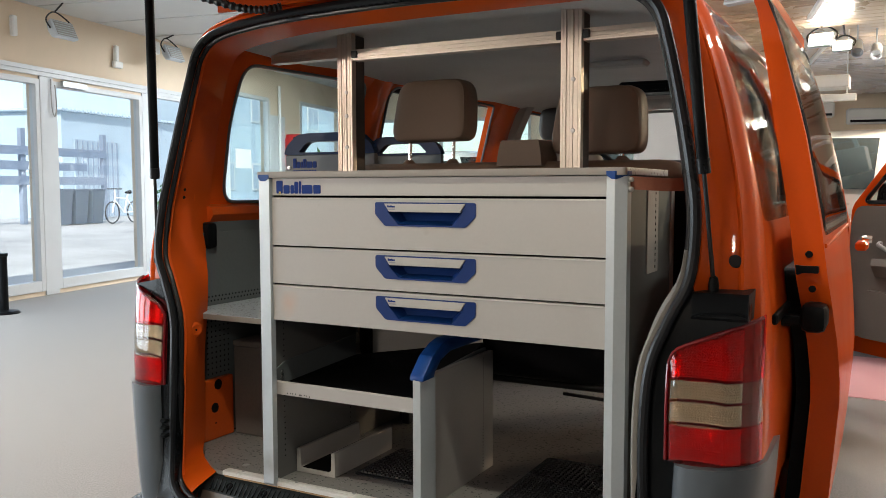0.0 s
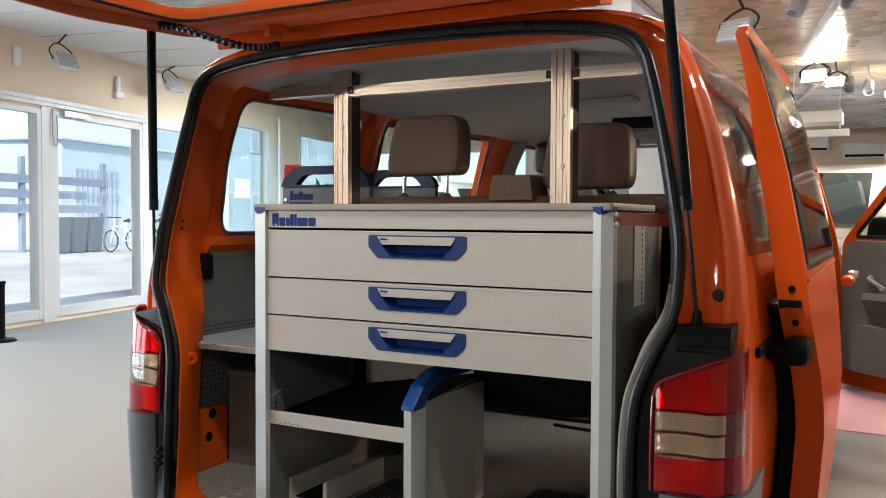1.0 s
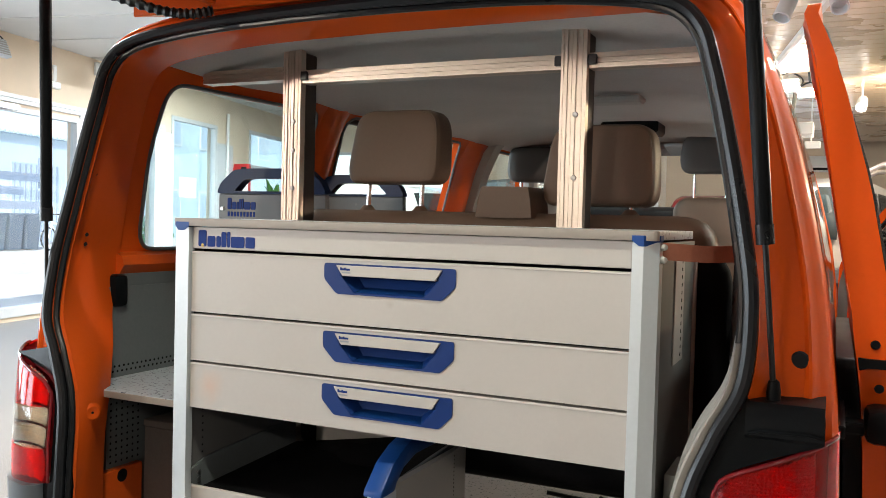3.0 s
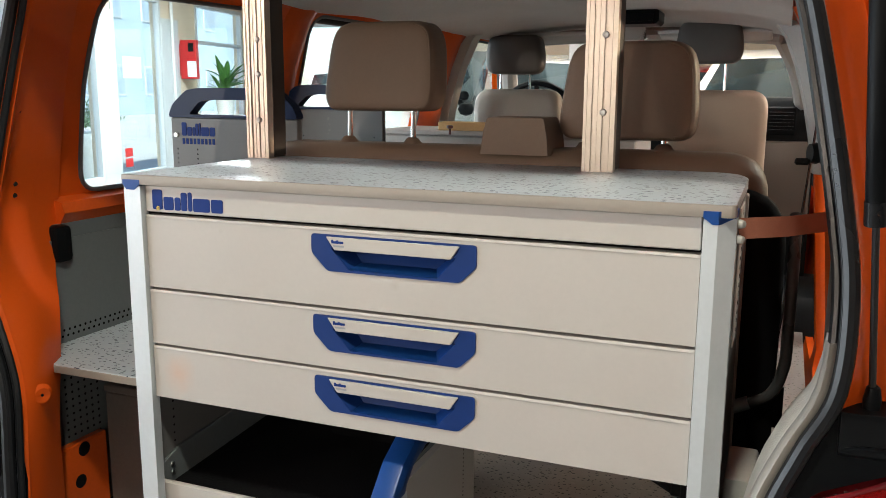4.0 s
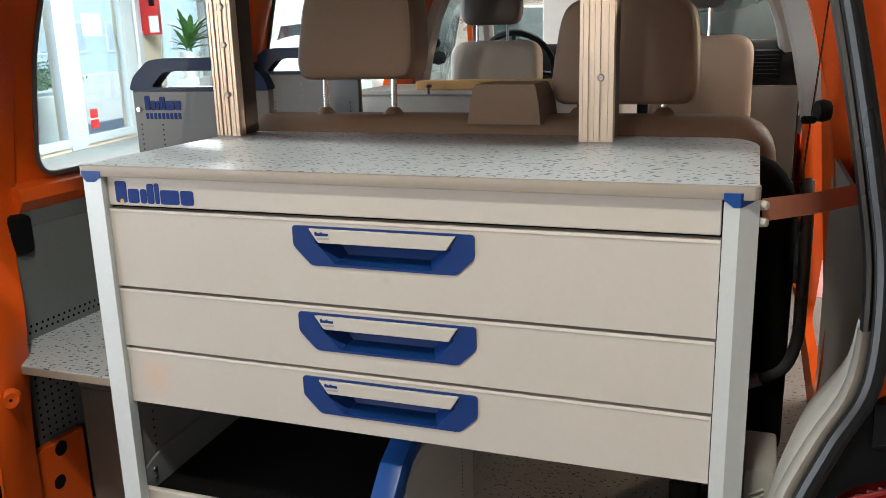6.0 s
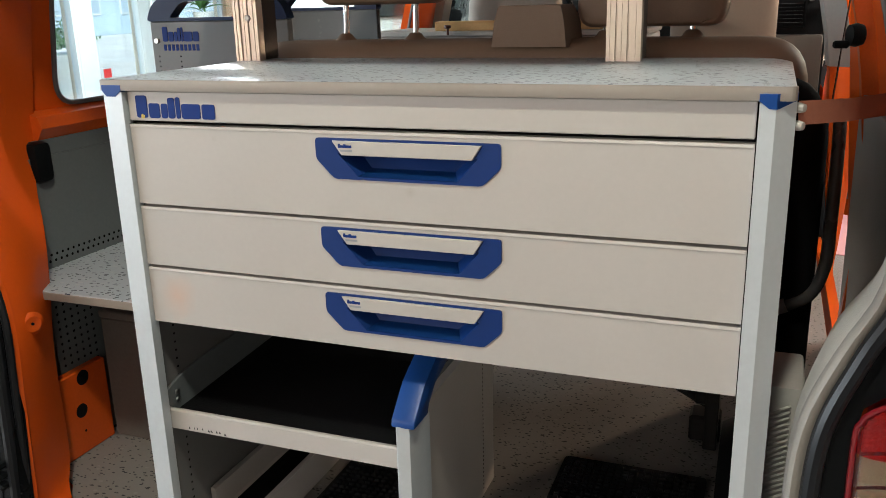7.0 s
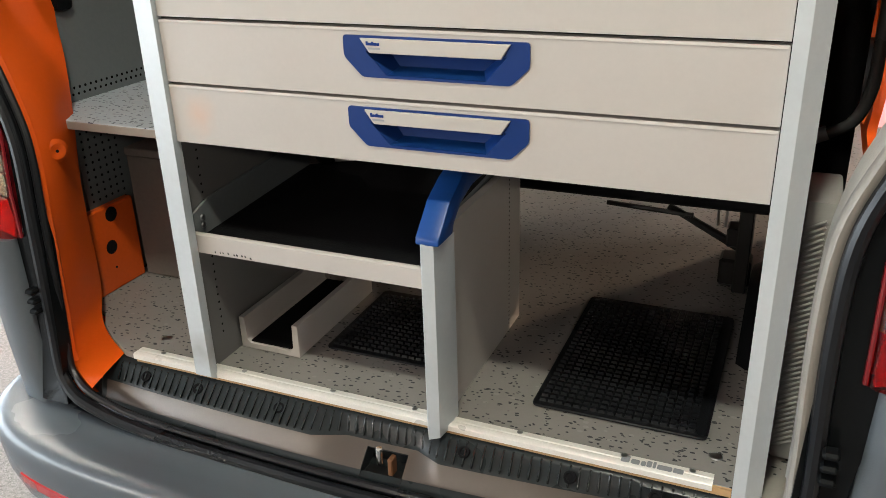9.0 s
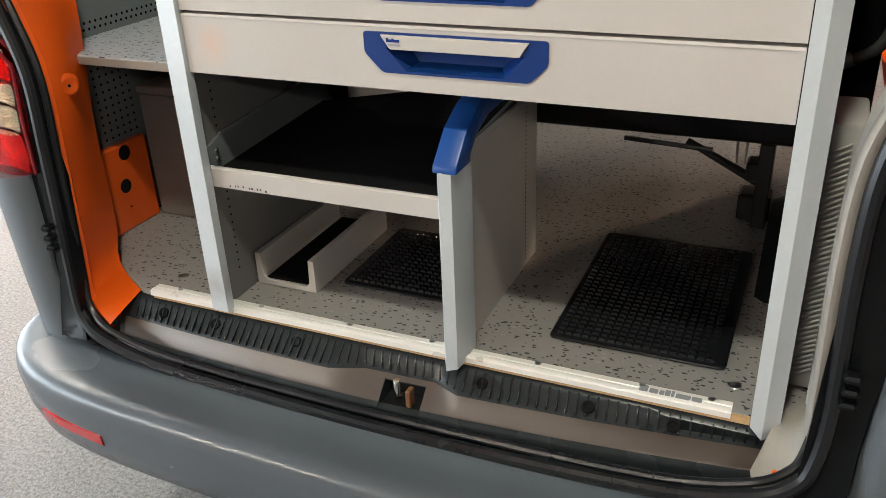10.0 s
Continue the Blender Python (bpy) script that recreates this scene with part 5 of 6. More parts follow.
def end_panel(y, x0, x1, z1, name):
    p = new(name)
    p.parent, p.matrix_parent_inverse = side_rack, world_of(side_rack).inverted()
    tagged(p, "greige end panel with a dark blue arched cap")
    part("sheet", box(B(), x0, x1, y, y + .022, FLOOR + .003, z1, .003), CREAM_SHADED, p)
    w = x1 - x0
    cap = [(x0 - .004, z1), (x0 + .012, z1 + .035), (x0 + .06, z1 + .073), (x0 + .10, z1 + .078), (x1 - .10, z1 + .078), (x1 - .06, z1 + .073), (x1 - .012, z1 + .035), (x1 + .004, z1)]
    hole = [(x0 + .065, z1 + .008), (x0 + .10, z1 + .042), (x0 + .12, z1 + .047), (x1 - .12, z1 + .047), (x1 - .10, z1 + .042), (x1 - .065, z1 + .008)]
    bm = sheet(B(), rounded(cap, .012, 3), [rounded(hole, .01, 3)], lambda u, v, d: Vector((u, y - .006 + d, v)), .034)
    part("cap", bm, RACKBLUE, p, "navy blue arched cap")
    bm = B()
    for x in (x0 + .02, x0 + .085, x1 - .03):
        for k in range(12):
            lathe(bm, [(.0005, 0), (.0022, 0), (.0025, .0005)], 6, Matrix.LocRotScale((x, y - .0003, z1 - .085 - k * .0125), Euler((radians(90), 0, 0)), None))
    tagged(part("perforation", bm, BLACK, p), kind="stuff")
    return p


pn = end_panel(.665, -.483, -.085, 1.572, "end_panel")
logo_bars(-.447, 1.523, .108, .036, .665, LOGOBLUE, pn)
bm = B()
for k in range(9):
    box(bm, -.447 + k * .0122, -.447 + k * .0122 + .0088, .664, .6655, 1.501, 1.516, .0008)
part("small_word_mark", bm, LOGOBLUE, pn)
part("panel_plug", lathe(B(), [(.001, .004), (.006, .004), (.007, 0)], 14, Matrix.LocRotScale((-.466, .6645, 1.525), Euler((radians(90), 0, 0)), None)), ALU, pn)
end_panel(1.19, -.47, -.10, 1.585, "end_panel")
# Rack shelves in the greige that has shade in its colour.
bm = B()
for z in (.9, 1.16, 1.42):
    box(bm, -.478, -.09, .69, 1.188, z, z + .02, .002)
part("shelf", bm, CREAM_SHADED, side_rack)
bm = box(B(), -.095, -.085, .69, 1.188, 1.42, 1.47, .002)
part("shelf_front", bm, CREAM, side_rack)

# speckled shelf board on its perforated bracket, wheel box below
rear_shelf = thing("rear_shelf", (-.3, .35, 1.03), "speckled grey laminate shelf fixed to the side wall", "shelf")
part("board", prism(B(), rounded([(-.495, .205), (-.42, .118), (-.05, .118), (-.05, .64), (-.495, .64)], [.005, .04, .01, .01, .01], 4), "z", 1.034, 1.052, .003), LAMINATE, rear_shelf)
part("edge_band", prism(B(), rounded([(-.4968, .2035), (-.4207, .1162), (-.0482, .1162), (-.0482, .6418), (-.4968, .6418)], [.005, .04, .01, .01, .01], 4), "z", 1.0335, 1.0502, .003), EDGE, rear_shelf, "taupe edge band")
bm = sheet(B(), [(.225, .80), (.64, .80), (.64, 1.30), (.225, 1.30)], [], lambda y, z, d: Vector((-.49 + d, y, z)), .003)
part("back_sheet", bm, PANEL, rear_shelf)
bm = B()
for r, z in ((0, 1.068), (1, 1.082)):
    for k in range(24):
        lathe(bm, [(.0005, 0), (.003, 0), (.0035, .0006)], 8, Matrix.LocRotScale((-.4868, .245 + k * .0165 + r * .006, z), Euler((0, radians(90), 0)), None))
for i in range(6):
    for k in range(12):
        lathe(bm, [(.0005, 0), (.003, 0), (.0035, .0006)], 6, Matrix.LocRotScale((-.4868, .24 + i * .02, .80 + k * .018), Euler((0, radians(90), 0)), None))
tagged(part("perforation", bm, BLACK, rear_shelf), kind="stuff")
bm = prism(B(), [(.150, FLOOR + .001), (.334, FLOOR + .001), (.334, .806), (.150, .806)], "x", -.484, -.460, .004)
part("wheel_house", bm, ORANGE_IN, van, "orange inner wheel house")
bm = B()
for y, z, r in ((.258, .785, .018), (.241, .708, .017), (.244, .655, .003)):
    part("wheel_house_hole", lathe(B(), [(.0005, .001), (r, .001), (r, -.004)], 16, Matrix.LocRotScale((-.4602, y, z), Euler((0, radians(90), 0)), None)), BLACK, van)
wheel_box = thing("wheel_box", (-.25, .64, FLOOR), "grey-brown plywood box over the wheel arch", "box")
for x0, x1, dy in ((-.458, -.335, .0), (-.333, -.195, .004), (-.193, -.05, .001)):
    part("front_board", box(B(), x0, x1, .335 + dy, .353 + dy, FLOOR + .001, .905, .003), BROWNPLY, wheel_box)
part("side_board", box(B(), -.068, -.05, .358, .95, FLOOR + .001, .905, .003), BROWNPLY, wheel_box)
part("top_board", box(B(), -.46, -.046, .332, .95, .9065, .925, .003), BROWNPLY, wheel_box)

TUBEGREY = mat("dark_grey_lacquer", (0.06, 0.06, 0.062), 0.25, vary=0.1)

# ---- rear bench ----
bench = thing("rear_bench", (.5, .7, FLOOR), "taupe leatherette three-seat bench seen from behind", "bench seat")


def pad(bm, x0, x1, z0, z1, y0, y1, r, lean=0.0, crown=0.01, n=7):
    """An upholstered slab with round corners, crowned faces; lean: how far the top stands forward."""
    out = rounded([(x0, z0), (x1, z0), (x1, z1), (x0, z1)], r, n)
    cx, cz = (x0 + x1) / 2, (z0 + z1) / 2
    rings = []
    for k, (t, s) in enumerate(((0, .72), (.03, .86), (.1, .95), (.25, 1.0), (.75, 1.0), (.9, .95), (.97, .86), (1, .72))):
        y = y0 + (y1 - y0) * t
        rings.append([(cx + (x - cx) * (1 - (1 - s) * min(1, .06 / max(1e-3, (x1 - x0) * .5)) * 4), y + lean * (z - z0), cz + (z - cz) * (1 - (1 - s) * min(1, .06 / max(1e-3, (z1 - z0) * .5)) * 4)) for x, z in out])
    loft(bm, rings)
    return bm


part("backrest", pad(B(), -.07, 1.045, .93, 1.528, .495, .625, [.03, .03, .09, .06]), LEATHER, bench, "taupe leatherette backrest", 50)
part("back_shell", pad(B(), -.04, 1.085, .875, 1.47, .47, .56, [.04, .05, .12, .05]), BLACK, bench, "black carpeted back shell", 50)
part("seat_cushion", pad(B(), -.06, 1.04, .93, 1.09, .62, 1.12, .05), LEATHER, bench, "taupe seat cushion", 50)
rings = []
for z, s in ((1.515, 1.0), (1.56, .93), (1.588, .84), (1.592, .78)):
    w = .155 * .5
    cx = .548
    rings.append([(cx - w * s, .485 + (1 - s) * .02, z), (cx + w * s * .9, .485 + (1 - s) * .02, z), (cx + w * (s if s > .9 else s * .92), .60, z - (0)), (cx - w * s, .60, z)])
part("belt_housing", loft(B(), rings), LEATHER, bench, "taupe plastic belt housing")
for cx, dz in ((.200, 0), (.760, -.052)):
    hr = new("headrest")
    hr.parent, hr.matrix_parent_inverse = bench, world_of(bench).inverted()
    tagged(hr, "taupe leatherette headrest with chrome rods")
    out = rounded([(-.124, 1.600), (.128, 1.600), (.143, 1.630), (.136, 1.765), (.108, 1.800), (-.092, 1.801), (-.122, 1.775), (-.139, 1.632)], [.02, .02, .035, .05, .03, .03, .05, .035], 5)
    rings = []
    for t, s in ((0, .05), (.01, .5), (.03, .8), (.06, .92), (.09, .955), (.11, .957), (.125, .972), (.2, .99), (.3, 1.0), (.75, 1.0), (.88, .97), (.96, .88), (1, .7)):
        rings.append([(cx + .005 + (u - .005) * s, .525 + .11 * t + .12 * (.089 + (z - 1.696) * s), dz + 1.696 + (z - 1.696) * s) for u, z in out])
    part("pad", loft(B(), rings), LEATHER, hr, "", 60)
    part("seam", tube(B(), smooth_path([(cx + .098, .5315, 1.606 + dz), (cx + .122, .5350, 1.622 + dz), (cx + .131, .5400, 1.66 + dz), (cx + .126, .5500, 1.75 + dz), (cx + .113, .5545, 1.781 + dz), (cx + .085, .5560, 1.7935 + dz)], 5), .0022, 6), LEATHER, hr)
    for dx in (-.082, .080):
        part("rod", tube(B(), [(cx + dx, .565, 1.50), (cx + dx, .57, 1.60)], .0065, 12), CHROME, hr, "chrome rod")
        part("rod_guide", lathe(B(), [(.008, .016), (.013, .014), (.020, .005), (.026, .001), (.026, -.01)], 18, Matrix.Translation((cx + dx, .562, 1.526))), LEATHER, bench)
bm = B()
tube(bm, smooth_path([(1.098, .50, 1.42), (1.10, .468, 1.36), (1.10, .455, 1.2), (1.097, .455, 1.13), (1.075, .455, 1.075), (1.02, .455, 1.045)], 5), .011, 12)
part("side_tube", bm, TUBEGREY, bench, "dark steel tube")
part("tube_end", tube(B(), [(1.04, .455, 1.055), (1.0, .455, 1.036)], .013, 12), STEEL, bench)
bm = B()
tube(bm, [(-.02, .75, .80), (1.02, .75, .80)], .016, 12)
tube(bm, [(-.02, .72, .825), (1.02, .72, .825)], .011, 12)
tube(bm, [(.60, .74, .77), (.80, .73, .765)], .006, 8)
part("cross_tube", bm, BLACKSTEEL, bench, "black steel cross tube")
part("brace", tube(B(), [(.74, .75, .775), (.90, .76, .69)], [.008, .011], 10), BLACKSTEEL, bench)
for x in (.0, .90):
    bm = box(B(), x, x + .03, .70, .80, .60, .80, .003)
    box(bm, x - .035, x + .035, .735, .80, FLOOR + .001, .665, .006)
    box(bm, x - .025, x + .005, .725, .78, .70, .745, .004)
    part("leg", bm, BLACKSTEEL, bench)
bm = tube(B(), smooth_path([(.83, 1.05, .62), (.83, 1.05, .70), (.85, 1.05, .70), (.85, 1.05, .62)], 3), .004, 8)
part("wire_loop", bm, STEEL, bench)
part("underside", box(B(), -.03, 1.02, .63, 1.1, .86, .925, .01), BLACK, bench)

# ---- work board behind the bench ----
PALEBOARD = mat("pale_grey_board", (0.42, 0.40, 0.375), 0.5, vary=0.12, scale=5.0, fine=90.0, bump=0.1)
board = thing("tool_box", (.1, 1.7, FLOOR), "long pale grey tool box with a beech top edge", "tool box")
part("body", box(B(), -.36, .60, 1.70, 2.05, FLOOR + .001, 1.4835, .006), PALEBOARD, board, "pale grey board front")
part("top_edge", box(B(), -.12, .50, 1.694, 1.76, 1.5025, 1.534, .003), WOOD, board, "beech strip")
part("lid", box(B(), -.365, .605, 1.69, 2.06, 1.485, 1.502, .003), PALEBOARD, board)
bm = lathe(B(), [(.004, 0), (.004, .02), (.012, .024), (.012, .032), (.004, .034)], 12, Matrix.Translation((-.06, 1.66, 1.49)))
part("knob", bm, mat("brown_knob", (.10, .03, .02), .4), board)

# ---- front seats ----
def front_seat(cx, hx, up, m):
    s = thing("front_seat", (cx, 2.9, FLOOR), "grey leatherette front seat with headrest" if m == SEATGREY else "grey leatherette front seat with headrest, warm light in its colour", "seat", "front seats")
    part("backrest", pad(B(), cx - .23, cx + .21, 1.0, 1.655, 2.80, 2.94, [.05, .05, .09, .09], .05), m, s, "", 50)
    part("cushion", pad(B(), cx - .24, cx + .24, .95, 1.1, 2.86, 3.35, .05), m, s, "", 50)
    part("base", box(B(), cx - .2, cx + .2, 2.92, 3.3, FLOOR, .95, .01), PLASTIC, s)
    hr = new("headrest")
    hr.parent, hr.matrix_parent_inverse = s, world_of(s).inverted()
    out = rounded([(-.13, 1.735), (.13, 1.735), (.15, 1.80), (.13, 1.925), (-.13, 1.925), (-.15, 1.80)], .045, 4)
    rings = [[(hx + u * q, 2.82 + .10 * t, up + 1.82 + (z - 1.83) * q) for u, z in out] for t, q in ((0, .05), (.01, .5), (.04, .82), (.1, .94), (.2, .985), (.4, 1.0), (.75, 1.0), (.92, .93), (1, .8))]
    part("pad", loft(B(), rings), DARKREST, hr, "dark grey headrest pad", 60)
    for dx in (-.075, .075):
        part("rod", tube(B(), [(hx + dx, 2.87, 1.62), (hx + dx, 2.87, 1.75 + up)], .006, 10), CHROME, hr)
    return s


DARKREST = mat("dark_leatherette", (0.085, 0.08, 0.075), 0.5, vary=0.05, bump=0.2, bump_scale=520)
front_seat(-.17, -.19, 0, SEATGREY)
# Same grey leatherette; the beige is warm lamp light put into the colour.
SEATWARM = mat("warm_lit_grey_leatherette", (0.27, 0.205, 0.155), 0.5, vary=0.05, bump=0.2, bump_scale=520, spec=0.3)
front_seat(.775, .72, .045, SEATWARM)

# ---- the showroom: turned against the van ----
U, V = Vector((-.2, .98, 0)).normalized(), Vector((.98, .2, 0)).normalized()


def room(u, v, z):
    return U * u + V * v + Vector((0, 0, z))


ROOM = Matrix(((V.x, U.x, 0, 0), (V.y, U.y, 0, 0), (0, 0, 1, 0), (0, 0, 0, 1)))
VL, VR, UB, UF, H = -7.29, 6.5, -9.0, 17.5, 3.85
WALLPAINT = mat("warm_cream_wall", (0.68, 0.56, 0.42), 0.85, vary=0.05, bump=0.15, bump_scale=300)
# Guessed paint for unseen walls, darkened to dim reflections on the van.
UNSEENPAINT = mat("unseen_wall_grey_brown", (0.32, 0.28, 0.24), 0.85, vary=0.06, bump=0.15, bump_scale=300)
CEILPAINT = mat("white_ceiling_tile", (0.56, 0.55, 0.53), 0.8, vary=0.05)
FRAMEWHITE = mat("white_window_frame", (0.56, 0.58, 0.59), 0.4, vary=0.04)


def room_box(bm, v0, v1, u0, u1, z0, z1, bev=.002):
    return box(bm, v0, v1, u0, u1, z0, z1, bev, ROOM)


bm = room_box(B(), VL - .2, VR + .2, UB - .2, UF + .2, -.1, 0, 0)
solid("floor", bm, CARPET, "grey mottled carpet floor of the showroom", "floor", "structure")
bm = room_box(B(), VL - .2, VR + .2, UB - .2, UF + .2, H, H + .15, 0)
for k in range(22):
    room_box(bm, VL + .05, VR - .05, UB + .6 + k * 1.2, UB + .61 + k * 1.2, H - .012, H + .001, 0)
solid("ceiling", bm, CEILPAINT, "white tiled ceiling", "ceiling", "structure")

# openings of the left wall, by distance along it: (start, end, sill, head)
S0 = 6.49
LEFT = [(-11.0, -8.7, .06, 2.88), (-8.4, -6.1, .06, 2.88), (-5.8, -3.5, .06, 2.88), (-3.2, -.9, .06, 2.88), (-.62, .74, .06, 2.90), (.98, 2.92, .06, 2.90), (3.12, 5.0, .06, 2.98), (5.45, 7.1, .06, 3.28), (8.5, 10.8, .3, 3.35)]
hole = [[(S0 + a, lo), (S0 + b, lo), (S0 + b, hi), (S0 + a, hi)] for a, b, lo, hi in LEFT if S0 + b < UF]
bm = sheet(B(), [(UB, 0), (UF, 0), (UF, H), (UB, H)], hole, lambda u, z, d: room(u, VL - d, z), .2)
solid("wall_left", bm, WALLPAINT, "cream wall with full-height glazing", "wall", "structure")
for n, (a, b, lo, hi) in enumerate(LEFT):
    if S0 + b >= UF:
        continue
    w = thing(f"window_{n + 1}" if n not in (4, 5) else f"door_{n - 3}", room(S0 + (a + b) / 2, VL, lo), "white framed glazed door" if n in (4, 5) else "white framed shop window", "door" if n in (4, 5) else "window", kind="structure")
    bm = B()
    t, q = .075, .02
    u0, u1 = S0 + a, S0 + b
    for c in ((u0 + .001, u0 + t, lo + .001, hi - .001), (u1 - t, u1 - .001, lo + .001, hi - .001), (u0 + t, u1 - t, lo + .001, lo + .14), (u0 + t, u1 - t, hi - t, hi - .001)):
        room_box(bm, VL - .09, VL + q, c[0], c[1], c[2], c[3], .004)
    part("window_frame", bm, FRAMEWHITE, w)
    bm = room_box(B(), VL - .045, VL - .037, u0 + t - .01, u1 - t + .01, lo + .13, hi - t + .01, 0)
    g = part("pane", bm, GLASS_CLEAR, w)
    g.visible_shadow = False
    if n < 4:
        lamp("window_daylight", "AREA", look(room((u0 + u1) / 2, VL + .06, 1.5), room((u0 + u1) / 2, 0, 1.2)), 72, (.82, .92, 1.0), size=2.1, size_y=2.6)
    if n > 7:
        part("rail", room_box(B(), VL - .07, VL + .01, u0 + t, u1 - t, 2.55, 2.62, .003), FRAMEWHITE, w)
    if n == 5:
        bm = room_box(B(), VL + .02, VL + .07, u0 + .15, u0 + .62, hi - .06, hi + .02, .004)
        part("door_closer", bm, ALU_PAINT, w, "silver door closer")
        bm = tube(B(), smooth_path([room(u0 - .05, VL + .04, 2.92), room(u0 - .06, VL + .05, 2.55), room(u0 - .0, VL + .05, 2.42), room(u0 + .03, VL + .05, 2.6), room(u0 + .02, VL + .04, 2.85)], 5), .008, 6)
        part("cable_loop", bm, TRIM, w)
bm = room_box(B(), VL - .005, VL + .03, UB, S0 + 5.2, 3.0, 3.06, .003)
solid("trim", bm, FRAMEWHITE, "white trim above the glazing", "trim", "structure")

# other walls
far_holes = [[(-7.0, .4), (-2.6, .4), (-2.6, 3.1), (-7.0, 3.1)], [(3.1, 1.2), (5.2, 1.2), (5.2, 2.5), (3.1, 2.5)]]
bm = sheet(B(), [(VL, 0), (VR, 0), (VR, H), (VL, H)], far_holes, lambda v, z, d: room(UF + d, v, z), .2)
solid("wall_far", bm, WALLPAINT, "cream end wall with windows", "wall", "structure")
for k, h in enumerate(far_holes):
    (v0, lo), (v1, hi) = h[0], h[2]
    w = thing(f"window_{k + 20}", room(UF, (v0 + v1) / 2, lo), "white framed window in the end wall", "window", kind="structure")
    bm = B()
    for c in ((v0, v0 + .07, lo, hi), (v1 - .07, v1, lo, hi), ((v0 + v1) / 2 - .04, (v0 + v1) / 2 + .04, lo + .07, hi - .07), (v0 + .07, v1 - .07, lo, lo + .07), (v0 + .07, v1 - .07, hi - .07, hi)):
        room_box(bm, c[0] + .001, c[1] - .001, UF - .02, UF + .08, c[2] + .001, c[3] - .001, .003)
    part("window_frame", bm, FRAMEWHITE, w)
    g = part("pane", room_box(B(), v0 + .06, v1 - .06, UF + .03, UF + .036, lo + .06, hi - .06, 0), GLASS_CLEAR, w)
    g.visible_shadow = False
bm = sheet(B(), [(UB, 0), (UF, 0), (UF, H), (UB, H)], [], lambda u, z, d: room(u, VR + d, z), .2)
solid("wall_right", bm, UNSEENPAINT, "unseen right wall in a guessed grey-brown", "wall", "structure")
bm = sheet(B(), [(VL, 0), (VR, 0), (VR, H), (VL, H)], [], lambda v, z, d: room(UB - d, v, z), .2)
solid("wall_back", bm, UNSEENPAINT, "unseen wall behind in a guessed grey-brown", "wall", "structure")

# pink floor panel beyond the van
PINK = mat("pink_floor_covering", (0.62, 0.33, 0.34), 0.6, vary=0.08)
bm = prism(B(), [(1.0, 4.55), (4.5, 4.3), (4.5, 5.9), (1.0, 6.1)], "z", .001, .008, .002)
solid("floor_mat", bm, PINK, "pink floor covering laid on the carpet", "floor mat")

# white cover panels on the piers between the openings
for n, (s, e) in enumerate(((-3.5, -3.2), (-.9, -.62), (.74, .98), (2.92, 3.12), (5.0, 5.45), (7.1, 7.75))):
    solid(f"trim_{n + 1}", room_box(B(), VL + .0005, VL + .026, S0 + s - .004, S0 + e + .004, .004, 2.94, .004), FRAMEWHITE, "white cover panel between the glazed openings", "trim", "structure")
solid("trim_7", room_box(B(), VL + .0005, VL + .03, S0 - 3.6, S0 + 5.2, 2.942, 2.998, .004), FRAMEWHITE, "white rail over the glazed openings", "trim", "structure")

# alarm board, papers, plant at the pier of the left wall
REDPAINT = mat("red_enamel", (0.55, 0.02, 0.02), 0.4, vary=0.06)
alarm = thing("fire_alarm_box", room(S0 + 8.1, VL, 2.2), "red fire alarm box with a white notice", "alarm box")
part("case", room_box(B(), VL + .03, VL + .36, S0 + 7.78, S0 + 7.9, 1.84, 2.58, .01), REDPAINT, alarm)
part("notice", room_box(B(), VL + .17, VL + .36, S0 + 7.77, S0 + 7.781, 1.88, 2.18, .002), WHITE, alarm)
part("call_button", room_box(B(), VL + .2, VL + .31, S0 + 7.765, S0 + 7.781, 2.36, 2.52, .006), PLASTIC, alarm)
part("stem", room_box(B(), VL, VL + .04, S0 + 7.8, S0 + 7.88, 1.9, 2.5, .003), REDPAINT, alarm)
solid("notice_paper", room_box(B(), VL - .030, VL - .028, S0 + 5.8, S0 + 6.4, 1.83, 2.20, 0), WHITE, "white paper notice stuck on the glass", "notice")
for z in (.29, .47):
    solid("sticker", room_box(B(), VL - .034, VL - .032, S0 + 5.72, S0 + 5.96, z, z + .15, 0), REDPAINT, "small red sticker low on the glass", "sticker", group="stickers")
bm = tube(B(), [room(S0 + 7.45, VL + .06, .1), room(S0 + 7.45, VL + .06, 3.55)], .03, 8)
solid("pipe", bm, WHITE, "white painted pipe on the wall pier", "pipe")


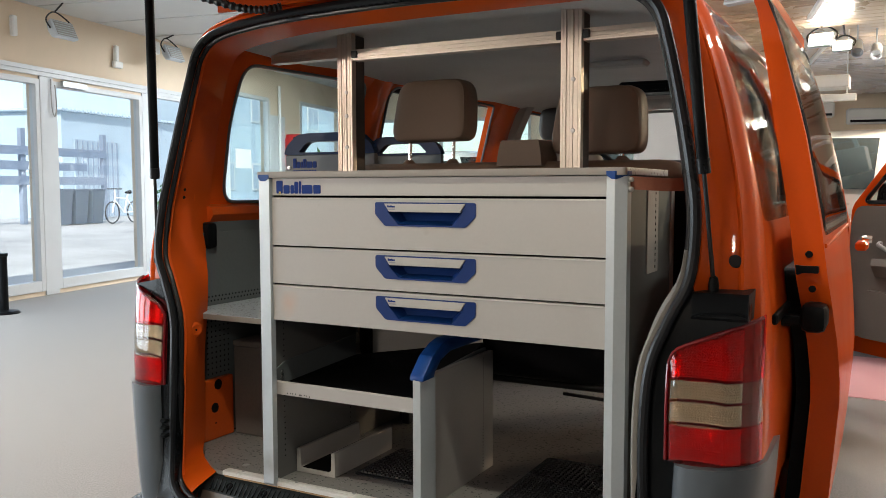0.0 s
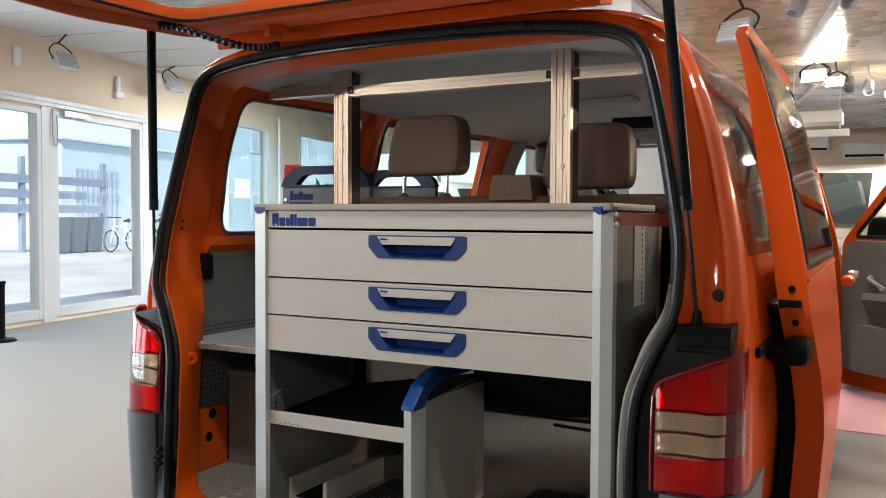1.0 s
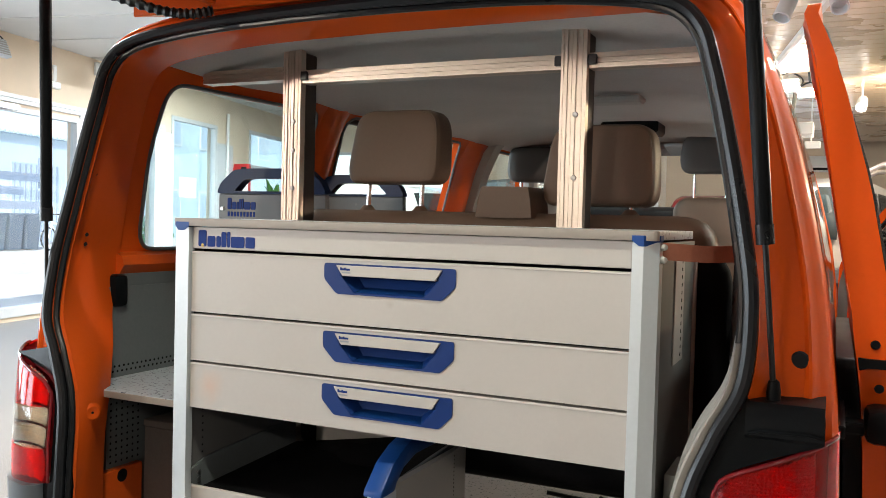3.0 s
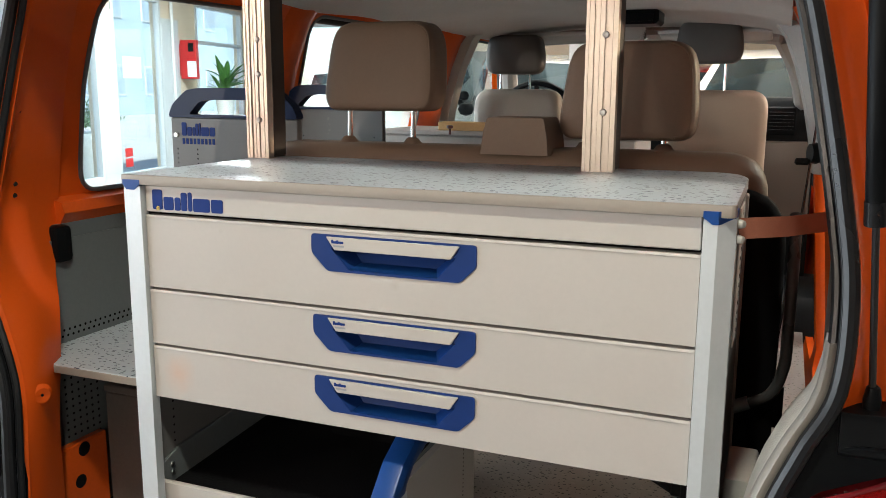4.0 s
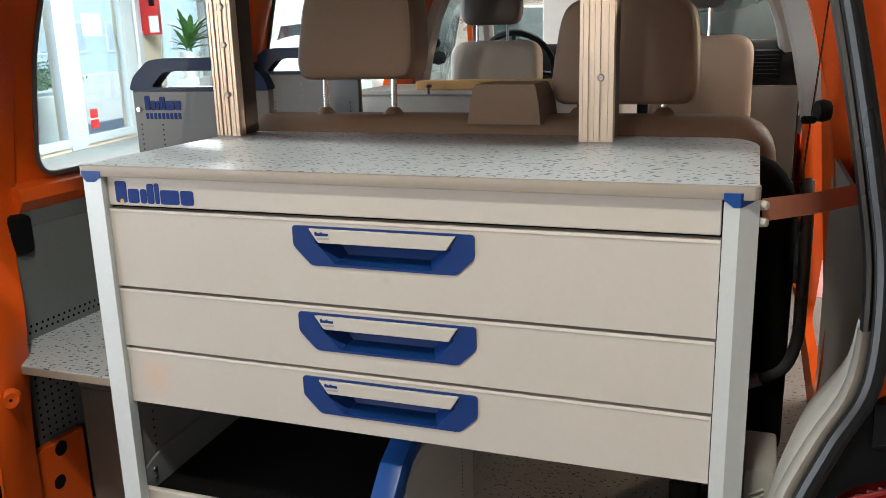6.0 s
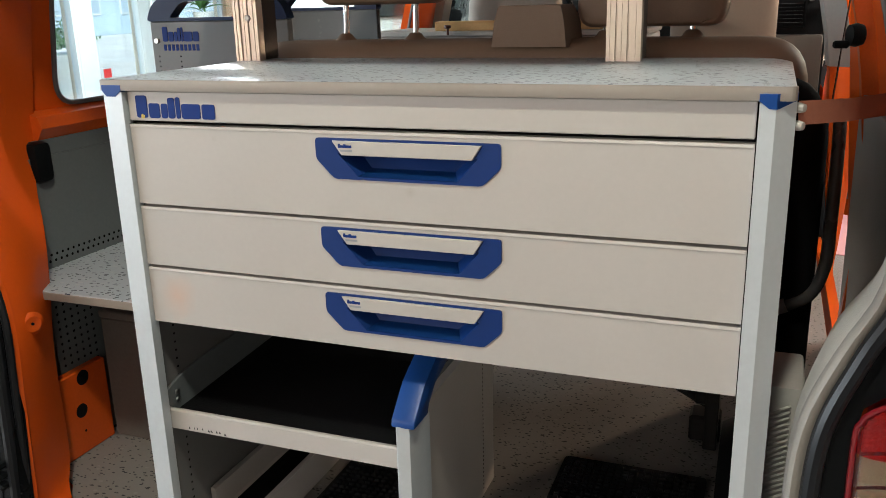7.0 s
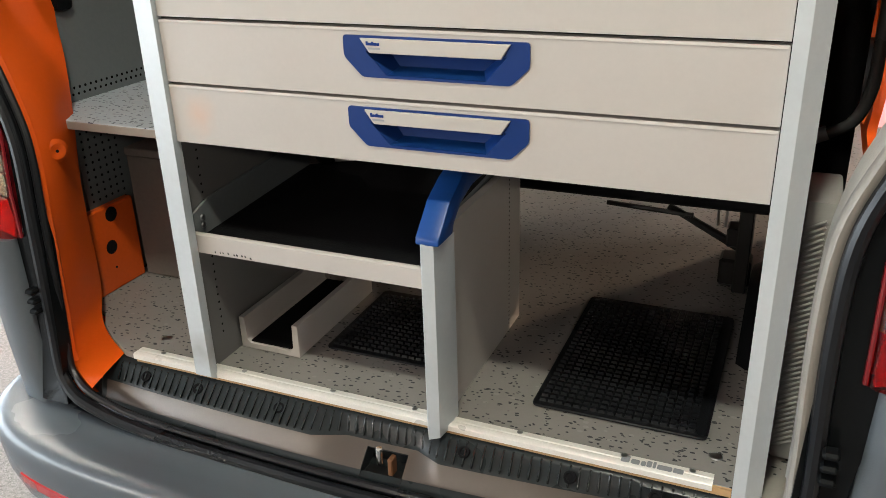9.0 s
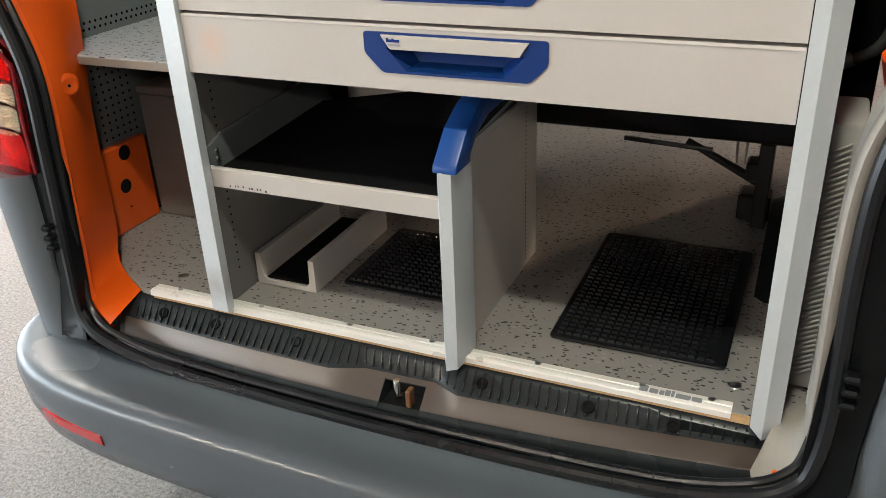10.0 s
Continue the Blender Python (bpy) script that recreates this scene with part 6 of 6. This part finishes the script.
def leafy(name, at, size, n, label, seed, pot=True):
    rnd = random.Random(seed)
    p = thing(name, at, label, "plant")
    LEAF = LEAFMAT
    verts, faces = [], []
    for i in range(n):
        a, tilt, ln = rnd.uniform(0, 6.28), rnd.uniform(.25, 1.2), size * rnd.uniform(.6, 1.0)
        w = ln * .055
        base = Vector(at) + Vector((0, 0, .5 if pot else .0)) + Vector((rnd.uniform(-.05, .05), rnd.uniform(-.05, .05), size * rnd.uniform(0, .35)))
        d = Vector((math.cos(a), math.sin(a), 0))
        side = Vector((-d.y, d.x, 0))
        k = len(verts)
        for j in range(6):
            t = j / 5
            q = base + d * ln * math.sin(tilt) * t + Vector((0, 0, ln * (math.cos(tilt) * t - .35 * t * t)))
            ww = w * math.sin(math.pi * min(.98, t * .9 + .1))
            verts += [q - side * ww, q + Vector((0, 0, -ww * .5)), q + side * ww]
            if j:
                b = k + 3 * j
                faces += [(b - 3, b - 2, b + 1, b), (b - 2, b - 1, b + 2, b + 1)]
    me = bpy.data.meshes.new("leaves")
    me.from_pydata([tuple(v) for v in verts], [], faces)
    finish(me, LEAF, 80)
    ob = new("leaves", me)
    ob.parent, ob.matrix_parent_inverse = p, world_of(p).inverted()
    tagged(ob, "long green strap leaves", kind="stuff")
    if pot:
        part("pot", lathe(B(), [(.14, 0), (.2, .45), (.21, .5), (.19, .5), (.17, .44), (.01, .43)], 20, Matrix.Translation(at)), WHITE, p)
    return p


LEAFMAT = mat("green_leaf", (0.07, 0.20, 0.04), 0.5, vary=0.3, scale=8)
leafy("potted_plant", room(S0 + 8.6, VL + .55, 1.0), .95, 46, "green strap-leaved house plant in a white pot", 4)
solid("plant_stand", room_box(B(), VL + .3, VL + .8, S0 + 8.35, S0 + 8.85, 0, 1.0, .01), WHITE, "white plinth under the plant", "plinth")

# black stand at the glazing
stand = thing("barrier_stand", (-7.55, 4.31, 0), "black barrier post with a round base", "barrier post")
part("base", lathe(B(), [(.17, 0), (.17, .012), (.15, .03), (.03, .045), (.01, .05)], 24, Matrix.Translation((-7.55, 4.31, 0))), PLASTIC, stand)
part("column", tube(B(), [(-7.55, 4.31, .04), (-7.55, 4.31, .66), (-7.55, 4.31, .665), (-7.55, 4.31, .70)], [.05, .05, .062, .062], 18), PLASTIC, stand)


# ---- lowered ceiling over the front of the hall ----
LOW = 3.22
PLANKS = mat("pale_lacquered_planks", (0.58, 0.44, 0.29), 0.28, vary=0.1, scale=1.5, coat=0.3)
bm = B()
for k in range(60):
    box(bm, -.25, 6.2, 4.4 + k * .2, 4.59 + k * .2, LOW, LOW + .03, .004)
solid("lowered_ceiling", bm, PLANKS, "lowered ceiling of pale lacquered planks", "ceiling", "structure")
bm = box(B(), -.25, 6.2, 4.34, 4.398, LOW - .01, H - .002, .002)
box(bm, -.31, -.252, 4.34, 16.4, LOW - .01, H - .002, .002)
solid("ceiling_step", bm, CEILPAINT, "white step up to the higher ceiling", "ceiling", "structure")

# ---- lamps of the showroom ----
def flood(at, yaw, on=0.0, label="grey halogen floodlight hung from the ceiling", size=1.0):
    p = thing("floodlight", at, label, "floodlight", "floodlights")
    m = Matrix.Translation(at) @ Euler((radians(-25), 0, yaw)).to_matrix().to_4x4() @ Matrix.Scale(size, 4)
    part("housing", prism(B(), [(-.02, -.11), (.06, -.09), (.08, 0), (.06, .09), (-.02, .11)], "x", -.17, .17, .01, m), ALU_PAINT, p)
    part("face", box(B(), -.15, .15, -.028, -.018, -.09, .09, .002, m), TRIM if on <= 0 else emit("lit_lamp_glass", (1.0, .93, .82), on), p)
    bm = B()
    for k in range(6):
        box(bm, -.15, .15, -.034, -.029, -.08 + k * .03, -.076 + k * .03, 0, m)
    part("grille", bm, ALU_PAINT, p)
    top = LOW if at[1] > 4.4 and at[0] > -.25 else H
    bm = tube(B(), smooth_path([m @ Vector((-.18, .02, 0)), m @ Vector((-.19, .02, .12)), m @ Vector((0, .02, .24)), m @ Vector((.19, .02, .12)), m @ Vector((.18, .02, 0))], 4), .01, 6)
    tube(bm, [m @ Vector((0, .02, .24)), Vector((at[0], at[1], top - .002))], .012, 6)
    part("bracket", bm, BLACKSTEEL, p)
    return p


flood(tuple(room(S0 + .67, VL + .5, 3.50)), radians(100), size=1.15)
flood(tuple(room(S0 + 3.1, VL + .5, 3.56)), radians(100), size=1.15)
flood((.46, 5.0, 2.93), radians(-25), 0.0, "unlit white floodlight on a wire bracket", .85)
flood((.74, 8.5, 3.07), radians(-10), 25.0, "lit floodlight hung from the ceiling", .8)
flood((.96, 8.5, 2.99), radians(-10), 40.0, "lit floodlight hung from the ceiling", .6)
flood((2.4, 13, 3.2), radians(-10), 25.0, "lit floodlight hung from the ceiling")
# white sockets and boxes high on the glazed wall
for s, z, w, h in ((.31, 3.52, .09, .26), (3.3, 3.70, .13, .20), (2.33, 3.30, .20, .10), (2.30, 3.46, .08, .24)):
    bm = room_box(B(), VL + .001, VL + .07, S0 + s - w / 2, S0 + s + w / 2, z - h / 2, z + h / 2, .015)
    solid("wall_socket", bm, WHITE, "white plastic junction box high on the wall", "junction box", group="junction boxes")


def can_spot(at, aim):
    p = thing("spotlight", at, "small cylinder spotlight under the ceiling", "spotlight", "spotlights")
    m = look(at, aim)
    part("can", lathe(B(), [(.02, .16), (.055, .15), (.06, .05), (.062, -.06), (.05, -.06), (.045, 0)], 18, m), ALU_PAINT, p)
    part("stem", tube(B(), [m @ Vector((0, 0, .1)), Vector((at[0], at[1], LOW - .002))], .009, 6), ALU_PAINT, p)
    return p


can_spot((.90, 5.0, 3.05), (.2, 4, 1))
can_spot((1.25, 5.0, 3.08), (1.6, 3, 1))
for x, y in ((1.10, 8.6), (1.28, 8.9), (1.5, 9.3), (1.9, 9.8)):
    can_spot((x, y, 2.95), (1.2, 6, 1))
for v, u in ((2.2, 4.5), (2.6, 8.5)):
    solid("track_rail", room_box(B(), v, v + .05, u, u + 3.0, LOW - .05, LOW - .003, .004), WHITE, "white lighting track under the ceiling", "lamp track")
for v, z in ((2.9, 2.9), (4.1, 2.75)):
    ac = thing("air_conditioner", room(UF - .12, v, z), "white wall air conditioner with a dark slot", "air conditioner", "air conditioners")
    part("case", room_box(B(), v, v + .95, UF - .26, UF - .001, z, z + .32, .03), WHITE, ac)
    part("outlet", room_box(B(), v + .05, v + .90, UF - .263, UF - .255, z + .03, z + .08, .003), PLASTIC, ac)
# white lamp tray of the hall, hung on rods
tray2 = thing("cable_tray", (1.0, 9.0, 2.6), "white metal tray hung under the ceiling", "cable tray")
part("tray", box(B(), .48, 1.02, 8.8, 9.2, 2.58, 2.72, .01), WHITE, tray2)
part("lower_rail", box(B(), .46, 1.10, 8.78, 8.84, 2.42, 2.50, .006), WHITE, tray2)
for x in (.5, 1.0):
    part("rod", tube(B(), [(x, 8.82, 2.44), (x, 8.82, LOW - .002)], .008, 6), WHITE, tray2)

# long lit ceiling panels, repeated past the known one to brighten the hall
PANELGLOW = emit("lit_ceiling_panel", (1.0, .96, .9), 6.0)
# The last, bluish panel is an added fill for the left wall.
for at, power in (((1.4, 2.9), 40), ((-3.4, 2.6), 60), ((1.0, 8.5), 130), ((4.5, 2.6), 120), ((-4.6, 11.0), 280)):
    p = thing("ceiling_light", room(at[1], at[0], H), "long lit ceiling light panel", "ceiling light", "ceiling lights")
    part("frame", room_box(B(), at[0] - .17, at[0] + .17, at[1] - 1.25, at[1] + 1.25, H - .05, H - .001, .004), WHITE, p)
    part("diffuser", room_box(B(), at[0] - .15, at[0] + .15, at[1] - 1.22, at[1] + 1.22, H - .056, H - .0505, 0), PANELGLOW, p)
    lamp("panel_light", "AREA", Matrix.Translation(room(at[1], at[0], H - .07)) @ Euler((0, 0, math.atan2(U.y, U.x))).to_matrix().to_4x4(), power, (1.0, .93, .84) if at[0] > -4.5 else (.86, .94, 1.0), size=2.4, size_y=.28)
# (place, aim, watts, cone) of unseen lit floodlights added round the van as light
UNSEEN_BEAMS = [((3.5, -4.4, 2.95), (.5, 0, 1.2), 45, 110), ((-1.3, -7.8, 2.75), (.5, 0, 1.4), 135, 100), ((-5.0, -6.8, 2.60), (.7, .6, 1.6), 250, 70),
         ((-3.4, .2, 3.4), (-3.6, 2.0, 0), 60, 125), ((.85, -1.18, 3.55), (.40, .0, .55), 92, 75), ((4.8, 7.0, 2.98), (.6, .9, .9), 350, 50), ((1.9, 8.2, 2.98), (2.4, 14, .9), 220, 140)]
for at, aim, watts, cone in UNSEEN_BEAMS:
    # These fixtures share the real floodlights' label but are themselves unseen.
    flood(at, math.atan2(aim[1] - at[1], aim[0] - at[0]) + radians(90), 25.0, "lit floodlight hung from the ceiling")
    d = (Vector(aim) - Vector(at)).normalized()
    lamp("added_flood_beam", "SPOT", look(Vector(at) + d * .2 - Vector((0, 0, .08)), aim), watts, (1.0, .87, .735) if watts < 300 else (1.0, .72, .47), cone=cone, soft=.08)


# ---- parked cars ----
def car(at, yaw, paint, tall, label, boxy=False):
    p = thing("car", at, label, "car", "parked cars")
    m = Matrix.Translation(at) @ Euler((0, 0, yaw)).to_matrix().to_4x4()
    k = tall / 1.5
    prof = [(-2.1, .32), (-2.15, .62), (-2.05, .82), (-1.25, .95), (-.55, 1.42), (.1, 1.5), (1.2, 1.46), (1.95, 1.0), (2.1, .8), (2.12, .4), (2.0, .28)]
    if boxy:
        prof = [(-2.1, .32), (-2.15, .62), (-2.05, .82), (-1.45, .95), (-.95, 1.40), (-.5, 1.5), (1.85, 1.48), (2.02, 1.36), (2.1, .8), (2.12, .4), (2.0, .28)]
    prof = [(y, z * k) for y, z in prof]
    rings = []
    for x, s, dz in ((-.86, .90, 0), (-.84, .97, 0), (-.70, 1.0, .0), (0, 1.02, .01), (.70, 1.0, 0), (.84, .97, 0), (.86, .90, 0)):
        rings.append([(x * (.80 if z > 1.02 * k and abs(x) > .6 else 1.0), y * s, (.3 + (z - .3) * (s if abs(x) > .8 else 1)) + dz) for y, z in prof])
    bm = loft(B(), rings)
    bmesh.ops.transform(bm, matrix=m, verts=bm.verts)
    part("body", bm, paint, p, "", 30)
    def glassy(pts, name="window"):
        bm = B()
        vs = [bm.verts.new(m @ Vector(q)) for q in pts]
        bm.faces.new(vs)
        bmesh.ops.solidify(bm, geom=bm.faces[:], thickness=.006)
        part(name, bm, DARKGLASS, p)
    glassy([(-.64, -1.25, .99 * k), (0, -1.285, .99 * k + .012), (.64, -1.25, .99 * k), (.53, -.63, 1.405 * k), (0, -.66, 1.405 * k + .012), (-.53, -.63, 1.405 * k)], "windscreen")
    glassy([(-.54, 1.90, 1.06 * k), (.54, 1.90, 1.06 * k), (.50, 1.34, 1.40 * k), (-.50, 1.34, 1.40 * k)], "rear_window")
    for sx in (-1, 1):
        glassy([(sx * .80, -.95, .98 * k), (sx * .80, .2, .98 * k), (sx * .705, .2, 1.38 * k), (sx * .705, -.5, 1.36 * k)])
        glassy([(sx * .80, .28, .98 * k), (sx * .80, 1.45, .98 * k), (sx * .705, 1.2, 1.36 * k), (sx * .705, .28, 1.38 * k)])
        bm = lathe(B(), [(.01, -.05), (.10, -.04), (.13, .0), (.1, .03)], 14, m @ Matrix.LocRotScale((sx * .62, -2.02, .70 * k), Euler((radians(90), 0, 0)), (1.5, 1, 1)))
        part("headlight", bm, CLEARLENS, p)
        bm = lathe(B(), [(.01, -.08), (.06, -.06), (.08, 0), (.06, .06), (.01, .08)], 12, m @ Matrix.LocRotScale((sx * .96, -.85, 1.02 * k), None, (1.2, .7, 1)))
        part("wing_mirror", bm, PLASTIC, p)
        for y in (-1.32, 1.32):
            w = new("wheel")
            w.parent, w.matrix_parent_inverse = p, world_of(p).inverted()
            mm = m @ Matrix.LocRotScale((sx * .76, y, .31), Euler((0, radians(90), 0)), None)
            part("tyre", lathe(B(), [(.2, -.1), (.29, -.1), (.31, -.08), (.31, .08), (.29, .1), (.2, .1)], 26, mm), RUBBER, w)
            part("rim", lathe(B(), [(.03, -.08), (.2, -.095), (.2, .095), (.03, .08)], 20, mm), ALU_PAINT, w)
    bm = box(B(), -.4, .4, -2.17, -2.12, .42 * k, .58 * k, .02, m)
    part("grille", bm, PLASTIC, p)
    return p


DARKGLASS = mat("dark_car_glass", (0.03, 0.045, 0.05), 0.06, vary=0.02, coat=1.0)
SILVER = mat("silver_car_paint", (0.42, 0.41, 0.385), 0.28, metal=0.5, vary=0.04, coat=0.8)
PEARL = mat("white_car_paint", (0.52, 0.51, 0.48), 0.3, vary=0.03, coat=0.8)
DARKCAR = mat("dark_car_paint", (0.012, 0.013, 0.015), 0.35, vary=0.05, coat=0.25, spec=0.2)
SAGE = mat("grey_green_car_paint", (0.10, 0.115, 0.11), 0.3, vary=0.04, coat=0.8)
REDCAR = mat("red_car_paint", (0.45, 0.03, 0.03), 0.3, vary=0.04, coat=0.8)
car((-1.95, 9.6, 0), radians(22), SILVER, 2.1, "silver people carrier parked nose towards the van")
car((.98, 9.9, 0), radians(-14), PEARL, 2.15, "white people carrier parked nose towards the van")
car((-5.3, 11.9, 0), radians(55), PEARL, 2.1, "white car parked by the end windows")
car((-4.0, 13.4, 0), radians(52), SAGE, 2.3, "dark grey-green tall van parked side on", True)
car((3.15, 6.5, 0), radians(-90), DARKCAR, 2.0, "tall dark van with roof rails, parked side on", True)
car((-.75, 14.6, 0), radians(5), REDCAR, 2.1, "red car farther back in the hall")
bm = B()
for dx in (-.45, .45):
    tube(bm, [(1.5, 6.5 + dx, 1.985), (1.6, 6.5 + dx, 2.04), (3.5, 6.5 + dx, 2.04), (3.6, 6.5 + dx, 1.99)], .02, 8)
solid("roof_rails", bm, ALU, "silver roof rails on the tall dark van", "roof rails")
bm = box(B(), -.93, -.30, 7.0, 7.35, 0, H, .01)
solid("column", bm, CEILPAINT, "white square column of the hall", "column", "structure")

# ---- outside ----
GROUNDMAT = mat("pale_yard_gravel", (0.42, 0.42, 0.41), 0.95, vary=0.25, scale=.6, fine=20, bump=.5, bump_scale=30)
YARD = .36
bm = B()
rows = [(300, -.12), (VL - .3, -.12), (VL - 2, -.05), (VL - 6, .12), (VL - 11, YARD), (VL - 16, YARD), (-300, YARD)]
loft(bm, [[tuple(room(u, v, z)) for u in (-300, -20, 0, 20, 40, 300)] for v, z in rows], closed=False)
solid("ground", bm, GROUNDMAT, "pale gravel yard outside, rising gently", "ground", "structure")
# Wood colour raised and blued to hold the bright haze outdoors.
FENCE = mat("hazed_blue_grey_wood", (0.20, 0.25, 0.33), 0.8, vary=0.2)
PLASTERWALL = mat("pale_blue_grey_plaster", (0.40, 0.50, 0.58), 0.9, vary=0.10, scale=.8)
FV = VL - 11.0
fence = thing("fence", room(S0 + 12.5, FV, YARD), "tall blue-grey board fence in the yard", "fence")
for s in (9.0, 12.2, 15.85):
    part("post", room_box(B(), FV - .07, FV + .07, S0 + s - .09, S0 + s + .09, YARD, 3.25, .005), FENCE, fence)
for z, s1 in ((2.45, 15.85), (2.0, 14.9), (1.55, 15.85)):
    part("board", room_box(B(), FV + .075, FV + .11, S0 + 8.9, S0 + s1, z, z + .26, .004), FENCE, fence)
house = thing("outbuilding", room(S0 + 20, VL - 14, YARD), "pale plastered outbuilding with a corrugated roof edge", "building")
part("wall", room_box(B(), VL - 18, VL - 13, S0 + 16.2, S0 + 24.0, YARD, 4.15, .02), PLASTERWALL, house)
roof_bm = B()
for k in range(40):
    tube(roof_bm, [room(S0 + 16.1 + k * .2, VL - 12.8, 4.2), room(S0 + 16.1 + k * .2, VL - 18.2, 4.25)], .055, 8)
part("roof", roof_bm, PLASTERWALL, house, "corrugated roof sheet")
GATEBLUE = mat("blue_grey_steel_door", (0.34, 0.42, 0.50), 0.6, vary=0.1)
part("door", room_box(B(), VL - 13.0, VL - 12.95, S0 + 16.8, S0 + 19.2, YARD, 3.2, .01), GATEBLUE, house)
for k in range(9):
    part("door_bar", room_box(B(), VL - 12.95, VL - 12.92, S0 + 16.9 + k * .27, S0 + 16.94 + k * .27, YARD + .02, 3.15, .004), FENCE, house)
block = thing("apartment_block", room(S0 + 32, VL - 15, YARD), "pale grey two-storey building behind the yard", "building")
part("wall", room_box(B(), VL - 22, VL - 15, S0 + 24.2, S0 + 46, YARD, 8.5, .02), PLASTERWALL, block)
part("roof", room_box(B(), VL - 22.3, VL - 14.7, S0 + 24.0, S0 + 46.3, 8.5, 8.8, .03), PANEL, block)
for s in (26.5, 29.6, 33, 36.5, 40):
    for z in (1.3, 5.0):
        win = part("window", room_box(B(), VL - 15.0, VL - 14.95, S0 + s, S0 + s + 1.6, z, z + 1.5, .02), FRAMEWHITE, block)
        for c in (0, 1):
            part("pane", room_box(B(), VL - 14.95, VL - 14.94, S0 + s + .1 + c * .72, S0 + s + .75 + c * .72, z + .1, z + 1.4, 0), GATEBLUE, win)
BINMAT = mat("dark_bin_plastic", (0.07, 0.10, 0.14), 0.5, vary=0.1)
for k, s in enumerate((12.7, 13.4, 14.15)):
    b = thing("wheelie_bin", room(S0 + s, FV + .8, YARD), "dark wheeled rubbish bin in the yard", "rubbish bin", "bins")
    rings = [[room(S0 + s + dx * q, FV + .8 + dy * q, z) for dx, dy in ((-.29, -.34), (.29, -.34), (.29, .34), (-.29, .34))] for z, q in ((YARD - .02, .82), (YARD + .9, 1.0), (YARD + .96, 1.04), (YARD + .99, 1.04))]
    part("body", loft(B(), rings), BINMAT, b)
    part("lid", room_box(B(), FV + .44, FV + 1.17, S0 + s - .32, S0 + s + .32, YARD + .992, YARD + 1.07, .02), BINMAT, b)
bu, bv, bz = S0 + 15.0, FV + 1.4, YARD - .04
bike = thing("bicycle", room(bu, bv, bz), "white bicycle standing in the yard", "bicycle")
for du in (-.55, .55):
    c = room(bu + du, bv, bz + .34)
    ring = [c + U * (.34 * math.cos(a)) + Vector((0, 0, .34 * math.sin(a))) for a in np.linspace(0, 6.283, 26, endpoint=False)]
    part("wheel", tube(B(), ring, .024, 6, True), RUBBER, bike)
bm = B()
q = lambda du, z: room(bu + du, bv, bz + z)
for a, b in (((-.55, .34), (-.4, .85)), ((-.4, .85), (-.42, 1.08)), ((-.4, .72), (.05, .33)), ((-.4, .82), (.2, .78)), ((.05, .33), (.24, .95)), ((.05, .33), (.55, .34)), ((.55, .34), (.2, .78))):
    tube(bm, [q(*a), q(*b)], .026, 8)
part("frame", bm, WHITE, bike)
part("saddle", tube(B(), [q(.12, .98), q(.36, 1.0)], [.03, .07], 8), PLASTIC, bike)
part("handlebar", tube(B(), [room(bu - .42, bv - .28, bz + 1.1), room(bu - .42, bv + .28, bz + 1.1)], .018, 8), PLASTIC, bike)
planter = thing("planter_shrub", room(S0 + 6.1, VL - 1.2, -.12), "pale planter with a green shrub outside", "planter")
part("trough", room_box(B(), VL - 1.6, VL - .9, S0 + 5.2, S0 + 7.0, -.12, .85, .02), WHITE, planter)
rnd = random.Random(7)
verts, faces = [], []
for i in range(1500):
    c = room(S0 + 6.1 + rnd.gauss(0, .42), VL - 1.25 + rnd.gauss(0, .2), 1.15 + abs(rnd.gauss(0, .22)) - .2)
    a, b = Vector((rnd.gauss(0, 1), rnd.gauss(0, 1), rnd.gauss(0, 1))).normalized() * .05, Vector((rnd.gauss(0, 1), rnd.gauss(0, 1), rnd.gauss(0, 1))).normalized() * .025
    k = len(verts)
    verts += [tuple(c - a), tuple(c + b), tuple(c + a), tuple(c - b)]
    faces.append((k, k + 1, k + 2, k + 3))
me = bpy.data.meshes.new("leaves")
me.from_pydata(verts, [], faces)
finish(me, LEAFMAT)
ob = new("leaves", me)
ob.parent, ob.matrix_parent_inverse = planter, world_of(planter).inverted()
tagged(ob, kind="stuff")
